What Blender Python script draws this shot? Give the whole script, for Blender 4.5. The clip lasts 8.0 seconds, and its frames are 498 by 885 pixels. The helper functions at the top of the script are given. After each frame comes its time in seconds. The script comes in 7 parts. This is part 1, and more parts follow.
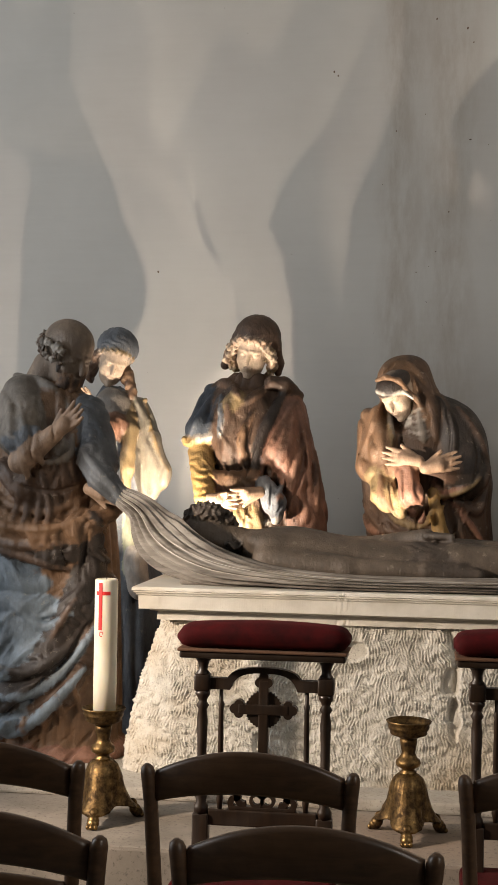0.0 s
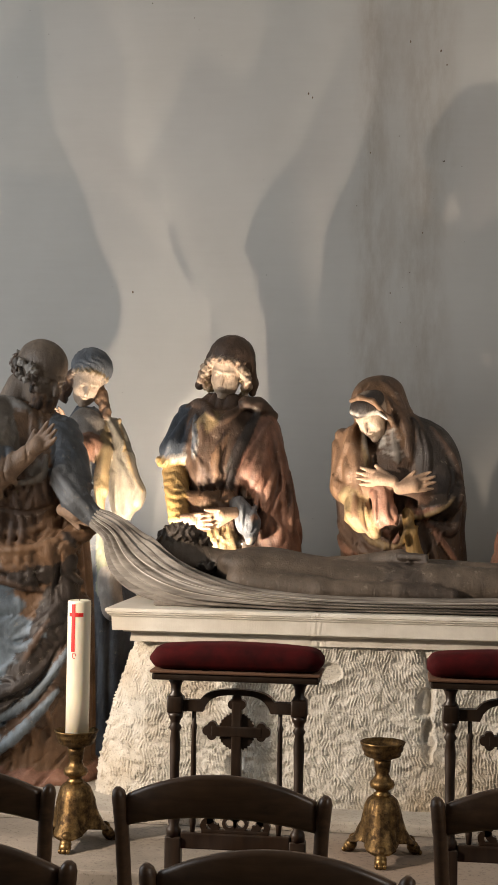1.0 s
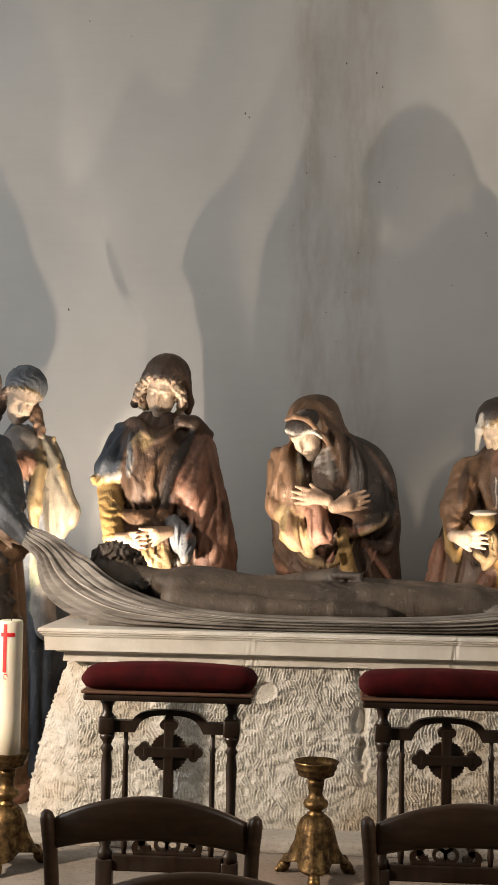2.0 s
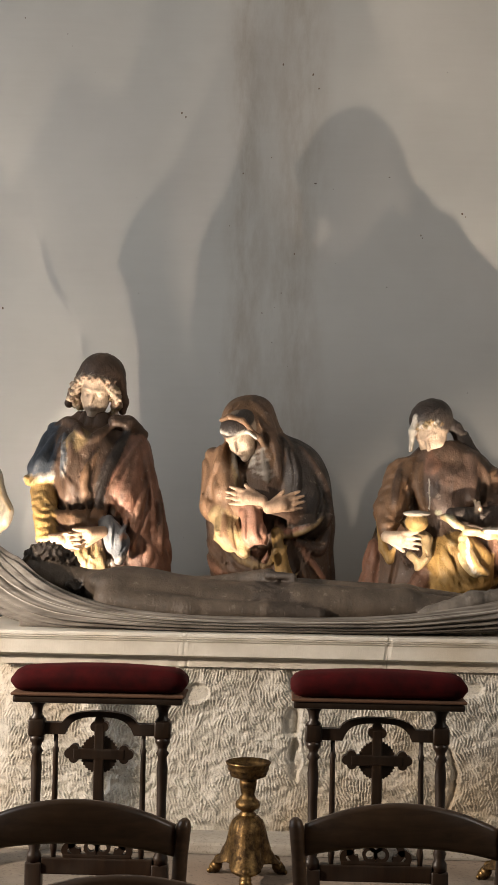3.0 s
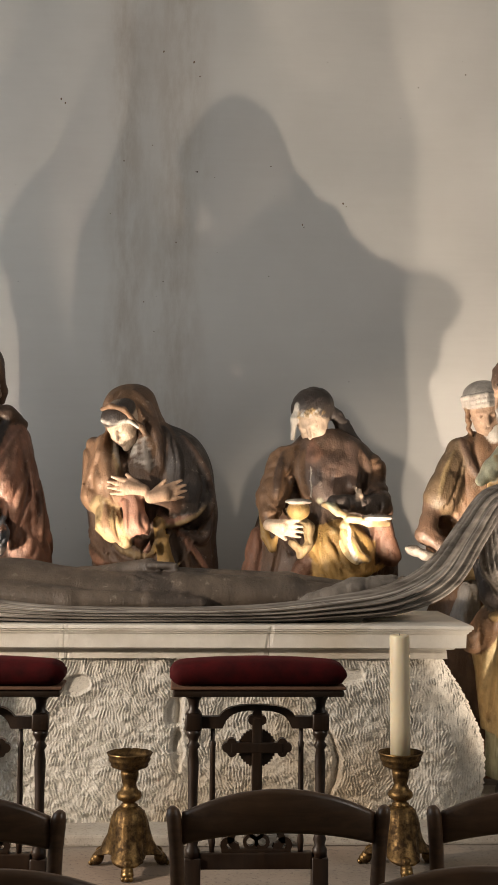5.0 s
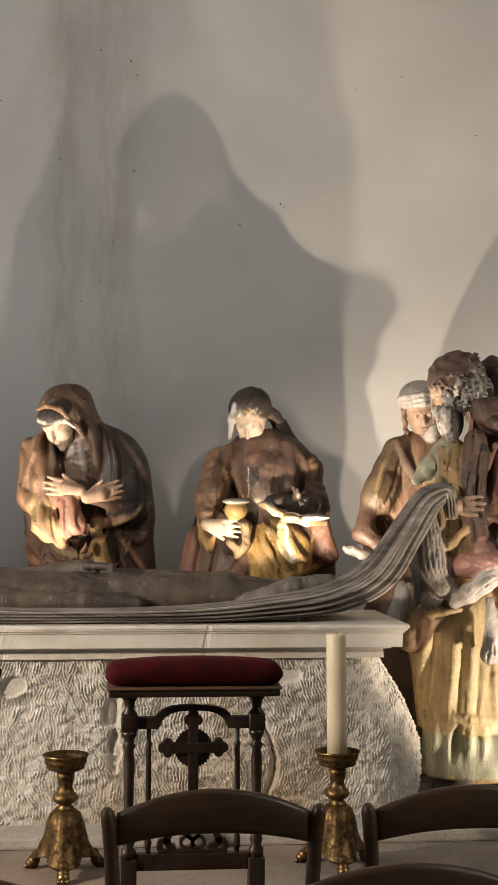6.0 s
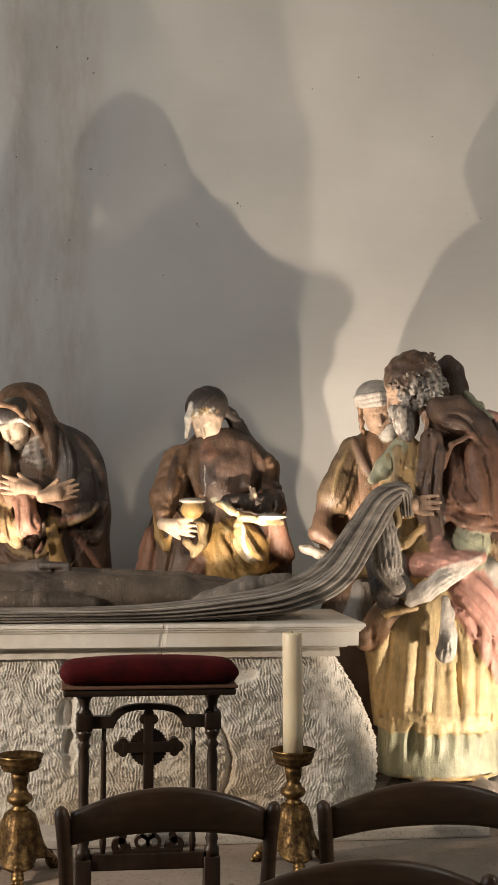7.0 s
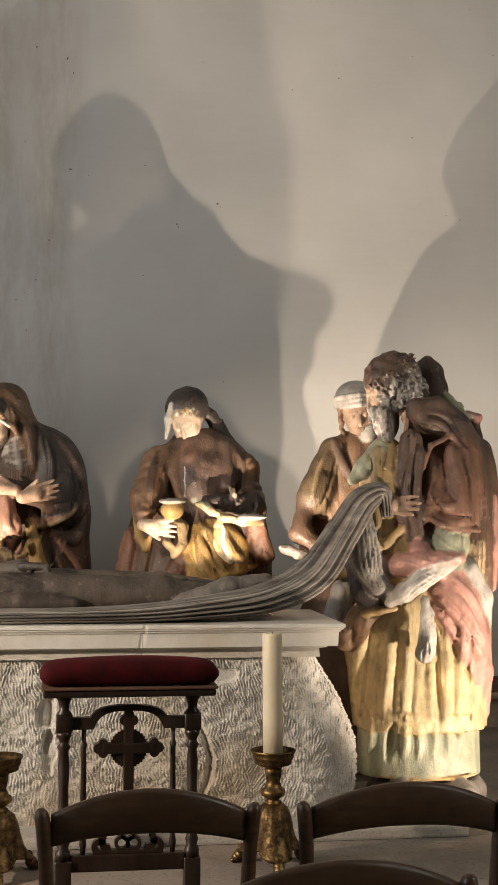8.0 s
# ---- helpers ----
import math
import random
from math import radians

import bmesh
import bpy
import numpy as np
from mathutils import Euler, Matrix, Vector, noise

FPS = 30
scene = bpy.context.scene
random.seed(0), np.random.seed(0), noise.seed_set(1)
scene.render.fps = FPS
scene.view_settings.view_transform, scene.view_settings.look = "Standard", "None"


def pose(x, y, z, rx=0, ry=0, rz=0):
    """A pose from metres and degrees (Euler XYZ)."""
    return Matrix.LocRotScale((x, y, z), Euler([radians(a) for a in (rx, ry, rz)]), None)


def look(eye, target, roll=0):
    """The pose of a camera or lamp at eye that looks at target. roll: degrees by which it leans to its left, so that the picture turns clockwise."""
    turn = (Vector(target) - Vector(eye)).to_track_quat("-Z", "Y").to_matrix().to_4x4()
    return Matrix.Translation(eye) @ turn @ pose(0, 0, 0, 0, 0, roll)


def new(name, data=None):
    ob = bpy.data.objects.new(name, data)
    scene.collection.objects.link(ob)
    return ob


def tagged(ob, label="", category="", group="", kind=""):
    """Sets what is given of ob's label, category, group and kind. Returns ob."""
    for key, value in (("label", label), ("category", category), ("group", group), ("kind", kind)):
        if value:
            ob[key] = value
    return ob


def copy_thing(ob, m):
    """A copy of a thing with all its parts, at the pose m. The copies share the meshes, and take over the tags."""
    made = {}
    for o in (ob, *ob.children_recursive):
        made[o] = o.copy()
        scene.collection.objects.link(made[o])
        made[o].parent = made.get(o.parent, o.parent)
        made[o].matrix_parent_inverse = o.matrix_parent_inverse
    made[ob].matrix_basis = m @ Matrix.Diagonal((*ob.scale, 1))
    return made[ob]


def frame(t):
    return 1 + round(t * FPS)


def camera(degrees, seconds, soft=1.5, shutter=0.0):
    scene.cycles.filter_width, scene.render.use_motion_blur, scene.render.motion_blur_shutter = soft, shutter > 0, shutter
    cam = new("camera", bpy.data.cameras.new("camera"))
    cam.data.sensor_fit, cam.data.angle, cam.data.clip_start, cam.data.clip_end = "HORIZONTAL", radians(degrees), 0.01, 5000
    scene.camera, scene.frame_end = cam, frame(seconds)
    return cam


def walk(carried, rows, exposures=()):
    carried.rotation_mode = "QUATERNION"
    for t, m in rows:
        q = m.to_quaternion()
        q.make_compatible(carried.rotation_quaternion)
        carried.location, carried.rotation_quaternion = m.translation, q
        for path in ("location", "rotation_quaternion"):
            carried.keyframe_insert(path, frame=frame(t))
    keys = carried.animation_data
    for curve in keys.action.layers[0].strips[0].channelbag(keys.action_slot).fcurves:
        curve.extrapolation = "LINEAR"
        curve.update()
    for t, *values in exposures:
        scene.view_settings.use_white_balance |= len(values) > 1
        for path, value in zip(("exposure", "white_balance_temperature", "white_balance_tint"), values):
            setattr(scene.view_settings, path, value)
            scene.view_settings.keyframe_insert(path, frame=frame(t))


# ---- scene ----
cam = camera(21.068, 8.0)
# seconds, eye, yaw, pitch and roll in degrees
ROWS = [
    (0.0, -0.0433, -0.0374, 1.4681, 7.797, 0.958, 0.962),
    (0.5, -0.0406, -0.0345, 1.4668, 7.496, 1.148, 0.931),
    (1.0, -0.0346, -0.0310, 1.4707, 6.808, 1.823, 0.920),
    (1.5, -0.0276, -0.0281, 1.4728, 5.609, 2.541, 0.910),
    (3.0, -0.0022, -0.0183, 1.4740, 1.609, 2.701, 1.042),
    (3.5, 0.0058, -0.0172, 1.4757, 0.573, 2.710, 0.887),
    (4.0, 0.0111, -0.0146, 1.4742, -0.523, 2.576, 0.731),
    (4.5, 0.0156, -0.0033, 1.4668, -1.815, 2.460, 0.587),
    (5.0, 0.0230, 0.0052, 1.4630, -3.190, 2.420, 0.492),
    (6.5, 0.0363, 0.0143, 1.4563, -6.803, 2.508, 0.269),
    (7.0, 0.0386, 0.0185, 1.4524, -7.580, 2.524, 0.282),
    (7.5, 0.0396, 0.0167, 1.4529, -8.110, 2.535, 0.230),
    (8.0, 0.0361, 0.0152, 1.4547, -8.457, 2.530, 0.280),
]
walk(cam, [(t, pose(x, y, z, 0, 0, yaw) @ pose(0, 0, 0, 90 + pitch, 0, 0) @ pose(0, 0, 0, 0, 0, roll)) for t, x, y, z, yaw, pitch, roll in ROWS])

# ---- world and lights ----
world = bpy.data.worlds.new("sky")
scene.world = world
world.use_nodes = True
_n = world.node_tree.nodes
_sky = _n.new("ShaderNodeTexSky")
_sky.sky_type, _sky.sun_disc = "NISHITA", False
_sky.sun_elevation, _sky.sun_rotation = radians(35), radians(-90)
world.node_tree.links.new(_sky.outputs[0], _n["Background"].inputs[0])
_n["Background"].inputs[1].default_value = 0.08
scene.view_settings.exposure = 0.0


def area(name, eye, target, sx, sy, watts, colour):
    data = bpy.data.lights.new(name, "AREA")
    data.shape, data.size, data.size_y, data.energy, data.color = "RECTANGLE", sx, sy, watts, colour
    ob = new(name, data)
    ob.matrix_world = look(eye, target)
    return ob


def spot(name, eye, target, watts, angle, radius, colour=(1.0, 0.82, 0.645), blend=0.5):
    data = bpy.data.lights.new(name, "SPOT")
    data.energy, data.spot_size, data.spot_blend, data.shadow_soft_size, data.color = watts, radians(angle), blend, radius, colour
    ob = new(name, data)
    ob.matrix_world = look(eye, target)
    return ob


# daylight in the tall opening of the side wall
area("window_daylight", (-4.45, 3.0, 2.8), (0.2, 5.6, 2.2), 1.6, 3.0, 100, (0.94, 0.97, 1.0))
# added fill lamp at the windowless east wall, for ambient light from the nave
area("nave_fill", (5.05, 0.8, 4.4), (0.0, 5.0, 1.6), 2.2, 3.0, 150, (1.0, 0.93, 0.84))
# small lamps hidden behind the recumbent figure, set out from the wall's shadow edges
spot("unseen_uplight", (-1.20, 5.05, 1.07), (-1.08, 5.60, 2.00), 46, 125, 0.008, blend=0.6)
spot("unseen_uplight", (-1.00, 5.15, 1.06), (-0.92, 5.65, 2.00), 58, 125, 0.008, blend=0.6)
# three fill lamps added to brighten single statues, with no known source
spot("unseen_uplight", (-0.66, 5.09, 1.14), (-0.79, 5.44, 1.86), 32, 19, 0.008, blend=0.3)
spot("unseen_uplight", (-0.30, 5.07, 1.11), (-0.16, 5.42, 1.52), 44, 50, 0.008, blend=0.5)
spot("unseen_uplight", (0.44, 5.06, 1.10), (0.62, 5.44, 1.48), 26, 58, 0.008, blend=0.6)
# hidden lamp set out from the diagonal shadow edge on the wall
spot("unseen_uplight", (0.75, 5.00, 1.10), (1.16, 5.42, 1.95), 100, 96, 0.008, blend=0.6)
# weak fill lamp added for the turbaned statue
spot("unseen_uplight", (1.04, 5.00, 1.10), (1.28, 5.35, 1.72), 5, 72, 0.008, blend=0.6)
# unseen spot added in mid-air at the left, to rake the altar front
spot("altar_fill_spot", (-2.90, 2.55, 1.80), (0.20, 4.60, 0.66), 530, 50, 0.06, blend=0.5)
# a lamp on the floor by the bearded figure
spot("floor_spot", (2.12, 4.10, 0.40), (1.60, 4.95, 1.02), 145, 78, 0.03)


# ---- materials ----
def material(name, colour, rough=0.6, metal=0.0):
    m = bpy.data.materials.new(name)
    m.use_nodes = True
    b = m.node_tree.nodes["Principled BSDF"]
    b.inputs["Base Color"].default_value = (*colour, 1)
    b.inputs["Roughness"].default_value = rough
    b.inputs["Metallic"].default_value = metal
    return m


def node(m, kind, **values):
    n = m.node_tree.nodes.new(kind)
    for k, v in values.items():
        n.inputs[k].default_value = v
    return n


def link(m, a, b):
    m.node_tree.links.new(a, b)


def coords(m, scale=(1, 1, 1)):
    tc, mp = node(m, "ShaderNodeTexCoord"), node(m, "ShaderNodeMapping", Scale=scale)
    link(m, tc.outputs["Object"], mp.inputs[0])
    return mp.outputs[0]


def noisy(m, at, scale, detail=4.0, rough=0.6, distort=0.0):
    n = node(m, "ShaderNodeTexNoise", Scale=scale, Detail=detail, Roughness=rough, Distortion=distort)
    link(m, at, n.inputs["Vector"])
    return n.outputs["Fac"]


def ramp(m, fac, *stops):
    n = m.node_tree.nodes.new("ShaderNodeValToRGB")
    el = n.color_ramp.elements
    while len(el) < len(stops):
        el.new(0.5)
    for e, (p, c) in zip(el, stops):
        e.position, e.color = p, (*c, 1) if len(c) == 3 else c
    link(m, fac, n.inputs[0])
    return n.outputs[0]


def mix(m, fac, a, b, how="MIX"):
    n = m.node_tree.nodes.new("ShaderNodeMix")
    n.data_type, n.blend_type = "RGBA", how
    for sock, v in ((n.inputs[0], fac), (n.inputs[6], a), (n.inputs[7], b)):
        if isinstance(v, (int, float)):
            sock.default_value = v
        elif isinstance(v, tuple):
            sock.default_value = (*v, 1)
        else:
            link(m, v, sock)
    return n.outputs[2]


def bump(m, height, strength=0.3, distance=0.01):
    b = node(m, "ShaderNodeBump", Strength=strength, Distance=distance)
    link(m, height, b.inputs["Height"])
    link(m, b.outputs[0], m.node_tree.nodes["Principled BSDF"].inputs["Normal"])


def base(m, colour):
    link(m, colour, m.node_tree.nodes["Principled BSDF"].inputs["Base Color"])


def rough(m, value):
    link(m, value, m.node_tree.nodes["Principled BSDF"].inputs["Roughness"])


def grey(v):
    return (v, v, v)


def plaster_material():
    m = material("limewashed_plaster", (0.6, 0.58, 0.53), 0.9)
    c = coords(m)
    big = ramp(m, noisy(m, c, 0.9, 5, 0.55), (0.3, (0.50, 0.484, 0.453)), (0.7, (0.62, 0.603, 0.567)))
    brush = noisy(m, coords(m, (2.0, 2.0, 26.0)), 1.6, 4, 0.6)
    col = mix(m, ramp(m, brush, (0.35, grey(0.0)), (0.75, grey(0.10))), big, (0.70, 0.69, 0.66))
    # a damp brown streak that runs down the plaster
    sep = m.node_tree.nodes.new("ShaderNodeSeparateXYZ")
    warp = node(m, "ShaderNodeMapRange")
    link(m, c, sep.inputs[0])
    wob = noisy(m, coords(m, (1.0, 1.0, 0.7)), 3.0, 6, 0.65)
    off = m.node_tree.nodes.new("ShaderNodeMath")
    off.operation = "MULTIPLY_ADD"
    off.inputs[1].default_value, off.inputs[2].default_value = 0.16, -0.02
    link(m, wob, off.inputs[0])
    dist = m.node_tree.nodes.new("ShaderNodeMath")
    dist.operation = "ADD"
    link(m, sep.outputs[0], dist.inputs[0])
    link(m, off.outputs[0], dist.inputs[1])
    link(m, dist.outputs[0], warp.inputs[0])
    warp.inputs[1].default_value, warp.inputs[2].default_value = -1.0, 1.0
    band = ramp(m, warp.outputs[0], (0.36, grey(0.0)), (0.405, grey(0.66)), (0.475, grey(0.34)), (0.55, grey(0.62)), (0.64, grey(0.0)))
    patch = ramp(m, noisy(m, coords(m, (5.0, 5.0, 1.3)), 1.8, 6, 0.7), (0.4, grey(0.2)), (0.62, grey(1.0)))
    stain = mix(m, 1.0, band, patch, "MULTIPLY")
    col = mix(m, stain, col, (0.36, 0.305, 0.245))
    specks = ramp(m, noisy(m, c, 34, 2, 0.5), (0.785, grey(0.0)), (0.80, grey(1.0)))
    col = mix(m, specks, col, (0.12, 0.09, 0.07))
    base(m, col)
    bump(m, mix(m, 0.6, brush, noisy(m, c, 22, 6, 0.6)), 0.16, 0.004)
    return m


def stone_material(name, light, dark, warm, scale=6.0, grain=0.35, pit=0.33):
    m = material(name, light, 0.88)
    c = coords(m)
    a = ramp(m, noisy(m, c, scale, 7, 0.65), (0.33, dark), (0.62, light))
    w = ramp(m, noisy(m, c, scale * 0.3, 3, 0.5), (0.5, grey(0.0)), (0.7, grey(0.8)))
    col = mix(m, w, a, warm)
    pits = ramp(m, noisy(m, c, scale * 18, 4, 0.7), (pit, grey(0.55)), (pit + 0.12, grey(1.0)))
    base(m, mix(m, 1.0, col, pits, "MULTIPLY"))
    bump(m, noisy(m, c, scale * 14, 6, 0.7), grain, 0.006)
    return m


def wood_material(name, light, dark, gloss=0.35, axis=(1, 12, 12), scale=5.0):
    m = material(name, light, gloss)
    c = coords(m, axis)
    g = noisy(m, c, scale, 6, 0.6, 0.6)
    col = ramp(m, g, (0.3, dark), (0.7, light))
    rub = ramp(m, noisy(m, coords(m), 9, 4, 0.6), (0.35, grey(0.7)), (0.7, grey(1.25)))
    base(m, mix(m, 1.0, col, rub, "MULTIPLY"))
    rough(m, ramp(m, noisy(m, coords(m), 14, 4, 0.6), (0.3, grey(gloss - 0.1)), (0.7, grey(gloss + 0.18))))
    bump(m, g, 0.12, 0.002)
    return m


def gilt_material():
    m = material("tarnished_gilt_brass", (0.55, 0.36, 0.12), 0.35, 1.0)
    c = coords(m)
    n = noisy(m, c, 26, 6, 0.7)
    base(m, ramp(m, n, (0.40, (0.05, 0.032, 0.018)), (0.58, (0.20, 0.125, 0.052)), (0.78, (0.58, 0.40, 0.16))))
    rough(m, ramp(m, n, (0.35, grey(0.70)), (0.70, grey(0.30))))
    bump(m, noisy(m, c, 48, 4, 0.6), 0.45, 0.004)
    return m


def velvet_material():
    m = material("red_velvet", (0.10, 0.003, 0.007), 0.85)
    b = m.node_tree.nodes["Principled BSDF"]
    b.inputs["Sheen Weight"].default_value, b.inputs["Sheen Roughness"].default_value = 0.03, 0.35
    b.inputs["Specular IOR Level"].default_value = 0.15
    b.inputs["Sheen Tint"].default_value = (0.8, 0.04, 0.04, 1)
    c = coords(m)
    base(m, ramp(m, noisy(m, c, 22, 5, 0.6), (0.3, (0.020, 0.0010, 0.0015)), (0.7, (0.062, 0.002, 0.003))))
    bump(m, noisy(m, c, 420, 2, 0.5), 0.2, 0.001)
    return m


def wax_material(colour):
    m = material("candle_wax", colour, 0.38)
    b = m.node_tree.nodes["Principled BSDF"]
    b.inputs["Subsurface Weight"].default_value, b.inputs["Subsurface Scale"].default_value = 0.35, 0.02
    b.inputs["Subsurface Radius"].default_value = (1.0, 0.7, 0.4)
    n = noisy(m, coords(m, (1, 1, 0.35)), 16, 4, 0.6)
    base(m, ramp(m, n, (0.3, tuple(0.86 * v for v in colour)), (0.7, colour)))
    bump(m, n, 0.06, 0.003)
    return m


def paint_material():
    """Old polychrome paint: the colour of each part lies in the mesh; chalky losses and grime over it."""
    m = material("worn_polychrome_paint", (0.3, 0.2, 0.15), 0.55)
    at = m.node_tree.nodes.new("ShaderNodeAttribute")
    at.attribute_name = "paint"
    c = coords(m)
    grime = ramp(m, noisy(m, c, 7, 6, 0.65), (0.3, grey(0.55)), (0.66, grey(1.2)))
    col = mix(m, 1.0, at.outputs["Color"], grime, "MULTIPLY")
    streak = ramp(m, noisy(m, coords(m, (3, 3, 0.8)), 9, 5, 0.6), (0.38, grey(0.72)), (0.62, grey(1.12)))
    col = mix(m, 0.8, col, streak, "MULTIPLY")
    geo = m.node_tree.nodes.new("ShaderNodeNewGeometry")
    edge = ramp(m, geo.outputs["Pointiness"], (0.54, grey(0.0)), (0.66, grey(0.55)))
    chips = ramp(m, noisy(m, c, 30, 6, 0.75), (0.60, grey(0.0)), (0.68, grey(0.28)))
    col = mix(m, edge, col, (0.42, 0.36, 0.29))
    col = mix(m, chips, col, (0.46, 0.40, 0.32))
    base(m, col)
    rough(m, ramp(m, noisy(m, c, 12, 4, 0.6), (0.3, grey(0.42)), (0.7, grey(0.75))))
    folds = noisy(m, coords(m, (9, 9, 2.2)), 4.0, 5, 0.6, 1.2)
    bump(m, mix(m, 0.45, folds, mix(m, 0.5, noisy(m, c, 38, 6, 0.65), noisy(m, c, 150, 3, 0.6))), 0.6, 0.012)
    return m


PLASTER = plaster_material()
LIMESTONE = stone_material("dressed_limestone", (0.68, 0.645, 0.58), (0.54, 0.505, 0.445), (0.55, 0.47, 0.36), 5, 0.18, 0.2)
ROUGH_STONE = stone_material("rough_hewn_stone", (0.66, 0.63, 0.57), (0.49, 0.46, 0.405), (0.48, 0.38, 0.26), 7, 0.6)
STEP_STONE = stone_material("worn_step_stone", (0.25, 0.215, 0.18), (0.155, 0.133, 0.11), (0.27, 0.2, 0.15), 4, 0.25)
LEDGE_STONE = stone_material("grey_ledge_stone", (0.44, 0.41, 0.36), (0.31, 0.285, 0.25), (0.36, 0.3, 0.24), 5, 0.3)
PLINTH_STONE = stone_material("painted_plinth_stone", (0.42, 0.36, 0.29), (0.3, 0.22, 0.17), (0.40, 0.2, 0.14), 6, 0.3)
FLOOR_STONE = stone_material("nave_floor_stone", (0.24, 0.21, 0.18), (0.14, 0.125, 0.11), (0.2, 0.16, 0.12), 3, 0.2)
OAK = wood_material("dark_polished_oak", (0.032, 0.018, 0.010), (0.014, 0.008, 0.005), 0.38, (12, 12, 1.2))
CHAIR_WOOD = wood_material("brown_varnished_beech", (0.12, 0.066, 0.034), (0.06, 0.032, 0.018), 0.36, (1.2, 12, 12))
SKIRTING = wood_material("brown_painted_skirting", (0.16, 0.085, 0.05), (0.10, 0.055, 0.035), 0.5, (1, 10, 10))
GILT = gilt_material()
VELVET = velvet_material()
BRAID = wood_material("faded_gold_braid", (0.17, 0.085, 0.045), (0.09, 0.04, 0.022), 0.7, (40, 40, 40), 12)
RUSH = wood_material("woven_rush", (0.34, 0.24, 0.11), (0.2, 0.13, 0.06), 0.7, (40, 4, 4), 6)
WAX = wax_material((0.70, 0.61, 0.44))
WAX_WHITE = wax_material((0.80, 0.74, 0.60))
RED_WAX = material("red_wax", (0.55, 0.02, 0.02), 0.4)
WICK = material("charred_wick", (0.02, 0.017, 0.015), 0.9)
DIRT = material("dark_bare_render", (0.17, 0.12, 0.085), 0.95)
PAINT = paint_material()


# ---- mesh helpers ----
def thing(name, label, category, at=(0, 0, 0), group="", kind=""):
    ob = new(name)
    ob.empty_display_size = 0.1
    ob.matrix_basis = Matrix.Translation(at)
    return tagged(ob, label, category, group, kind)


def finish(ob, mesh, mat, parent, label, smooth):
    for mm in mat if isinstance(mat, (list, tuple)) else [mat]:
        mesh.materials.append(mm)
    if smooth:
        mesh.polygons.foreach_set("use_smooth", np.ones(len(mesh.polygons), bool))
    if parent:
        ob.parent = parent
    return tagged(ob, label)


def part(name, bm, mat, parent=None, label="", smooth=False):
    bmesh.ops.recalc_face_normals(bm, faces=bm.faces)
    mesh = bpy.data.meshes.new(name)
    bm.to_mesh(mesh)
    bm.free()
    return finish(new(name, mesh), mesh, mat, parent, label, smooth)


def grid_part(name, verts, faces, mat, parent=None, label="", smooth=True):
    mesh = bpy.data.meshes.new(name)
    mesh.from_pydata(np.asarray(verts).tolist(), [], np.asarray(faces).tolist() if isinstance(faces, np.ndarray) else faces)
    mesh.update()
    return finish(new(name, mesh), mesh, mat, parent, label, smooth)


def box(bm, x0, x1, y0, y1, z0, z1, bevel=0.0, segments=2, m=None):
    g = bmesh.ops.create_cube(bm, size=1.0)["verts"]
    bmesh.ops.scale(bm, vec=(x1 - x0, y1 - y0, z1 - z0), verts=g)
    bmesh.ops.translate(bm, vec=((x0 + x1) / 2, (y0 + y1) / 2, (z0 + z1) / 2), verts=g)
    if bevel:
        e = list({e for v in g for e in v.link_edges})
        g = bmesh.ops.bevel(bm, geom=e, offset=bevel, segments=segments, affect="EDGES", profile=0.6)["verts"]
    if m is not None:
        bmesh.ops.transform(bm, matrix=m, verts=list(g))
    return bm


def turned(bm, rows, n=20, at=(0, 0, 0), top=True):
    """A turned solid from rows of radius and height."""
    rings = [[bm.verts.new((at[0] + r * math.cos(2 * math.pi * i / n), at[1] + r * math.sin(2 * math.pi * i / n), at[2] + z)) for i in range(n)] for r, z in rows]
    for a, b in zip(rings, rings[1:]):
        for i in range(n):
            bm.faces.new((a[i], a[(i + 1) % n], b[(i + 1) % n], b[i]))
    bm.faces.new(rings[0][::-1])
    bm.faces.new(rings[-1])
    return bm


def outline(bm, pts, y0, y1, bevel=0.0):
    """A flat outline in x and z, given a thickness along y."""
    a = [bm.verts.new((x, y0, z)) for x, z in pts]
    f = bm.faces.new(a)
    r = bmesh.ops.extrude_face_region(bm, geom=[f])
    v = [q for q in r["geom"] if isinstance(q, bmesh.types.BMVert)]
    bmesh.ops.translate(bm, vec=(0, y1 - y0, 0), verts=v)
    if bevel:
        e = [e for e in bm.edges if all(abs(q.co.y - y0) < 1e-6 for q in e.verts) and set(e.verts) <= set(a)]
        bmesh.ops.bevel(bm, geom=e, offset=bevel, segments=2, affect="EDGES")
    return bm


def hashed(i, j, k, seed):
    h = (i * 374761393 + j * 668265263 + k * 2147483647 + seed * 1274126177) & 0xFFFFFFFF
    h = ((h ^ (h >> 13)) * 1274126177) & 0xFFFFFFFF
    return ((h ^ (h >> 16)) & 0xFFFF) / 65535.0


def vnoise(x, y, z, seed=0):
    """Smooth value noise from 0 to 1."""
    x, y, z = np.broadcast_arrays(x, y, z)
    i, j, k = (np.floor(a).astype(np.int64) for a in (x, y, z))
    u, v, w = ((a - b) ** 2 * (3 - 2 * (a - b)) for a, b in ((x, i), (y, j), (z, k)))
    out = 0
    for a in (0, 1):
        for b in (0, 1):
            for c in (0, 1):
                out = out + (u if a else 1 - u) * (v if b else 1 - v) * (w if c else 1 - w) * hashed(i + a, j + b, k + c, seed)
    return out


# ---- structure ----
STEP, WALL = 0.33, 6.55


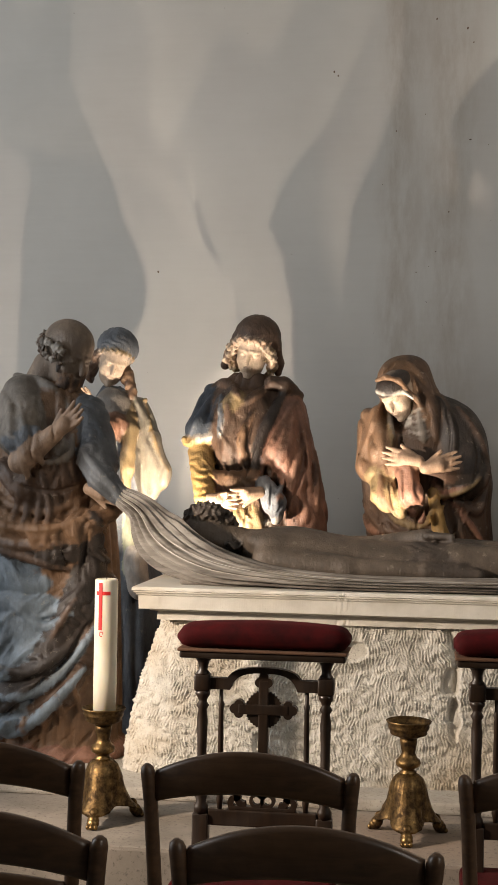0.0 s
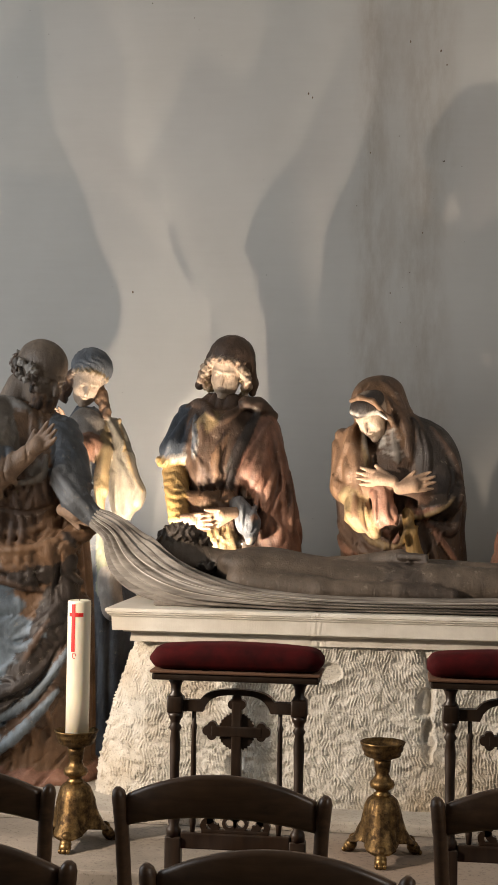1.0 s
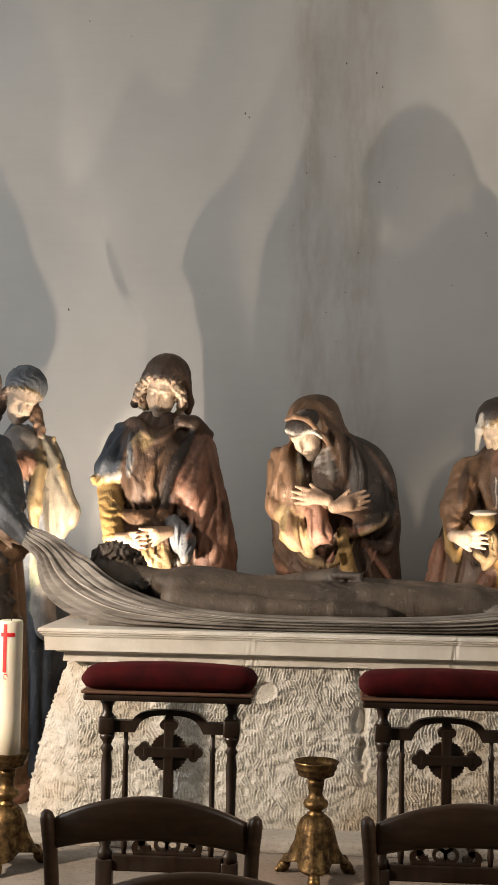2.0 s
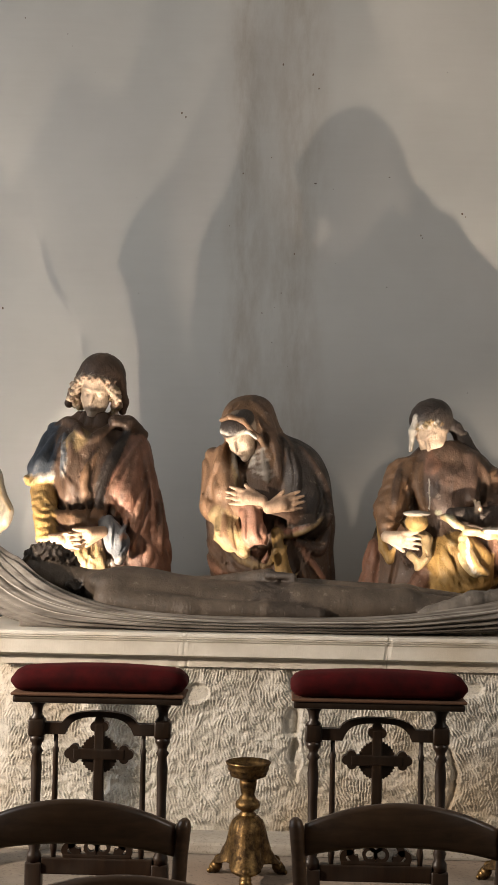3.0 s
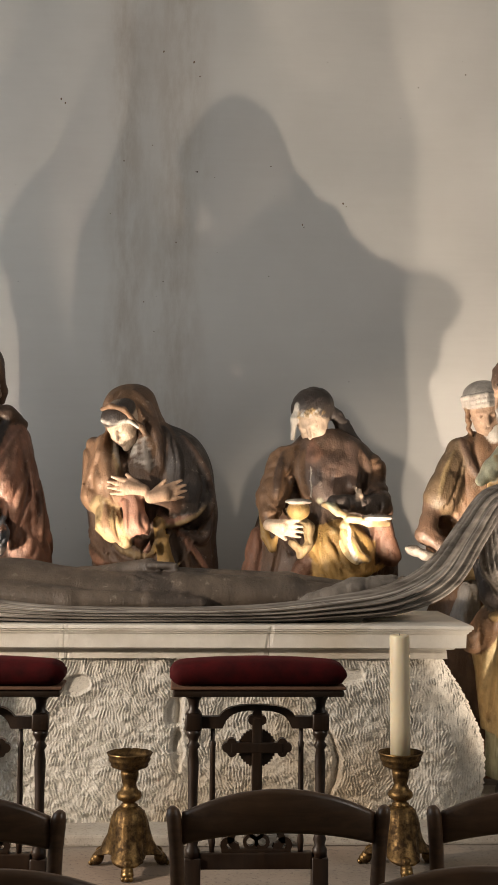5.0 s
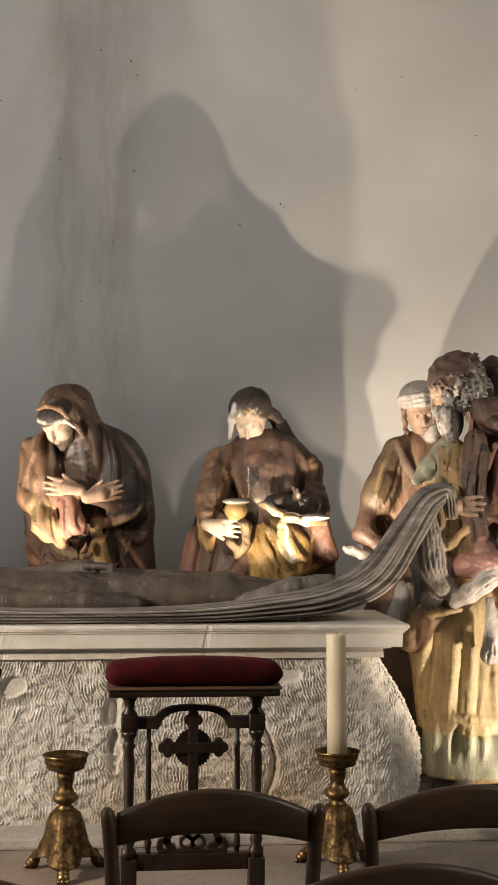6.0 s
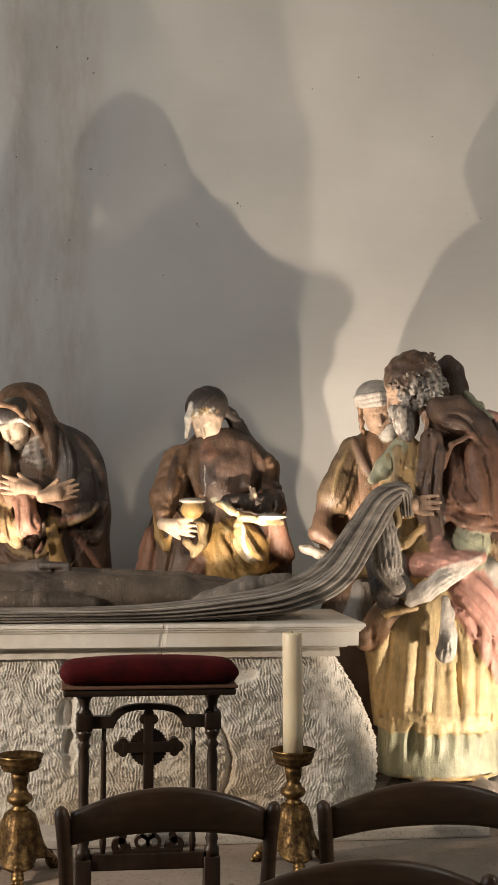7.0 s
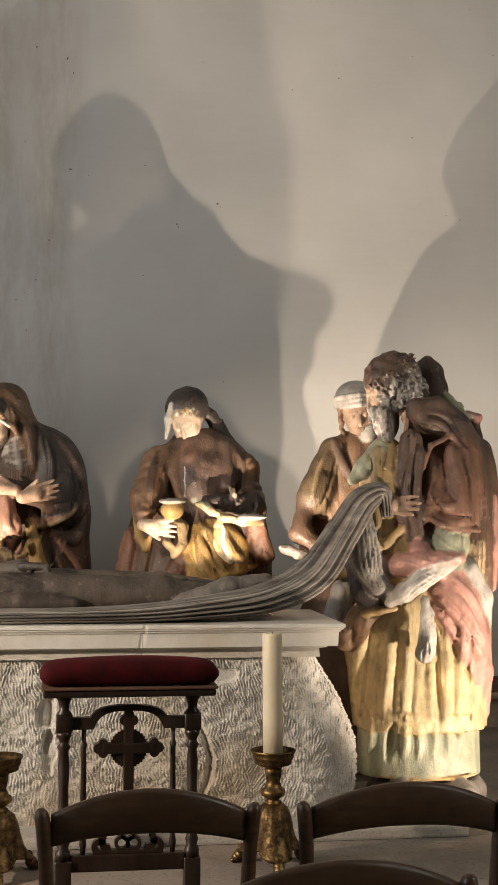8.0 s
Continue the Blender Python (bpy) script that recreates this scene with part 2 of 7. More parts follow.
def structure():
    bm = box(bmesh.new(), -5.3, 5.3, -6.3, 3.87, -0.25, 0.0)
    tagged(part("floor", bm, FLOOR_STONE), "dark worn stone floor of the nave", "floor", kind="structure")
    # the raised floor of the chapel, with a worn nosing
    bm = box(bmesh.new(), -5.3, 5.3, 3.87, WALL + 0.3, -0.25, STEP, 0.012)
    tagged(part("platform_floor", bm, STEP_STONE), "worn stone floor of the raised chapel step", "floor", kind="structure")
    bm = box(bmesh.new(), -5.3, 5.3, WALL, WALL + 0.3, STEP, 7.0)
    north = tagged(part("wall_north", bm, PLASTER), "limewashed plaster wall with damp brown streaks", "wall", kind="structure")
    # small holes where the plaster has chipped
    for x, z, r in ((-1.42, 2.43, 0.007), (-0.134, 2.425, 0.004), (0.643, 2.82, 0.006), (0.845, 2.93, 0.007), (0.86, 2.915, 0.004), (0.10, 3.62, 0.007), (0.13, 3.55, 0.005), (-0.55, 3.42, 0.006), (-0.53, 3.40, 0.005), (-0.05, 3.67, 0.006), (-0.10, 3.20, 0.004), (-0.24, 3.12, 0.005), (0.02, 2.72, 0.004)):
        hole = bmesh.new()
        g = bmesh.ops.create_icosphere(hole, subdivisions=2, radius=0.65 * r)["verts"]
        for v in g:
            v.co *= 1 + 0.5 * noise.noise(v.co * 180 + Vector((x, z, 0)) * 9)
        bmesh.ops.scale(hole, vec=(1.0, 0.25, 1.4), verts=g)
        bmesh.ops.translate(hole, vec=(x, WALL, z), verts=g)
        part("plaster_chip", hole, DIRT, north, "", True)
    bm = box(bmesh.new(), 5.1, 5.4, -6.3, WALL + 0.3, -0.25, 7.0)
    tagged(part("wall_east", bm, PLASTER), "plain limewashed side wall", "wall", kind="structure")
    bm = box(bmesh.new(), -5.3, 5.3, -6.6, -6.3, -0.25, 7.0)
    tagged(part("wall_south", bm, PLASTER), "plain limewashed rear wall", "wall", kind="structure")
    bm = bmesh.new()
    box(bm, -5.4, -5.1, -6.3, 2.8, -0.25, 7.0)
    box(bm, -5.4, -5.1, 4.4, WALL + 0.3, -0.25, 7.0)
    box(bm, -5.4, -5.1, 2.8, 4.4, -0.25, 1.9)
    box(bm, -5.4, -5.1, 2.8, 4.4, 5.3, 7.0)
    tagged(part("wall_west", bm, PLASTER), "limewashed side wall with a tall window opening", "wall", kind="structure")
    bm = box(bmesh.new(), -5.4, 5.4, -6.6, WALL + 0.3, 7.0, 7.2)
    tagged(part("ceiling", bm, PLASTER), "plain plastered ceiling", "ceiling", kind="structure")
    bm = bmesh.new()
    box(bm, -5.1, 5.1, WALL - 0.020, WALL, STEP, 0.475, 0.004)
    box(bm, -5.1, 5.1, WALL - 0.055, WALL, 0.475, 0.505, 0.008)
    tagged(part("baseboard", bm, PLINTH_STONE), "pale stone skirting with a rounded ledge", "baseboard", kind="structure")
    bm = box(bmesh.new(), -5.1, 5.1, WALL - 0.028, WALL, 0.508, 0.585, 0.004)
    tagged(part("trim", bm, SKIRTING), "brown painted strip above the skirting", "trim", kind="structure")
    bm = box(bmesh.new(), -1.75, 1.45, 4.42, 5.16, STEP, 0.37, 0.010)
    tagged(part("altar_step", bm, LEDGE_STONE), "low pale limestone step under the altar", "step", kind="structure")


# ---- altar ----
def spread(values, at, x):
    """A smooth curve through values at the places given."""
    i = np.clip(np.searchsorted(at, x) - 1, 0, len(at) - 2)
    at, values = np.asarray(at, float), np.asarray(values, float)
    t = np.clip((x - at[i]) / (at[i + 1] - at[i]), 0, 1)
    slope = np.gradient(values, at)
    h = at[i + 1] - at[i]
    return (2 * t**3 - 3 * t**2 + 1) * values[i] + (t**3 - 2 * t**2 + t) * h * slope[i] + (3 * t**2 - 2 * t**3) * values[i + 1] + (t**3 - t**2) * h * slope[i + 1]


def hewn(x, z):
    """Short chisel strokes in small patches of changing direction, over a lumpy face."""
    size = 0.034
    gx, gz = x / size + 0.25 * vnoise(x * 9, z * 9, 0, 1), z / size + 0.25 * vnoise(x * 9, z * 9, 4, 2)
    near, stroke = np.full(x.shape, 9.0), np.zeros(x.shape)
    for i in (-1, 0, 1):
        for j in (-1, 0, 1):
            ci, cj = np.floor(gx).astype(np.int64) + i, np.floor(gz).astype(np.int64) + j
            ux, uz = gx - ci - hashed(ci, cj, 0, 11), gz - cj - hashed(ci, cj, 1, 12)
            turn = 1.0 * (hashed(ci, cj, 2, 13) - 0.5) + 0.55 * (vnoise(x * 4, z * 4, 3, 15) - 0.5)
            d = ux * ux + uz * uz
            along = -ux * np.sin(turn) + uz * np.cos(turn)
            v = (ux * np.cos(turn) + uz * np.sin(turn)) * size / 0.0098 + hashed(ci, cj, 3, 14) + 0.10 * np.sin(along * 3)
            v = np.abs((v % 1.0) - 0.5) * 2
            stroke = np.where(d < near, v, stroke)
            near = np.minimum(d, near)
    keep = np.clip(1.6 * vnoise(x * 45, z * 60, 0, 7) + 0.05, 0.2, 1.3)
    lump = vnoise(x * 5, z * 5, 0, 8) + 0.5 * vnoise(x * 13, z * 13, 0, 9) + 0.22 * vnoise(x * 90, z * 90, 0, 10) + 0.14
    seam = np.exp(-(((x - 0.56 - 0.03 * np.sin(z * 14)) / 0.010) ** 2)) + np.exp(-(((x - 0.02 - 0.03 * np.sin(z * 9 + 1)) / 0.012) ** 2)) * (z > 0.6)
    # smooth hollows where the dressing has spalled away
    flat = 0 * x
    for px_, pz_, rx_, rz_ in ((0.045, 0.60, 0.022, 0.075), (0.03, 0.74, 0.03, 0.05), (-0.62, 0.50, 0.04, 0.03), (0.62, 0.86, 0.06, 0.03), (-0.30, 0.83, 0.05, 0.035)):
        q = ((x - px_) / rx_) ** 2 + ((z - pz_) / rz_) ** 2 + 1.2 * (vnoise(x * 30, z * 30, 2, 22) - 0.5)
        flat = np.maximum(flat, np.clip((1.1 - q) / 0.4, 0, 1))
    return (0.0084 * stroke * keep + 0.020 * (lump - 0.9)) * (1 - flat) - 0.010 * flat - 0.016 * seam


def altar():
    ob = thing("altar", "altar of rough hewn stone under a moulded pale limestone slab", "altar", (0, 4.8, STEP + 0.04))
    inv = Matrix.Translation((0, -4.8, -STEP - 0.04))
    # the block: a sheet wrapped round its sides, then a plain top
    nu, nz = 980, 170
    z = np.linspace(0.37, 0.925, nz)
    left = spread([-1.12, -1.105, -1.06, -0.98], [0.37, 0.5, 0.7, 0.925], z)
    right = spread([1.085, 1.11, 1.075, 0.955], [0.37, 0.5, 0.71, 0.925], z)
    s = np.linspace(0, 1, nu)[:, None]
    side = 0.16
    # s runs back along the left side, along the front, and along the right side; corners are rounded
    fx = np.clip((s - side) / (1 - 2 * side), 0, 1)
    turn_l, turn_r = np.clip((side - s) / side, 0, 1), np.clip((s - 1 + side) / side, 0, 1)
    x = left[None] + (right - left)[None] * fx
    y = 4.60 + 0.37 * (turn_l + turn_r) + 0.09 * ((turn_l + turn_r) > 0.001) + 0 * x
    corner = 0.09 * (np.exp(-((fx / 0.035) ** 1.3)) + np.exp(-(((1 - fx) / 0.035) ** 1.3))) * ((turn_l + turn_r) < 0.001)
    d = hewn(x + 3 * turn_l - 3 * turn_r, z[None] + 0 * x)
    front = ((turn_l + turn_r) < 0.001) * 1.0
    y = y + corner - d * front
    x = x + d * (1 - front) * np.where(turn_l > 0, -1, 1)
    verts = np.stack([x, y - 4.8, z[None] + 0 * x - STEP - 0.04], -1).reshape(-1, 3)
    i, j = np.meshgrid(np.arange(nu - 1), np.arange(nz - 1), indexing="ij")
    a = (i * nz + j).ravel()
    faces = np.stack([a, a + nz, a + nz + 1, a + 1], -1)
    grid_part("block", verts, faces, ROUGH_STONE, ob, "rough hewn stone block with chisel marks")
    bm = box(bmesh.new(), -0.96, 0.94, 4.66, 5.06, 0.372, 0.92)
    bmesh.ops.transform(bm, matrix=inv, verts=bm.verts)
    part("core", bm, ROUGH_STONE, ob)
    # slab: rows of outward offset and height, returned round both ends
    prof = ((0.075, 0.922), (0.078, 0.952), (0.056, 0.956), (0.052, 0.962), (0.022, 0.964), (0.020, 1.010), (0.014, 1.014), (0.013, 1.018), (0.006, 1.022), (0.006, 1.027), (0.0, 1.029), (0.001, 1.038), (0.004, 1.041))
    for x0, x1, e0, e1 in ((-1.066, -0.3396, 1, 0), (-0.3384, 0.3494, 0, 0), (0.3506, 1.040, 0, 1)):
        bm = bmesh.new()
        rings = []
        for o, zz in prof:
            a0, a1, f = x0 + o * e0, x1 - o * e1, 4.50 + o
            n = 90
            ring = []
            for k in range(n + 1):
                xx = a0 + (a1 - a0) * k / n
                nick = 0.0035 * noise.noise((xx * 23, zz * 40, 1.0)) if zz > 1.0 or zz < 0.96 else 0.0008 * noise.noise((xx * 23, 4.0, 1.0))
                # the stone has crumbled at its joints
                for joint, width in ((-0.339, 0.030), (0.350, 0.010)):
                    nick += 0.009 * math.exp(-(((xx - joint) / width) ** 2)) * max(0.0, noise.noise((xx * 60, zz * 55, 7.0)) + 0.15)
                ring.append(bm.verts.new((xx, f + nick, zz)))
            ring += [bm.verts.new((a1, 5.12 - o * e1, zz)), bm.verts.new((a0, 5.12 - o * e0, zz))]
            rings.append(ring)
        for a, b in zip(rings, rings[1:]):
            for k in range(len(a)):
                q = (k + 1) % len(a)
                bm.faces.new((a[k], a[q], b[q], b[k]))
        bm.faces.new(rings[0][::-1])
        bm.faces.new(rings[-1])
        bmesh.ops.transform(bm, matrix=inv, verts=bm.verts)
        part("slab_stone", bm, LIMESTONE, ob, "moulded pale limestone slab")
    return ob


# ---- furniture ----
def prayer_desk(x, y):
    ob = thing("prie_dieu", "dark carved oak prayer desk with a red velvet armrest", "prayer desk", (x, y, 0), "prayer desks before the altar")
    # padded armrest
    n, k = 40, 20
    bm = bmesh.new()
    rings = []
    for i in range(n + 1):
        u = i / n * 2 - 1
        end = (1 - abs(u) ** 18) ** 0.5 if abs(u) < 1 else 0.0
        end = max(end, 0.30)
        ring = []
        for j in range(k):
            a = 2 * math.pi * j / k
            c, s = math.cos(a), math.sin(a)
            cy, cz = 0.070 * math.copysign(abs(c) ** 0.7, c), 0.030 * math.copysign(abs(s) ** 0.75, s)
            ring.append(bm.verts.new((0.222 * u, cy * (0.6 + 0.4 * end), 1.023 + cz * end + (0.011 * (1 - u * u) if s > 0 else 0))))
        rings.append(ring)
    for a, b in zip(rings, rings[1:]):
        for j in range(k):
            bm.faces.new((a[j], a[(j + 1) % k], b[(j + 1) % k], b[j]))
    bm.faces.new(rings[0]), bm.faces.new(rings[-1])
    part("armrest_pad", bm, VELVET, ob, "worn red velvet pad", True)
    part("braid", box(bmesh.new(), -0.2185, 0.2185, -0.0705, 0.0705, 0.988, 0.9955, 0.003), BRAID, ob, "faded gold braid")
    part("armrest", box(bmesh.new(), -0.214, 0.214, -0.067, 0.067, 0.970, 0.9875, 0.006), OAK, ob)
    for s in (-1, 1):
        bm = bmesh.new()
        turned(bm, ((0.019, 0.56), (0.019, 0.58), (0.013, 0.59), (0.017, 0.605), (0.012, 0.62), (0.0125, 0.74), (0.0145, 0.80), (0.011, 0.83), (0.017, 0.84), (0.011, 0.85), (0.013, 0.858), (0.019, 0.868), (0.019, 0.880)), 14, (0.161 * s, 0, 0))
        box(bm, 0.161 * s - 0.021, 0.161 * s + 0.021, -0.019, 0.019, 0.878, 0.922, 0.005)
        turned(bm, ((0.018, 0.920), (0.018, 0.925), (0.012, 0.932), (0.013, 0.945), (0.016, 0.955), (0.020, 0.960), (0.020, 0.967)), 14, (0.161 * s, 0, 0))
        box(bm, 0.161 * s - 0.021, 0.161 * s + 0.021, -0.019, 0.019, 0.0, 0.562, 0.004)
        part("post", bm, OAK, ob, "turned oak post", True)
        bm = turned(bmesh.new(), ((0.006, 0.573), (0.009, 0.60), (0.0065, 0.62), (0.0075, 0.72), (0.0065, 0.835), (0.009, 0.845), (0.0055, 0.853), (0.0055, 0.897)), 10, (0.112 * s, 0, 0))
        part("spindle", bm, OAK, ob, "", True)
    # arched upper rail
    up, lo = [], []
    for i in range(33):
        u = i / 32 * 2 - 1
        t = np.clip((0.66 - abs(u)) / 0.22, 0, 1)
        rise = 0.026 * math.sqrt(max(0, 1 - (abs(u) / 0.66) ** 2.6)) if abs(u) < 0.66 else 0
        up.append((0.141 * u, 0.9135 + rise * 1.15))
        lo.append((0.141 * u, 0.884 + (0.045 * math.sqrt(max(0, 1 - (abs(u) / 0.60) ** 3)) if abs(u) < 0.60 else 0)))
    part("arched_rail", outline(bmesh.new(), up + lo[::-1], -0.012, 0.012), OAK, ob)
    part("lower_rail", box(bmesh.new(), -0.142, 0.142, -0.013, 0.013, 0.532, 0.574, 0.004), OAK, ob)
    # cross with clover ends over a notched disc
    bm = bmesh.new()
    disc = [((0.047 + 0.0018 * (-1) ** i) * math.cos(i * math.pi / 32), 0.835 + (0.048 + 0.0018 * (-1) ** i) * math.sin(i * math.pi / 32)) for i in range(64)]
    outline(bm, disc, -0.006, 0.006)
    part("cross_disc", bm, OAK, ob, "notched carved disc")
    bm = bmesh.new()
    box(bm, -0.013, 0.013, -0.013, 0.011, 0.648, 0.912, 0.003)
    box(bm, -0.066, 0.066, -0.0135, 0.0115, 0.822, 0.849, 0.003)
    for cx, cz, dx, dz in ((0, 0.908, 0, 1), (-0.066, 0.836, -1, 0), (0.066, 0.836, 1, 0)):
        for ox, oz in ((dx * 0.010, dz * 0.012), (dz * 0.011 - dx * 0.002, dx * 0.011 - dz * 0.003), (-dz * 0.011 - dx * 0.002, -dx * 0.011 - dz * 0.003)):
            c = [(cx + ox + 0.0125 * math.cos(i * math.pi / 8), cz + oz + 0.0125 * math.sin(i * math.pi / 8)) for i in range(16)]
            outline(bm, c, -0.0125 - 0.0003 * ox, 0.0105)
    part("cross", bm, OAK, ob, "dark oak cross with clover ends")
    # pierced carving at the foot
    bm = bmesh.new()

    def ring_of(cx, cz, r, w, n=18, a0=0.0, a1=2 * math.pi):
        prev = None
        for i in range(n + 1):
            a = a0 + (a1 - a0) * i / n
            q = [bm.verts.new((cx + rr * math.cos(a), yy, cz + rr * math.sin(a))) for rr, yy in ((r - w, -0.009), (r + w, -0.009), (r + w, 0.009), (r - w, 0.009))]
            if prev:
                for j in range(4):
                    bm.faces.new((prev[j], prev[(j + 1) % 4], q[(j + 1) % 4], q[j]))
            prev = q

    ring_of(0, 0.624, 0.0150, 0.0045)
    ring_of(-0.0145, 0.600, 0.0150, 0.0044)
    ring_of(0.0145, 0.600, 0.0150, 0.0046)
    box(bm, -0.007, 0.007, -0.008, 0.008, 0.640, 0.652, 0.002)
    for s in (-1, 1):
        ring_of(s * 0.047, 0.606, 0.018, 0.0085, 14, math.pi / 2 - s * 0.6, math.pi / 2 - s * 3.4)
        ring_of(s * 0.070, 0.592, 0.013, 0.0078, 14, math.pi / 2 + s * 0.9, math.pi / 2 - s * 2.9)
        ring_of(s * 0.040, 0.630, 0.011, 0.0075, 12, math.pi / 2 + s * 1.9, math.pi / 2 - s * 1.8)
    box(bm, -0.088, 0.088, -0.0095, 0.0095, 0.573, 0.584, 0.003)
    part("pierced_carving", bm, OAK, ob, "pierced trefoil carving")
    # kneeling shelf and its legs, on the nave side
    part("kneeling_pad", box(bmesh.new(), -0.20, 0.20, -0.40, 0.04, 0.405, 0.452, 0.018, 3), VELVET, ob, "red velvet kneeling pad", True)
    part("shelf_frame", box(bmesh.new(), -0.19, 0.19, -0.39, -0.0205, 0.352, 0.403, 0.005), OAK, ob)
    for s in (-1, 1):
        part("leg", turned(bmesh.new(), ((0.016, 0.0), (0.020, 0.06), (0.014, 0.12), (0.020, 0.28), (0.020, 0.353)), 12, (0.161 * s, -0.36, 0)), OAK, ob, "", True)
    return ob


def bent_bar(bm, half, bow, low, high, thick, n=28):
    """A rail that bows back in plan; low and high give its edges over u from -1 to 1."""
    rings = []
    for i in range(n + 1):
        u = i / n * 2 - 1
        x, y, t = half * u, -bow * (1 - u * u), thick
        z0, z1 = low(u), high(u)
        e = min(0.008, (z1 - z0) * 0.3)
        pr = ((-t, z0 + e), (-t, z1 - e), (-t * 0.55, z1), (t * 0.55, z1), (t, z1 - e), (t, z0 + e), (t * 0.5, z0), (-t * 0.5, z0))
        rings.append([bm.verts.new((x, y + a, z)) for a, z in pr])
    for a, b in zip(rings, rings[1:]):
        for j in range(8):
            bm.faces.new((a[j], a[(j + 1) % 8], b[(j + 1) % 8], b[j]))
    bm.faces.new(rings[0]), bm.faces.new(rings[-1])
    return bm


def church_chair():
    ob = thing("church_chair", "brown varnished wooden church chair with an arched back rail", "chair", (0, 0, 0), "chairs of the nave")
    part("back_rail", bent_bar(bmesh.new(), 0.186, 0.030, lambda u: 0.830 - 0.028 * abs(u) ** 2.2, lambda u: 0.912 - 0.050 * abs(u) ** 2.0, 0.011), CHAIR_WOOD, ob, "arched and bowed back rail", True)
    part("lower_back_rail", bent_bar(bmesh.new(), 0.176, 0.026, lambda u: 0.600 - 0.01 * u * u, lambda u: 0.652 - 0.02 * u * u, 0.009), CHAIR_WOOD, ob, "", True)
    for s in (-1, 1):
        bm = bmesh.new()
        rows = ((0.165, 0.06, 0.0), (0.172, 0.045, 0.20), (0.178, 0.03, 0.44), (0.188, 0.012, 0.64), (0.196, 0.0, 0.80), (0.2015, -0.004, 0.858), (0.203, -0.006, 0.870), (0.2035, -0.007, 0.876))
        prev = None
        for q, (px_, py_, pz) in enumerate(rows):
            r = (0.016, 0.0165, 0.018, 0.0175, 0.0175, 0.018, 0.014, 0.006)[q]
            ring = [bm.verts.new((s * px_ + r * math.cos(a * math.pi / 6) * 0.82, py_ + r * 1.1 * math.sin(a * math.pi / 6), pz)) for a in range(12)]
            if prev:
                for j in range(12):
                    bm.faces.new((prev[j], prev[(j + 1) % 12], ring[(j + 1) % 12], ring[j]))
            else:
                bm.faces.new(ring[::-1])
            prev = ring
        bm.faces.new(prev)
        part("back_post", bm, CHAIR_WOOD, ob, "", True)
        part("front_leg", turned(bmesh.new(), ((0.014, 0.0), (0.018, 0.2), (0.018, 0.432)), 12, (0.185 * s, 0.40, 0)), CHAIR_WOOD, ob, "", True)
        part("side_stretcher", box(bmesh.new(), 0.18 * s - 0.009, 0.18 * s + 0.009, 0.055, 0.388, 0.20, 0.222, 0.005), CHAIR_WOOD, ob)
    part("seat", box(bmesh.new(), -0.20, 0.20, 0.045, 0.425, 0.432, 0.468, 0.014, 3), RUSH, ob, "woven rush seat", True)
    part("front_stretcher", box(bmesh.new(), -0.168, 0.168, 0.390, 0.410, 0.25, 0.275, 0.005), CHAIR_WOOD, ob)
    return ob


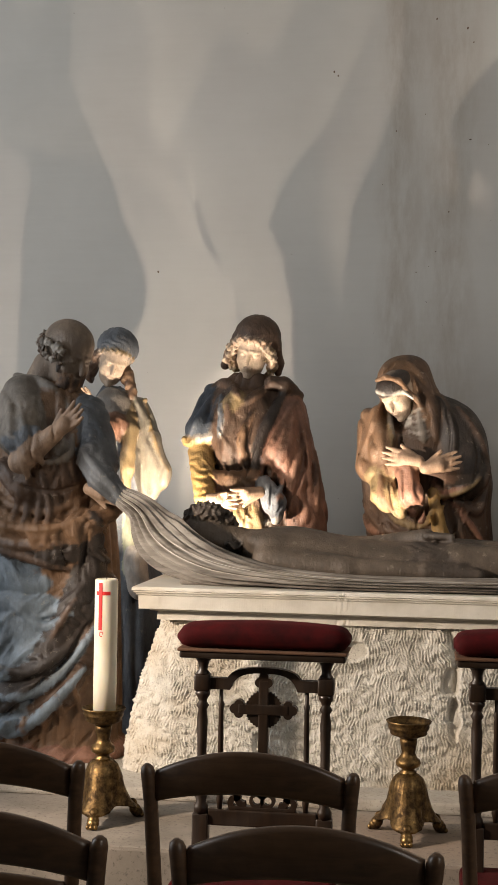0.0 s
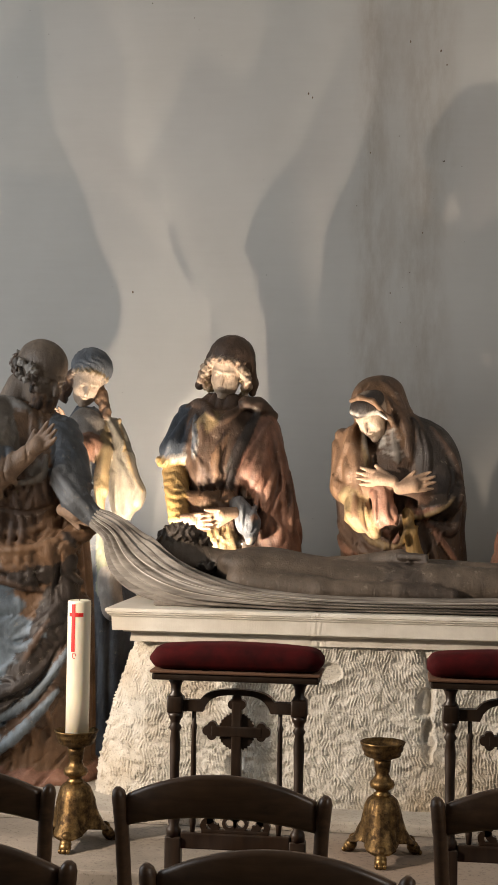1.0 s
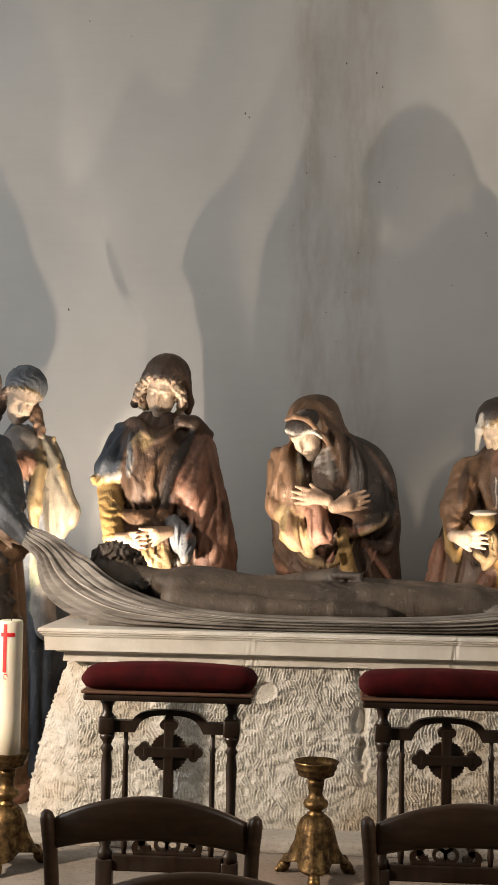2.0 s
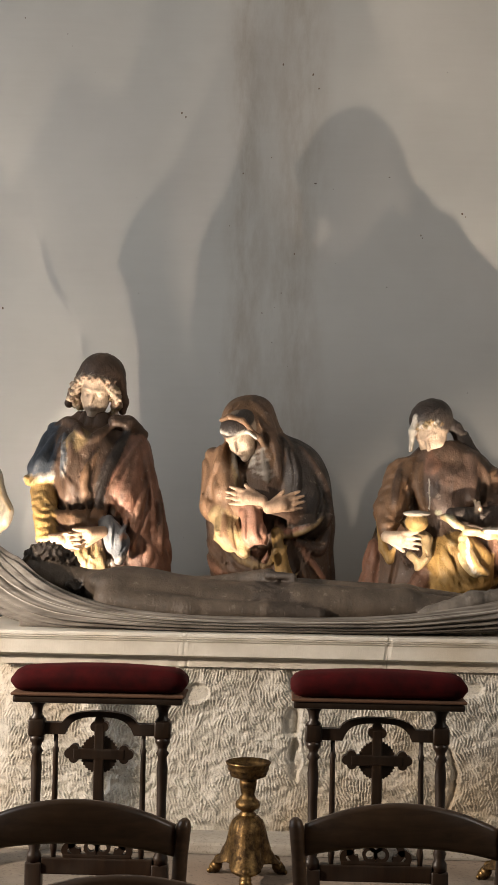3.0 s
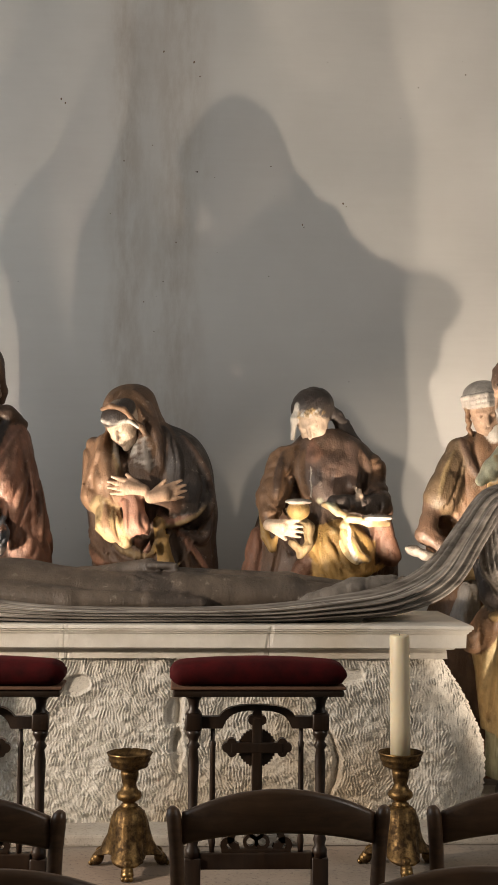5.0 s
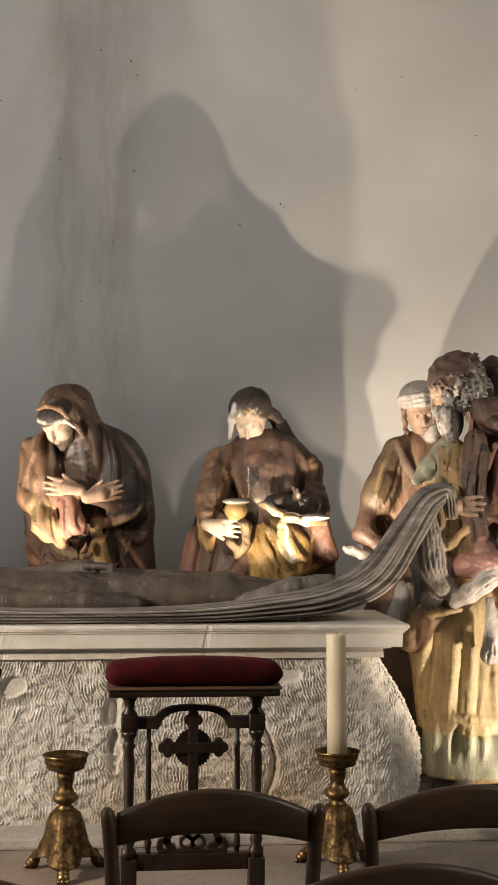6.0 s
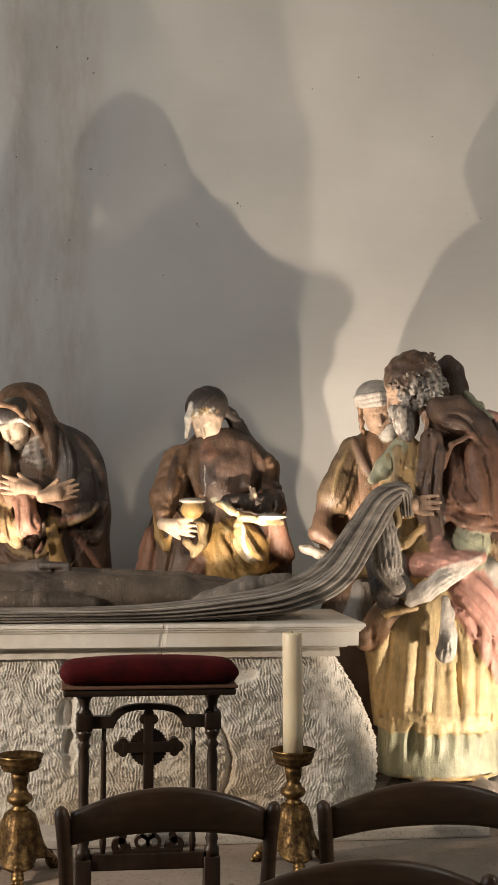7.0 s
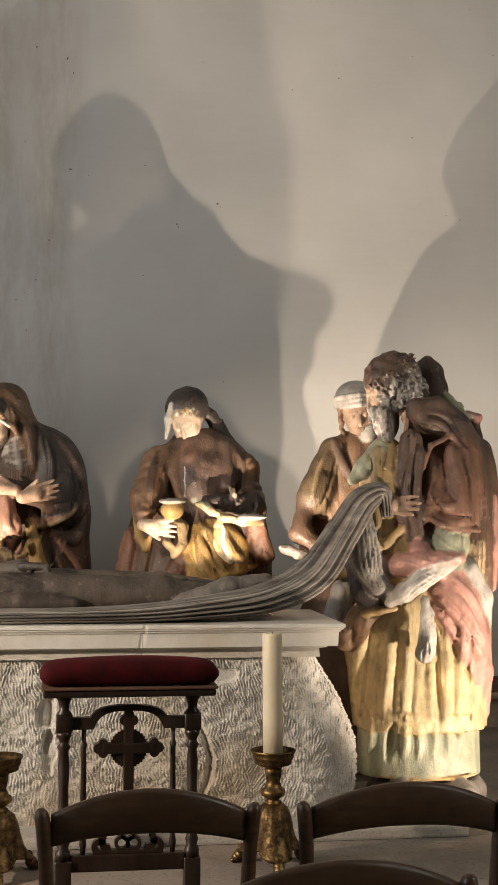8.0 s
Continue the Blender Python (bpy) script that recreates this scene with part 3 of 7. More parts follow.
def candlestick(x, y):
    ob = thing("candlestick", "tarnished gilt brass altar candlestick on three paw feet", "candlestick", (x, y, STEP), "altar candlesticks")
    n = 64
    bm = bmesh.new()
    # bell of the tripod base: three lobes that grow towards the feet
    rows = ((0.018, 0.196, 0), (0.034, 0.190, 0), (0.046, 0.178, 0.03), (0.054, 0.158, 0.06), (0.059, 0.135, 0.09), (0.063, 0.110, 0.12), (0.069, 0.085, 0.16), (0.078, 0.062, 0.22), (0.088, 0.046, 0.28), (0.092, 0.036, 0.30))
    prev = None
    for r, z, lob in rows:
        ring = []
        for i in range(n):
            a = 2 * math.pi * i / n
            f = 1 + lob * math.cos(3 * (a + math.pi / 2)) + 0.07 * noise.noise((9 * math.cos(a), 9 * math.sin(a), z * 70))
            dip = 0.012 * (1 - math.cos(3 * (a + math.pi / 2))) * max(0, (0.06 - z) / 0.03) if z < 0.06 else 0
            ring.append(bm.verts.new((r * f * math.cos(a), r * f * math.sin(a), z + dip + 0.002 * noise.noise((a * 5, z * 70, 2.0)))))
        if prev:
            for i in range(n):
                bm.faces.new((prev[i], prev[(i + 1) % n], ring[(i + 1) % n], ring[i]))
        else:
            bm.faces.new(ring)
        prev = ring
    bm.faces.new(prev[::-1])
    part("tripod_base", bm, GILT, ob, "embossed three-sided base", True)
    for k in range(3):
        a = -math.pi / 2 + k * 2 * math.pi / 3
        bm = bmesh.new()
        for r, d, z, sx in ((0.017, 0.100, 0.045, 1.0), (0.019, 0.110, 0.026, 1.0), (0.018, 0.116, 0.0175, 1.1), (0.009, 0.131, 0.009, 1.0)):
            g = bmesh.ops.create_uvsphere(bm, u_segments=14, v_segments=8, radius=r)["verts"]
            bmesh.ops.scale(bm, vec=(sx, 1, 0.95), verts=g)
            bmesh.ops.translate(bm, vec=(d * math.cos(a), d * math.sin(a), z), verts=g)
        for q in (-1, 0, 1):
            g = bmesh.ops.create_uvsphere(bm, u_segments=8, v_segments=6, radius=0.008)["verts"]
            aa = a + q * 0.09
            bmesh.ops.translate(bm, vec=(0.130 * math.cos(aa), 0.130 * math.sin(aa), 0.0085), verts=g)
        part("paw_foot", bm, GILT, ob, "paw-shaped foot", True)
    bm = turned(bmesh.new(), ((0.019, 0.186), (0.027, 0.192), (0.026, 0.199), (0.018, 0.204), (0.024, 0.210), (0.036, 0.217), (0.039, 0.226), (0.036, 0.236), (0.028, 0.242), (0.024, 0.250), (0.020, 0.258), (0.023, 0.268), (0.026, 0.290), (0.027, 0.302)), 28)
    part("stem", bm, GILT, ob, "knopped stem", True)
    bm = turned(bmesh.new(), ((0.024, 0.300), (0.034, 0.306), (0.054, 0.313), (0.058, 0.318), (0.056, 0.323), (0.062, 0.330), (0.0645, 0.337), (0.063, 0.342), (0.068, 0.350), (0.0705, 0.3555), (0.068, 0.357), (0.061, 0.343), (0.050, 0.334), (0.020, 0.331)), 36)
    part("drip_pan", bm, GILT, ob, "round rimmed drip pan", True)
    return ob


def candle(x, y, z, r, h, mat, label, lean=0.0):
    ob = thing("candle", label, "candle", (x, y, z))
    ob.matrix_basis = pose(x, y, z, 0, lean, 0)
    rows = ((r, 0.0), (r, h * 0.3), (r * 0.995, h * 0.7), (r, h - 0.008), (r * 0.96, h - 0.001), (r * 0.85, h + 0.001), (r * 0.55, h - 0.006), (r * 0.15, h - 0.008))
    part("wax", turned(bmesh.new(), rows, 36), mat, ob, "", True)
    part("wick", turned(bmesh.new(), ((0.0015, h - 0.009), (0.0013, h + 0.004)), 6), WICK, ob)
    return ob


def curved_patch(bm, r, x0, x1, z0, z1, n=8):
    a = [(bm.verts.new((r * math.sin(t), -r * math.cos(t), z0)), bm.verts.new((r * math.sin(t), -r * math.cos(t), z1))) for t in np.linspace(x0 / r, x1 / r, n)]
    for p, q in zip(a, a[1:]):
        bm.faces.new((p[0], q[0], q[1], p[1]))
    return bm


structure()
altar()
prayer_desk(-0.466, 3.42)
prayer_desk(0.240, 3.42)
CHAIR = church_chair()
CHAIR.matrix_basis = pose(-0.388, 2.57, 0)
for cx, cy, turn in ((0.231, 2.60, 0), (0.732, 2.60, 1), (-0.932, 2.57, -1), (-0.231, 2.06, 0), (0.489, 2.06, 2), (-0.760, 2.06, -2)):
    copy_thing(CHAIR, pose(cx, cy, 0, 0, 0, turn))
PAN = STEP + 0.331
for cx in (-1.070, -0.103, 0.732):
    candlestick(cx, 4.15)
paschal = candle(-1.068, 4.15, PAN, 0.037, 0.435, WAX_WHITE, "thick white candle with a red wax cross", 0.0)
bm = bmesh.new()
curved_patch(bm, 0.0376, -0.017, -0.004, 0.275, 0.425)
curved_patch(bm, 0.0379, -0.027, 0.022, 0.386, 0.398)
part("red_cross", bm, RED_WAX, paschal, "red wax cross")
bm = bmesh.new()
for a, b, c, d in ((-0.012, -0.001, 0.268, 0.271), (-0.0125, -0.0100, 0.256, 0.268), (-0.002, 0.0005, 0.262, 0.268), (-0.0095, -0.003, 0.254, 0.257)):
    curved_patch(bm, 0.0376, a, b, c, d, 4)
part("red_mark", bm, RED_WAX, paschal, "small red wax mark")
candle(0.731, 4.15, PAN, 0.031, 0.385, WAX, "plain cream candle with a pale foot", -0.6)


# ---- statues: clay forms joined softly and skinned as one mesh ----
def turn3(yaw=0, pitch=0, roll=0):
    """yaw to the left, pitch bows forward, roll leans to its left; a figure at rest faces -y."""
    return np.array(Matrix.Rotation(radians(yaw), 3, "Z") @ Matrix.Rotation(radians(pitch), 3, "X") @ Matrix.Rotation(radians(roll), 3, "Y"))


class Clay:
    def __init__(self, lo, hi, h):
        self.h, self.lo = h, np.array(lo, float)
        n = np.ceil((np.array(hi) - self.lo) / h).astype(int) + 1
        self.axes = [self.lo[i] + h * np.arange(n[i]) for i in range(3)]
        self.d = np.full(n, 0.2, np.float32)
        self.c = np.zeros((*n, 3), np.float32)

    def cut(self, lo, hi):
        s = []
        for i in range(3):
            a, b = np.searchsorted(self.axes[i], [lo[i], hi[i]])
            s.append(slice(a, b))
        p = [self.axes[i][s[i]].reshape([-1 if i == j else 1 for j in range(3)]) for i in range(3)]
        return tuple(s), p

    def put(self, fn, lo, hi, colour, k, fold, carve=False):
        m = k + 0.05
        s, p = self.cut(np.array(lo) - m, np.array(hi) + m)
        if min(q.size for q in p) == 0:
            return
        new_d = fn(*p)
        if fold is not None:
            new_d = new_d - fold(*p)
        old = self.d[s].copy()
        if carve:
            t = np.clip(0.5 - 0.5 * (old + new_d) / k, 0, 1)
            self.d[s] = old * (1 - t) - new_d * t + k * t * (1 - t)
            return
        t = np.clip(0.5 + 0.5 * (old - new_d) / k, 0, 1)
        self.d[s] = old * (1 - t) + new_d * t - k * t * (1 - t)
        if colour is None:
            return
        w = np.clip(0.5 + (old - new_d) / 0.008, 0, 1)[..., None]
        self.c[s] = self.c[s] * (1 - w) + np.array(colour, np.float32) * w

    def ball(self, c, r, colour, R=None, k=0.02, fold=None, carve=False):
        c, r = np.array(c, float), np.array(r, float) * np.ones(3)
        R = np.eye(3) if R is None else R

        def fn(x, y, z):
            q = [(R[0, i] * (x - c[0]) + R[1, i] * (y - c[1]) + R[2, i] * (z - c[2])) for i in range(3)]
            k0 = np.sqrt(sum((q[i] / r[i]) ** 2 for i in range(3)))
            k1 = np.sqrt(sum((q[i] / r[i] ** 2) ** 2 for i in range(3))) + 1e-6
            return k0 * (k0 - 1) / k1

        e = np.sqrt(((R * r) ** 2).sum(1))
        self.put(fn, c - e, c + e, colour, k, fold, carve)

    def limb(self, a, b, ra, rb, colour, k=0.02, fold=None, carve=False, flat=None):
        """A rod with round ends; flat: an axis and a factor by which it is thinner that way."""
        a, b = np.array(a, float), np.array(b, float)
        v = b - a
        q = np.ones(3)
        if flat:
            q[flat[0]] = 1 / flat[1]

        def fn(x, y, z):
            u = (x - a[0], y - a[1], z - a[2])
            t = np.clip((u[0] * v[0] + u[1] * v[1] + u[2] * v[2]) / (v @ v), 0, 1)
            g = np.sqrt(sum(((u[i] - t * v[i]) * q[i]) ** 2 for i in range(3)))
            return (g - (ra + (rb - ra) * t)) / q.max()

        r = max(ra, rb)
        self.put(fn, np.minimum(a, b) - r, np.maximum(a, b) + r, colour, k, fold, carve)

    def rope(self, pts, radii, colour, k=0.015, fold=None, flat=None):
        for (a, b), (ra, rb) in zip(zip(pts, pts[1:]), zip(radii, radii[1:])):
            self.limb(a, b, ra, rb, colour, k, fold, flat=flat)

    def loft(self, rows, colour, k=0.02, fold=None):
        """rows, rising: z, cx, cy, rx, ry."""
        z0, cx, cy, rx, ry = np.array(rows, float).T

        def fn(x, y, z):
            f = z.ravel()
            g = [spread(q, z0, f).reshape(z.shape) for q in (cx, cy, rx, ry)]
            k0 = np.sqrt(((x - g[0]) / g[2]) ** 2 + ((y - g[1]) / g[3]) ** 2)
            d = (k0 - 1) * np.minimum(g[2], g[3])
            return np.maximum(d, np.maximum(z - z0[-1], z0[0] - z))

        lo = ((cx - rx).min(), (cy - ry).min(), z0[0])
        hi = ((cx + rx).max(), (cy + ry).max(), z0[-1])
        self.put(fn, lo, hi, colour, k, fold)

    def front(self, x, z):
        """Where the clay's front lies at x and z, or None."""
        i, k = (int(np.clip(round((v - self.lo[a]) / self.h), 0, self.d.shape[a] - 1)) for v, a in ((x, 0), (z, 2)))
        inside = np.flatnonzero(self.d[i, :, k] < 0)
        return self.axes[1][inside[0]] if len(inside) else None

    def stroke(self, colour, r, *pts, groove=False):
        """A carved fold, drawn over the front from point to point (x, z), tapered at both ends."""
        pts = np.array(pts, float)
        n = 5 * (len(pts) - 1) + 1
        t = np.linspace(0, len(pts) - 1, n)
        xz = [spread(pts[:, i], np.arange(len(pts)), t) for i in (0, 1)] if len(pts) > 2 else [np.interp(t, [0, 1], pts[:, i]) for i in (0, 1)]
        y = [self.front(a, b) for a, b in zip(*xz)]
        runs, run = [], []
        for q in range(n):
            if y[q] is None or (run and abs(y[q] - y[run[-1]]) > 0.05):
                runs, run = runs + [run], []
            if y[q] is not None:
                run.append(q)
        for run in runs + [run]:
            if len(run) < 3:
                continue
            ys = np.array([y[q] for q in run])
            ys = np.convolve(np.pad(ys, 1, mode="edge"), [0.25, 0.5, 0.25], "valid")
            rad = r * (0.35 + 0.65 * np.sin(np.linspace(0.1, math.pi - 0.1, len(run))))
            p = np.stack([xz[0][run], ys + (-0.25 if groove else 0.0) * rad, xz[1][run]], -1)
            for q in range(len(run) - 1):
                self.limb(p[q], p[q + 1], rad[q], rad[q + 1], colour, 0.005 if groove else min(0.012, 1.3 * r), carve=groove)

    def drape(self, seed, n, x0, x1, z0, z1, lean=0.0, gather=0.0, size=0.010, length=0.24):
        """Many carved folds and hollows that fall over the front, leaning, gathered to the middle where z is low."""
        rng = np.random.default_rng(seed)
        for q in range(n):
            x, z = rng.uniform(x0, x1), rng.uniform(z0, z1)
            run, turn = length * rng.uniform(0.5, 1.4), lean + gather * ((x0 + x1) / 2 - x) / (x1 - x0) + rng.normal(0, 0.13)
            bend, pts = rng.normal(0, 0.35), []
            for k in range(4):
                pts.append((x, z))
                a = turn + bend * (k - 1) / 3
                x, z = x + run / 3 * math.sin(a), z - run / 3 * math.cos(a)
            groove = q % 5 < 1
            self.stroke(None, size * rng.uniform(0.55, 1.25) * (0.7 if groove else 0.85), *pts, groove=groove)

    def skin(self):
        d, h = self.d, self.h
        d[0], d[-1], d[:, 0], d[:, -1], d[:, :, 0], d[:, :, -1] = 0.1, 0.1, 0.1, 0.1, 0.1, 0.1
        s = d < 0
        n = np.zeros(np.array(d.shape) - 1, np.uint8)
        corner = [(a, b, c) for a in (0, 1) for b in (0, 1) for c in (0, 1)]
        for a, b, c in corner:
            n += s[a : a + n.shape[0], b : b + n.shape[1], c : c + n.shape[2]]
        act = (n > 0) & (n < 8)
        at = np.argwhere(act)
        number = np.full(n.shape, -1, np.int64)
        number[act] = np.arange(len(at))
        total, hits = np.zeros((len(at), 3)), np.zeros((len(at), 1))
        for p in corner:
            for ax in range(3):
                if p[ax]:
                    continue
                q = tuple(p[i] + (i == ax) for i in range(3))
                v0, v1 = d[tuple((at + p).T)], d[tuple((at + q).T)]
                on = ((v0 < 0) != (v1 < 0))[:, None]
                t = (v0 / np.where(v0 == v1, 1, v0 - v1))[:, None]
                total += np.where(on, np.array(p) + t * (np.array(q) - np.array(p)), 0)
                hits += on
        loc = total / np.maximum(hits, 1)
        verts = self.lo + h * (at + loc)
        col = self.c[tuple((at + np.round(loc).astype(int)).T)]
        faces = []
        for ax in range(3):
            u, v = [i for i in range(3) if i != ax]
            a = np.take(s, range(0, s.shape[ax] - 1), ax)
            b = np.take(s, range(1, s.shape[ax]), ax)
            e = np.argwhere(a != b)
            e = e[(e[:, u] > 0) & (e[:, v] > 0) & (e[:, u] < n.shape[u]) & (e[:, v] < n.shape[v])]
            du, dv = np.eye(3, dtype=int)[u], np.eye(3, dtype=int)[v]
            quad = np.stack([number[tuple((e - du - dv).T)], number[tuple((e - dv).T)], number[tuple(e.T)], number[tuple((e - du).T)]], -1)
            inside = s[tuple(e.T)]
            flip = inside if ax != 1 else ~inside
            quad[~flip] = quad[~flip][:, ::-1]
            faces.append(quad)
        faces = np.concatenate(faces)
        return verts, faces[(faces >= 0).all(1)], col


def statue(name, label, clays, far=1.0, category="statue"):
    vs, fs, cs, k = [], [], [], 0
    for c in clays:
        v, f, col = c.skin()
        vs.append(v), fs.append(f + k), cs.append(col)
        k += len(v)
    vs, fs, cs = np.concatenate(vs), np.concatenate(fs), np.concatenate(cs)
    origin = np.array([*((vs.min(0) + vs.max(0)) / 2)[:2], vs[:, 2].min()])
    mesh = bpy.data.meshes.new(name)
    mesh.vertices.add(len(vs))
    mesh.vertices.foreach_set("co", (vs - origin).astype(np.float32).ravel())
    mesh.loops.add(4 * len(fs))
    mesh.loops.foreach_set("vertex_index", fs.astype(np.int32).ravel())
    mesh.polygons.add(len(fs))
    mesh.polygons.foreach_set("loop_start", np.arange(0, 4 * len(fs), 4, dtype=np.int32))
    mesh.update(calc_edges=True)
    mesh.validate()
    paint = mesh.color_attributes.new("paint", "FLOAT_COLOR", "POINT")
    paint.data.foreach_set("color", np.c_[cs, np.ones(len(cs))].astype(np.float32).ravel())
    ob = finish(new(name, mesh), mesh, PAINT, None, "", True)
    # farther from the altar, and larger by as much
    stand = np.array((0.0, 0.0, 1.465))
    ob.location = stand + (origin - stand) * far
    ob.scale = (far, far, far)
    return tagged(ob, label, category)


def pleats(cx, cy, n, amp, twist=0.0, seed=0.0):
    """Folds that fall round an upright axis, forking and fading."""

    def fn(x, y, z):
        a = np.arctan2(y - cy, x - cx)
        w = n * a / 2 + twist * z + 1.5 * np.sin(2 * a + seed + 1.1 * z) + 1.2 * np.sin(2.6 * z + 3 * a + seed * 2) + 0.6 * np.sin(6.1 * z - 5 * a)
        fade = 0.55 + 0.45 * np.sin(3 * a + 3.7 * z + seed) * np.sin(2.3 * z + 1.7 * a + 2 * seed)
        return amp * (np.abs(np.sin(w)) ** 0.8 - 0.55) * fade

    return fn


def swags(way, length, amp, seed=0.0, bend=1.0):
    """Folds that follow each other along a way, bent, uneven and fading."""
    way = np.array(way, float) / np.linalg.norm(way)
    k = math.pi / length

    def fn(x, y, z):
        u = way[0] * x + way[1] * y + way[2] * z
        v = -way[2] * x + 0.6 * y + way[0] * z
        w = 0.8 * k * u + bend * (1.3 * np.sin(0.42 * k * v + seed) + 0.9 * np.sin(0.23 * k * u + 0.55 * k * v + 2 * seed) + 0.5 * np.sin(0.9 * k * v - 0.4 * k * u + 3.1 * seed))
        fade = 0.5 + 0.5 * np.sin(0.31 * k * v + 0.17 * k * u + seed * 1.3) * np.sin(0.19 * k * u - 0.27 * k * v + seed)
        return amp * 0.95 * (np.abs(np.sin(w)) ** 0.8 - 0.55) * (0.35 + 0.9 * fade)

    return fn


def curls(size, amp, seed=0.0):
    def fn(x, y, z):
        k = math.pi / size
        return amp * np.sin(k * x + 2.1 * np.sin(k * 0.6 * z + seed)) * np.sin(k * 0.9 * y + seed) + amp * 0.8 * np.sin(k * 0.8 * z + 2.4 * np.sin(k * 0.5 * x + seed))

    return fn


FLESH, PALE = (0.34, 0.225, 0.15), (0.47, 0.36, 0.265)
BROWN, UMBER, DARK = (0.175, 0.098, 0.052), (0.090, 0.052, 0.032), (0.036, 0.026, 0.021)
BLUE, OCHRE, ROSE = (0.050, 0.062, 0.080), (0.36, 0.225, 0.075), (0.25, 0.125, 0.082)
SKY, TAN, CORAL = (0.165, 0.205, 0.245), (0.25, 0.175, 0.085), (0.47, 0.25, 0.20)
WHITE, SAGE, GREYED = (0.54, 0.50, 0.44), (0.34, 0.34, 0.235), (0.19, 0.165, 0.14)
SLATE, STRAW, GOLD = (0.115, 0.125, 0.14), (0.50, 0.385, 0.205), (0.33, 0.22, 0.095)
RUSSET, PALEGREY, MANTLE = (0.17, 0.085, 0.052), (0.40, 0.36, 0.315), (0.085, 0.050, 0.034)


def head(c, at, R, flesh, size=1.0, features=True):
    """A plain sculpted head, facing -y before it is turned."""
    at = np.array(at, float)

    def w(*p):
        return at + R @ (np.array(p) * size)

    c.ball(w(0, 0.012, 0.028), np.array((0.076, 0.094, 0.088)) * size, flesh, R, 0.02)
    c.ball(w(0, -0.030, -0.035), np.array((0.058, 0.056, 0.078)) * size, flesh, R, 0.025)
    if features:
        for s in (-1, 1):
            c.ball(w(0.029 * s, -0.086, 0.004), np.array((0.017, 0.014, 0.012)) * size, flesh, R, 0.010, carve=True)
            c.ball(w(0.029 * s, -0.070, 0.003), np.array((0.013, 0.012, 0.010)) * size, flesh, R, 0.004)
            c.ball(w(0.037 * s, -0.056, -0.030), np.array((0.020, 0.018, 0.022)) * size, flesh, R, 0.014)
            c.limb(w(0.010 * s, -0.084, 0.020), w(0.044 * s, -0.068, 0.018), 0.006 * size, 0.004 * size, flesh, 0.008)
        c.limb(w(0, -0.084, 0.012), w(0, -0.102, -0.030), 0.006 * size, 0.010 * size, flesh, 0.009)
        c.ball(w(0, -0.084, -0.056), np.array((0.020, 0.008, 0.006)) * size, flesh, R, 0.004)
        c.ball(w(0, -0.080, -0.066), np.array((0.017, 0.008, 0.006)) * size, flesh, R, 0.004)
        c.ball(w(0, -0.070, -0.092), np.array((0.020, 0.018, 0.016)) * size, flesh, R, 0.012)
    return w


def hand(c, wrist, tip, side, colour, size=1.0, curl=0.0):
    """A palm and four fingers from wrist towards tip, spread along side."""
    a, b, s = (np.array(q, float) for q in (wrist, tip, side))
    way = (b - a) / np.linalg.norm(b - a)
    s = s - way * (s @ way)
    s /= np.linalg.norm(s)
    nrm = np.cross(way, s)
    palm = a + way * 0.055 * size
    c.limb(a, palm, 0.024 * size, 0.030 * size, colour, 0.012)
    for i, q in enumerate((-1.5, -0.5, 0.5, 1.5)):
        k0 = palm + s * q * 0.016 * size + way * 0.01 * size
        ln = (0.070, 0.082, 0.078, 0.062)[i] * size
        k1 = k0 + way * ln * 0.5 + s * q * 0.003 - nrm * curl * 0.01
        k2 = k1 + way * ln * 0.5 + s * q * 0.003 - nrm * curl * 0.03
        c.limb(k0, k1, 0.010 * size, 0.009 * size, colour, 0.006)
        c.limb(k1, k2, 0.009 * size, 0.006 * size, colour, 0.004)
    c.limb(a + way * 0.02 * size - s * 0.02 * size, a + way * 0.075 * size - s * 0.05 * size, 0.011 * size, 0.008 * size, colour, 0.006)


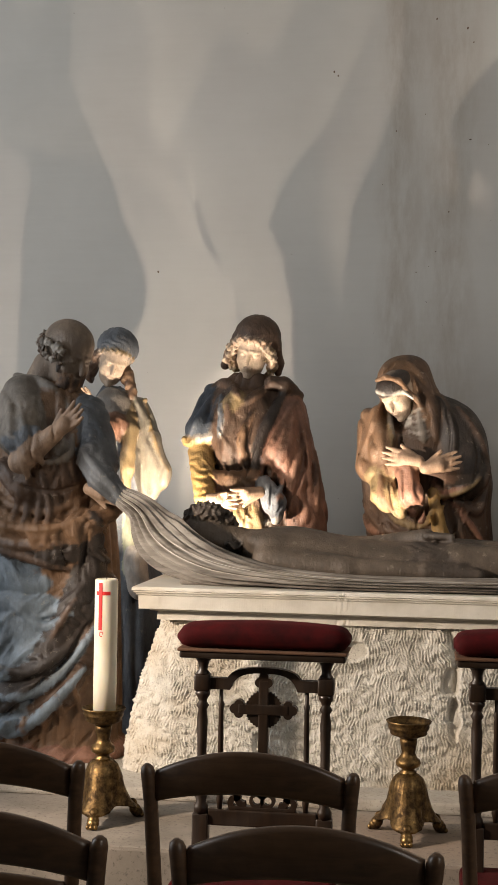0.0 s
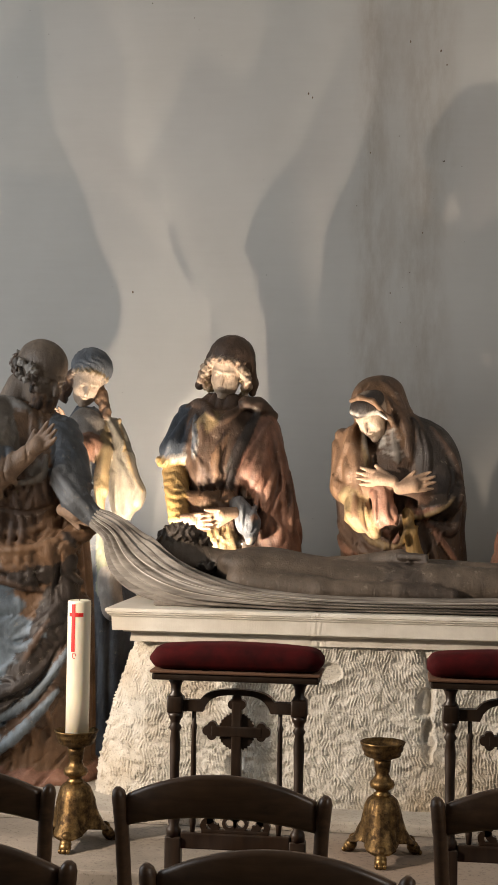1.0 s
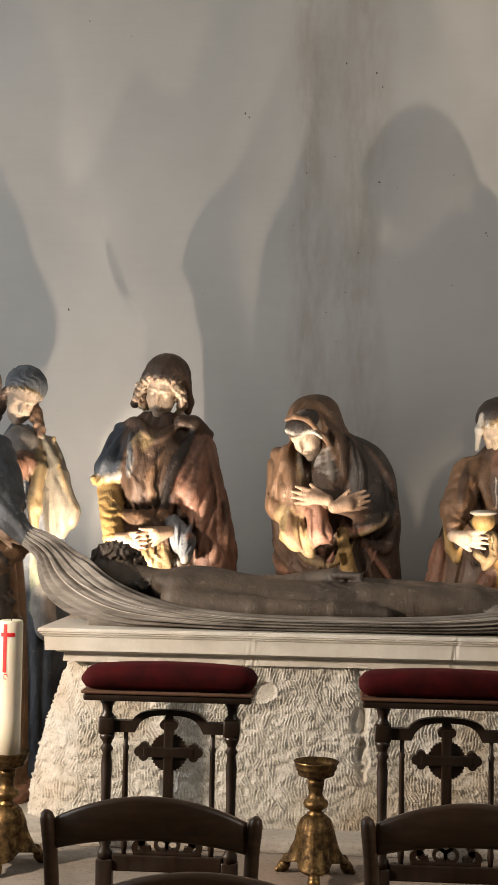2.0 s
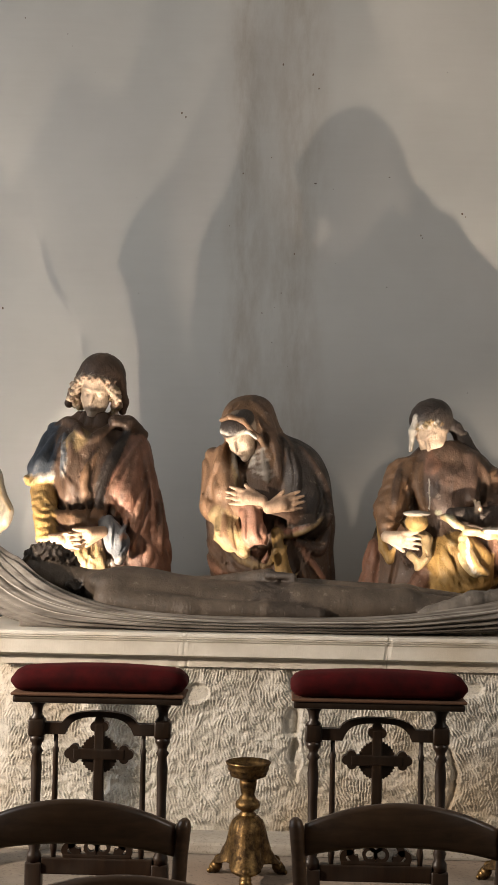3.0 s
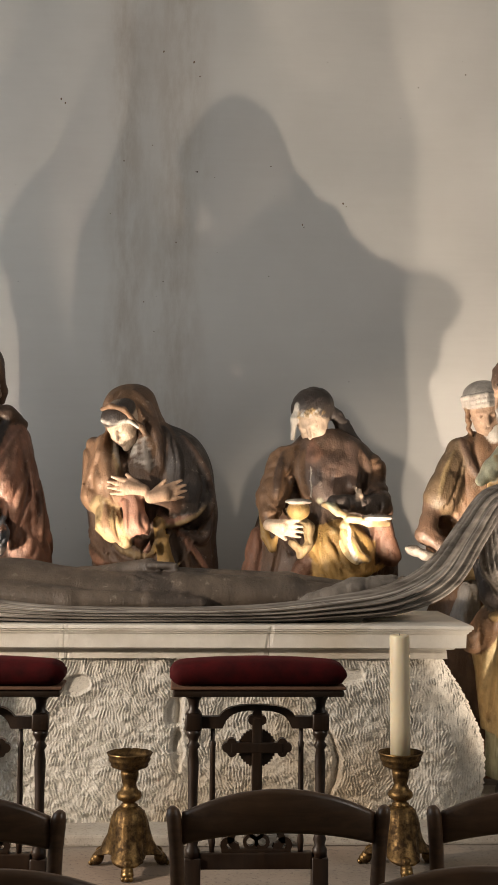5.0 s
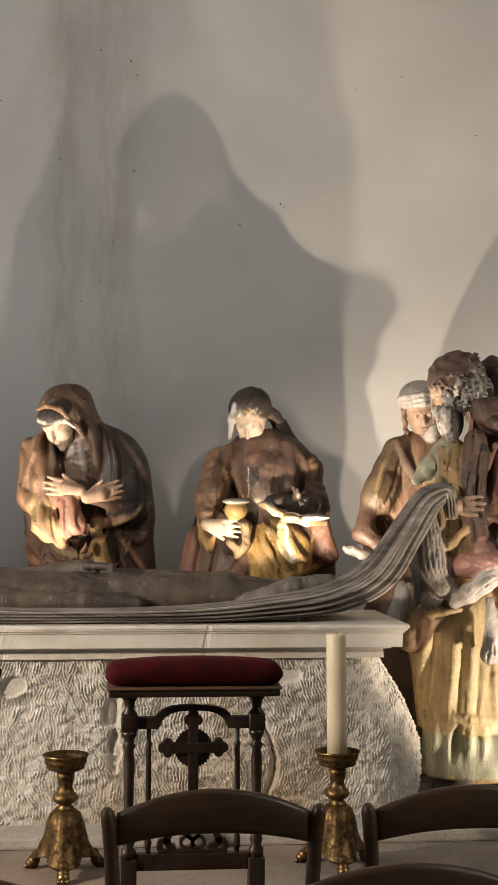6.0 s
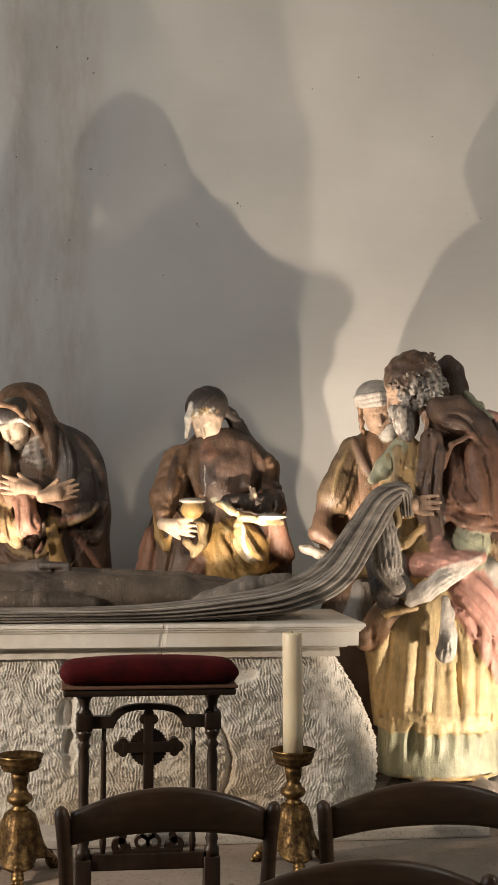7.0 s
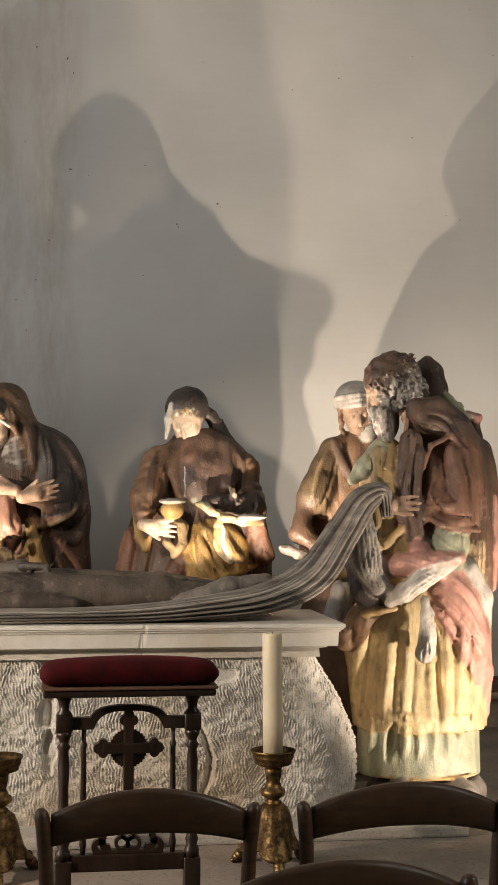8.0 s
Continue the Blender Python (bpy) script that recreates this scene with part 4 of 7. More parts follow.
def young_man_statue():
    c = Clay((-1.24, 5.06, STEP - 0.02), (-0.34, 5.80, 2.02), 0.0062)
    c.loft(((STEP, -0.75, 5.50, 0.27, 0.20), (0.9, -0.75, 5.50, 0.27, 0.20), (1.278, -0.725, 5.500, 0.237, 0.190), (1.454, -0.745, 5.490, 0.227, 0.180), (1.618, -0.766, 5.480, 0.212, 0.165), (1.735, -0.779, 5.480, 0.197, 0.140), (1.794, -0.784, 5.480, 0.149, 0.110), (1.843, -0.786, 5.470, 0.085, 0.080)), UMBER, 0.02, pleats(-0.75, 5.50, 13, 0.016, 1.0, 1.0))
    # tunic over the breast, the pale shirt in its neck, the bunched belt
    c.ball((-0.801, 5.340, 1.591), (0.1305, 0.07, 0.1845), UMBER, None, 0.03, swags((1, 0, 0.35), 0.06, 0.005, 2))
    c.ball((-0.832, 5.315, 1.699), (0.0585, 0.035, 0.0675), TAN, turn3(0, 0, 25), 0.010, swags((1, 0, 0.2), 0.025, 0.004, 1))
    c.rope(((-0.901, 5.300, 1.417), (-0.825, 5.260, 1.401), (-0.753, 5.280, 1.418)), (0.0292, 0.0405, 0.0315), BROWN, 0.015, swags((0.4, 0, 1), 0.035, 0.005, 4))
    c.rope(((-0.890, 5.280, 1.366), (-0.812, 5.250, 1.354), (-0.756, 5.270, 1.373)), (0.0225, 0.0292, 0.0202), RUSSET, 0.010, swags((0.4, 0, 1), 0.03, 0.007, 2))
    # collar that lies over both shoulders
    c.rope(((-0.696, 5.360, 1.804), (-0.641, 5.380, 1.796), (-0.586, 5.420, 1.757)), (0.0270, 0.0315, 0.0202), UMBER, 0.012, swags((0.3, 0, 1), 0.03, 0.004, 1))
    # blue sleeve with a white turned hem, ribbed ochre forearm
    c.limb((-0.950, 5.470, 1.757), (-0.980, 5.380, 1.608), 0.0450, 0.0675, BLUE, 0.025, swags((0.4, 0, 1), 0.07, 0.008, 2))
    c.rope(((-1.049, 5.360, 1.565), (-0.984, 5.325, 1.572), (-0.906, 5.330, 1.584)), (0.0135, 0.0169, 0.0135), PALEGREY, 0.008, swags((1, 0, 0), 0.02, 0.003, 1))
    for q in range(5):
        c.ball((-1.040 + 0.024 * q, 5.345 - 0.012 * math.sin(0.8 * q), 1.560 + 0.004 * math.sin(3 * q)), (0.016, 0.022, 0.022), OCHRE, None, 0.008, curls(0.02, 0.003, q))
    c.limb((-0.977, 5.370, 1.520), (-0.942, 5.240, 1.327), 0.0562, 0.0382, OCHRE, 0.010, swags((0.25, 0, 1), 0.026, 0.006, 3, 0.4))
    # rose mantle from the shoulder over the arm, falling behind
    c.loft(((1.181, -0.555, 5.420, 0.091, 0.120), (1.296, -0.568, 5.420, 0.103, 0.120), (1.411, -0.584, 5.420, 0.099, 0.120), (1.572, -0.603, 5.430, 0.079, 0.110), (1.712, -0.611, 5.450, 0.048, 0.090), (1.783, -0.620, 5.460, 0.029, 0.050)), ROSE, 0.015, swags((1, 0.3, 0.18), 0.05, 0.014, 1, 0.5))
    c.limb((-0.634, 5.400, 1.687), (-0.647, 5.310, 1.524), 0.0585, 0.0697, ROSE, 0.03, swags((1, 0, 0.35), 0.06, 0.006, 3, 0.5))
    c.rope(((-0.627, 5.300, 1.524), (-0.592, 5.310, 1.411), (-0.601, 5.300, 1.316)), (0.0495, 0.0450, 0.0292), ROSE, 0.03, swags((1, 0, -0.5), 0.04, 0.006, 4, 0.5))
    c.stroke(DARK, 0.0247, (-0.636, 1.776), (-0.687, 1.661), (-0.731, 1.546), (-0.750, 1.436))
    # grey-blue cuff that hangs from the wrist, pale cloth below
    c.rope(((-0.699, 5.250, 1.392), (-0.660, 5.240, 1.321), (-0.652, 5.260, 1.258)), (0.0337, 0.0450, 0.0247), SLATE, 0.015, swags((1, 0, 0.25), 0.035, 0.008, 2, 0.4))
    c.ball((-0.775, 5.330, 1.230), (0.0765, 0.06, 0.0720), TAN, None, 0.02, swags((1, 0, 0.1), 0.04, 0.008, 3))
    # raised folds
    c.stroke(UMBER, 0.0112, (-0.830, 1.659), (-0.837, 1.544), (-0.845, 1.430))
    c.stroke(UMBER, 0.0112, (-0.774, 1.660), (-0.800, 1.545), (-0.812, 1.430))
    c.stroke(PALEGREY, 0.0067, (-0.896, 1.750), (-0.879, 1.658), (-0.882, 1.578))
    c.stroke(ROSE, 0.0135, (-0.582, 1.708), (-0.552, 1.548), (-0.526, 1.367))
    c.stroke(RUSSET, 0.0135, (-0.618, 1.673), (-0.632, 1.547), (-0.674, 1.428))
    c.stroke(UMBER, 0.0135, (-0.869, 1.773), (-0.855, 1.659), (-0.865, 1.544), (-0.877, 1.452))
    c.stroke(BROWN, 0.0135, (-0.749, 1.683), (-0.792, 1.591), (-0.804, 1.476))
    c.stroke(UMBER, 0.0191, (-0.944, 1.787), (-0.897, 1.805), (-0.846, 1.774), (-0.813, 1.737))
    c.stroke(UMBER, 0.0153, (-0.707, 1.789), (-0.748, 1.752), (-0.794, 1.714))
    c.stroke(SLATE, 0.0115, (-0.901, 1.750), (-0.886, 1.658), (-0.893, 1.578))
    c.stroke(RUSSET, 0.0115, (-0.591, 1.726), (-0.645, 1.616), (-0.702, 1.496), (-0.729, 1.432))
    c.stroke(RUSSET, 0.0115, (-0.553, 1.605), (-0.574, 1.480), (-0.613, 1.365), (-0.645, 1.328))
    c.stroke(RUSSET, 0.0171, (-0.515, 1.526), (-0.504, 1.390), (-0.497, 1.272))
    c.stroke(ROSE, 0.0171, (-0.537, 1.299), (-0.547, 1.230))
    c.stroke(PALEGREY, 0.0095, (-0.712, 1.238), (-0.673, 1.236), (-0.634, 1.262))
    c.drape(1, 46, -0.98, -0.58, 1.25, 1.72, 0.25, 0.9, 0.0065)
    c.stroke(BLUE, 0.012, (-0.943, 1.750), (-0.979, 1.669), (-1.015, 1.592))
    c.stroke(BLUE, 0.010, (-0.915, 1.736), (-0.932, 1.646), (-0.950, 1.589))
    c.stroke(ROSE, 0.010, (-0.599, 1.650), (-0.620, 1.525), (-0.660, 1.444))
    c.stroke(ROSE, 0.010, (-0.565, 1.662), (-0.533, 1.481), (-0.521, 1.299))
    c.stroke(UMBER, 0.008, (-0.714, 1.615), (-0.762, 1.500), (-0.779, 1.408), groove=True)
    c.stroke(UMBER, 0.009, (-0.541, 1.594), (-0.561, 1.412), (-0.594, 1.297), groove=True)
    f = Clay((-1.08, 5.02, 1.18), (-0.66, 5.32, 1.42), 0.005)
    hand(f, (-0.926, 5.225, 1.330), (-0.789, 5.175, 1.325), (0, -0.3, 1), FLESH, 0.95)
    hand(f, (-0.713, 5.220, 1.361), (-0.848, 5.165, 1.337), (0, -0.4, 1), FLESH, 0.95)
    g = Clay((-1.02, 5.16, 1.74), (-0.56, 5.64, 2.14), 0.0044)
    R = turn3(-10, 20, 11)
    w = head(g, (-0.774, 5.420, 1.937), R, PALE, 0.96)
    # round cap that falls to the nape
    g.ball(w(0, 0.034, 0.052), (0.097, 0.100, 0.094), UMBER, R, 0.008, swags((1, 0.2, 0), 0.03, 0.002, 3))
    g.rope((w(-0.082, 0.030, 0.03), w(-0.112, 0.045, -0.05), w(-0.135, 0.04, -0.10)), (0.030, 0.028, 0.020), UMBER, 0.02)
    g.rope((w(0.082, 0.030, 0.03), w(0.100, 0.045, -0.05), w(0.105, 0.04, -0.09)), (0.026, 0.022, 0.016), UMBER, 0.02)
    rng = np.random.default_rng(5)
    for s in (-1, 1):
        for q in range(55):
            k = rng.uniform(0, 1)
            g.ball(w(s * (0.068 + 0.026 * math.sin(3 * k) + rng.normal(0, 0.008)), -0.050 + 0.03 * k + rng.normal(0, 0.008), 0.045 - 0.140 * k), rng.uniform(0.010, 0.015), (FLESH, PALE, TAN)[q % 3], None, 0.003, curls(0.012, 0.003, q))
    for q in range(17):
        u = q / 8 - 1
        g.ball(w(0.070 * u, -0.078 + 0.042 * u * u + 0.006 * (q % 2), 0.070 - 0.014 * u * u - 0.010 * (q % 3 == 0)), 0.011, (FLESH, PALE)[q % 2], None, 0.003, curls(0.011, 0.003, q))
    return statue("statue", "painted statue of a young man with curled hair, blue sleeve", [c, f, g], 1.03)


def mourning_mother_statue():
    c = Clay((-0.46, 5.02, STEP - 0.02), (0.32, 5.80, 2.00), 0.0062)
    c.loft(((STEP, -0.07, 5.50, 0.27, 0.20), (0.9, -0.07, 5.50, 0.27, 0.20), (1.189, -0.050, 5.500, 0.254, 0.200), (1.304, -0.062, 5.500, 0.256, 0.200), (1.419, -0.066, 5.490, 0.264, 0.200), (1.535, -0.083, 5.480, 0.249, 0.190), (1.650, -0.095, 5.470, 0.203, 0.180), (1.730, -0.088, 5.460, 0.131, 0.150), (1.775, -0.094, 5.450, 0.068, 0.090)), UMBER, 0.02, pleats(-0.07, 5.50, 11, 0.010, 0.6, 2.0))
    # dark mantle over the back and the far arm
    c.ball((0.039, 5.450, 1.559), (0.1395, 0.16, 0.1980), DARK, turn3(0, 0, -16), 0.03, swags((1, 0.1, 0.35), 0.09, 0.010, 2, 0.4))
    c.limb((0.033, 5.380, 1.626), (0.092, 5.330, 1.435), 0.0810, 0.0855, DARK, 0.03, swags((1, 0, -0.4), 0.08, 0.010, 1, 0.4))
    # light brown near arm
    c.limb((-0.276, 5.420, 1.650), (-0.287, 5.340, 1.462), 0.0630, 0.0562, BROWN, 0.03, swags((1, 0, 0.25), 0.06, 0.012, 4, 0.5))
    c.limb((-0.237, 5.360, 1.678), (-0.237, 5.280, 1.530), 0.0495, 0.0540, BROWN, 0.02, swags((1, 0, 0.3), 0.05, 0.010, 5, 0.5))
    # hood: a deep shell, its brim over the brow, its fall to the shoulder
    c.ball((-0.159, 5.420, 1.794), (0.0990, 0.135, 0.1283), BROWN, turn3(-22, 22, -20), 0.03)
    c.limb((-0.128, 5.420, 1.844), (-0.030, 5.420, 1.626), 0.0765, 0.0540, UMBER, 0.03)
    c.ball((-0.190, 5.260, 1.695), (0.0742, 0.120, 0.0945), DARK, turn3(0, 0, -14), 0.012, carve=True)
    c.rope(((-0.263, 5.275, 1.811), (-0.227, 5.240, 1.822), (-0.178, 5.240, 1.809), (-0.147, 5.255, 1.779)), (0.0090, 0.0101, 0.0101, 0.0101), BROWN, 0.014)
    c.rope(((-0.156, 5.275, 1.785), (-0.107, 5.280, 1.741), (-0.066, 5.290, 1.666), (-0.038, 5.300, 1.569)), (0.0079, 0.0090, 0.0101, 0.0067), BROWN, 0.020)
    # pleated wimple
    c.ball((-0.115, 5.325, 1.613), (0.0337, 0.035, 0.0720), WHITE, turn3(0, 0, -8), 0.012)
    # crossed arms: sleeves and linings
    c.limb((-0.259, 5.300, 1.449), (-0.109, 5.200, 1.491), 0.0405, 0.0292, BROWN, 0.03, swags((1, 0, 0.2), 0.04, 0.007, 5))
    c.limb((0.101, 5.330, 1.446), (-0.046, 5.200, 1.470), 0.0540, 0.0292, MANTLE, 0.03, swags((1, 0, 0.2), 0.05, 0.007, 3))
    c.rope(((-0.249, 5.280, 1.429), (-0.220, 5.240, 1.357), (-0.156, 5.220, 1.288)), (0.0472, 0.0495, 0.0225), TAN, 0.03, swags((1, 0, -0.35), 0.045, 0.008, 6, 0.4))
    c.rope(((-0.137, 5.210, 1.443), (-0.118, 5.190, 1.356), (-0.082, 5.200, 1.273)), (0.0427, 0.0427, 0.0202), ROSE, 0.02, swags((1, 0, 0.3), 0.035, 0.008, 4, 0.4))
    c.ball((-0.106, 5.190, 1.295), (0.0337, 0.05, 0.0382), DARK, turn3(0, 0, 35), 0.008, carve=True)
    # swept hems and skirts
    c.limb((-0.040, 5.260, 1.373), (0.007, 5.280, 1.157), 0.0180, 0.0382, OCHRE, 0.02, swags((1, 0, 0.1), 0.04, 0.004, 2, 0.4))
    # raised folds
    c.stroke(ROSE, 0.0112, (-0.152, 1.442), (-0.151, 1.352), (-0.105, 1.274))
    c.stroke(BROWN, 0.0112, (-0.242, 1.440), (-0.232, 1.350), (-0.168, 1.279))
    c.stroke(TAN, 0.0101, (-0.269, 1.417), (-0.249, 1.327), (-0.177, 1.257), (-0.096, 1.231))
    for q in range(6):
        c.stroke((PALEGREY, GREYED)[q % 2], 0.0052, (-0.165 + 0.006 * q, 1.700 - 0.022 * q), (-0.120 + 0.007 * q, 1.690 - 0.022 * q), (-0.080 + 0.006 * q, 1.702 - 0.022 * q))
    c.stroke(DARK, 0.0171, (-0.019, 1.747), (0.032, 1.624), (0.045, 1.512))
    c.stroke(MANTLE, 0.0171, (0.057, 1.710), (0.134, 1.592), (0.171, 1.470), (0.163, 1.398))
    c.stroke(BROWN, 0.0135, (-0.255, 1.729), (-0.281, 1.620), (-0.315, 1.507), (-0.323, 1.416))
    c.stroke(TAN, 0.0115, (-0.228, 1.723), (-0.213, 1.621), (-0.203, 1.540))
    c.stroke(UMBER, 0.0171, (-0.122, 1.830), (-0.068, 1.749), (-0.040, 1.659), (-0.025, 1.579))
    c.stroke(UMBER, 0.0135, (-0.141, 1.893), (-0.078, 1.821), (-0.041, 1.736))
    c.stroke(GREYED, 0.0095, (-0.215, 1.721), (-0.209, 1.644), (-0.190, 1.572))
    c.stroke(GREYED, 0.0115, (-0.098, 1.690), (-0.084, 1.623), (-0.074, 1.565))
    c.stroke(TAN, 0.0095, (-0.277, 1.381), (-0.231, 1.314), (-0.172, 1.270), (-0.100, 1.236), (-0.052, 1.268), (-0.035, 1.332))
    c.stroke(ROSE, 0.0191, (-0.037, 1.453), (-0.027, 1.386), (0.027, 1.369), (0.093, 1.397))
    c.stroke(TAN, 0.0085, (-0.035, 1.354), (0.036, 1.364), (0.106, 1.397), (0.145, 1.434))
    c.stroke(UMBER, 0.0191, (-0.328, 1.461), (-0.322, 1.348), (-0.266, 1.259), (-0.180, 1.205), (-0.084, 1.196))
    c.stroke(RUSSET, 0.0171, (-0.334, 1.292), (-0.279, 1.223), (-0.193, 1.175))
    c.stroke(ROSE, 0.0135, (0.027, 1.344), (0.099, 1.256), (0.162, 1.175))
    c.stroke(MANTLE, 0.0191, (0.049, 1.333), (0.138, 1.302), (0.172, 1.380))
    c.stroke(UMBER, 0.0171, (0.037, 1.311), (0.073, 1.200), (0.088, 1.122))
    c.drape(2, 32, -0.34, 0.18, 1.22, 1.55, 0.0, 1.0, 0.0065)
    c.stroke(DARK, 0.009, (0.008, 1.725), (0.028, 1.602), (0.025, 1.512), groove=True)
    c.stroke(DARK, 0.009, (0.112, 1.625), (0.140, 1.514), (0.123, 1.424), groove=True)
    c.stroke(UMBER, 0.008, (-0.195, 1.892), (-0.217, 1.858), (-0.248, 1.829), groove=True)
    f = Clay((-0.38, 5.02, 1.38), (0.20, 5.26, 1.66), 0.005)
    hand(f, (-0.094, 5.185, 1.494), (-0.265, 5.205, 1.520), (0.1, 0, -1), FLESH, 0.98)
    hand(f, (-0.067, 5.165, 1.466), (0.079, 5.185, 1.507), (-0.1, 0, -1), FLESH, 0.98)
    g = Clay((-0.36, 5.06, 1.62), (-0.02, 5.44, 1.96), 0.0042)
    R = turn3(-30, 34, -14)
    w = head(g, (-0.179, 5.330, 1.757), R, PALE, 0.84)
    g.ball(w(0, 0.006, 0.060), (0.072, 0.082, 0.046), DARK, R, 0.006)
    g.rope(((-0.263, 5.285, 1.767), (-0.235, 5.262, 1.757), (-0.197, 5.258, 1.759), (-0.156, 5.260, 1.766), (-0.120, 5.275, 1.741)), (0.0056, 0.0067, 0.0067, 0.0067, 0.0067), WHITE, 0.008)
    return statue("statue", "painted statue of a hooded mourning woman with crossed arms", [c, f, g], 1.03)


def woman_with_jar_statue():
    c = Clay((0.20, 5.02, STEP - 0.02), (1.06, 5.80, 1.98), 0.0062)
    c.loft(((STEP, 0.62, 5.50, 0.28, 0.20), (0.9, 0.62, 5.50, 0.28, 0.20), (1.150, 0.630, 5.500, 0.312, 0.200), (1.289, 0.638, 5.500, 0.294, 0.190), (1.428, 0.645, 5.490, 0.261, 0.180), (1.544, 0.654, 5.480, 0.221, 0.160), (1.636, 0.661, 5.470, 0.184, 0.140), (1.705, 0.650, 5.460, 0.132, 0.110), (1.750, 0.627, 5.450, 0.070, 0.070)), UMBER, 0.02, pleats(0.62, 5.50, 13, 0.012, -0.6, 3.0))
    # rose skirt, near sleeve and its ochre lining
    c.limb((0.363, 5.440, 1.313), (0.341, 5.420, 1.155), 0.0337, 0.0427, ROSE, 0.015, swags((1, 0, 0.15), 0.035, 0.014, 2, 0.4))
    c.limb((0.460, 5.420, 1.621), (0.408, 5.320, 1.472), 0.0540, 0.0585, BROWN, 0.03, swags((0.4, 0, 1), 0.06, 0.010, 1))
    c.limb((0.408, 5.320, 1.461), (0.399, 5.250, 1.395), 0.0562, 0.0382, BROWN, 0.02, swags((0.3, 0, 1), 0.045, 0.008, 3))
    c.rope(((0.370, 5.280, 1.417), (0.383, 5.260, 1.318), (0.409, 5.250, 1.270), (0.427, 5.250, 1.318)), (0.0135, 0.0180, 0.0158, 0.0090), OCHRE, 0.008)
    c.rope(((0.472, 5.270, 1.417), (0.549, 5.240, 1.363), (0.550, 5.240, 1.285), (0.519, 5.240, 1.253), (0.484, 5.250, 1.292)), (0.0158, 0.0202, 0.0202, 0.0158, 0.0112), TAN, 0.010, curls(0.04, 0.004, 2))
    c.ball((0.516, 5.430, 1.569), (0.0810, 0.08, 0.1170), UMBER, None, 0.03)
    # puffed far sleeve and folded arm
    c.ball((0.829, 5.420, 1.576), (0.0540, 0.07, 0.0720), BROWN, None, 0.02, swags((1, 0.3, 0.2), 0.05, 0.009, 1))
    c.limb((0.823, 5.380, 1.507), (0.835, 5.300, 1.430), 0.0585, 0.0585, UMBER, 0.02, swags((0.3, 0, 1), 0.05, 0.010, 2))
    c.limb((0.831, 5.280, 1.441), (0.653, 5.220, 1.451), 0.0450, 0.0315, DARK, 0.02, swags((1, 0, 0.4), 0.05, 0.006, 5))
    c.limb((0.850, 5.340, 1.361), (0.895, 5.360, 1.236), 0.0450, 0.0405, RUSSET, 0.02, swags((1, 0, 0.3), 0.05, 0.010, 5))
    # pale forearm with a shallow dish, hanging cloth
    c.rope(((0.606, 5.200, 1.444), (0.652, 5.175, 1.419), (0.713, 5.165, 1.390), (0.782, 5.185, 1.377), (0.862, 5.240, 1.372)), (0.0112, 0.0124, 0.0135, 0.0158, 0.0135), TAN, 0.018)
    c.ball((0.815, 5.200, 1.395), (0.0630, 0.055, 0.0112), PALEGREY, None, 0.005)
    c.ball((0.718, 5.155, 1.393), (0.0337, 0.03, 0.0135), TAN, None, 0.005)
    c.rope(((0.684, 5.180, 1.368), (0.697, 5.180, 1.303), (0.734, 5.190, 1.243), (0.783, 5.220, 1.231)), (0.0180, 0.0270, 0.0270, 0.0135), TAN, 0.010, swags((1, 0, 0.5), 0.04, 0.006, 6))
    c.rope(((0.746, 5.250, 1.505), (0.752, 5.230, 1.478), (0.737, 5.220, 1.461)), (0.0135, 0.0112, 0.0112), PALE, 0.006)
    # gathered apron
    c.ball((0.684, 5.320, 1.238), (0.1395, 0.085, 0.1395), OCHRE, None, 0.025, swags((0.8, 0, 0.6), 0.06, 0.014, 3, 0.5))
    c.rope(((0.556, 5.300, 1.228), (0.512, 5.300, 1.139)), (0.0270, 0.0405), RUSSET, 0.02, swags((1, 0, 0.2), 0.04, 0.008, 2))
    # dark bodice, strap, girdle
    c.ball((0.657, 5.340, 1.541), (0.0990, 0.06, 0.0945), MANTLE, None, 0.05, swags((1, 0, 0.5), 0.05, 0.006, 1))
    c.limb((0.733, 5.370, 1.679), (0.734, 5.300, 1.519), 0.0270, 0.0270, MANTLE, 0.02)
    c.limb((0.595, 5.360, 1.621), (0.588, 5.400, 1.679), 0.0450, 0.0405, RUSSET, 0.02)
    for q in range(12):
        c.ball((0.560 + 0.002 * math.sin(q), 5.265 - 0.003 * q, 1.590 - 0.0105 * q), 0.0058, PALEGREY, None, 0.002)
    # braids of loose hair
    # raised folds
    c.stroke(OCHRE, 0.0135, (0.618, 1.316), (0.659, 1.237), (0.728, 1.176))
    c.stroke(OCHRE, 0.0112, (0.672, 1.339), (0.727, 1.260), (0.810, 1.203))
    c.stroke(BROWN, 0.0135, (0.484, 1.675), (0.445, 1.562), (0.423, 1.461))
    c.stroke(BROWN, 0.0112, (0.521, 1.653), (0.490, 1.540), (0.473, 1.450))
    c.stroke(UMBER, 0.0112, (0.780, 1.656), (0.803, 1.588), (0.794, 1.515))
    c.stroke(UMBER, 0.0135, (0.462, 1.652), (0.436, 1.562), (0.423, 1.472))
    c.stroke(WHITE, 0.0056, (0.699, 1.361), (0.700, 1.294), (0.727, 1.237), (0.784, 1.212))
    c.stroke(OCHRE, 0.0135, (0.586, 1.316), (0.623, 1.237), (0.680, 1.168), (0.782, 1.176), (0.869, 1.203))
    c.stroke(OCHRE, 0.0115, (0.596, 1.260), (0.628, 1.192), (0.651, 1.148))
    c.stroke(STRAW, 0.0115, (0.645, 1.350), (0.686, 1.271), (0.746, 1.203))
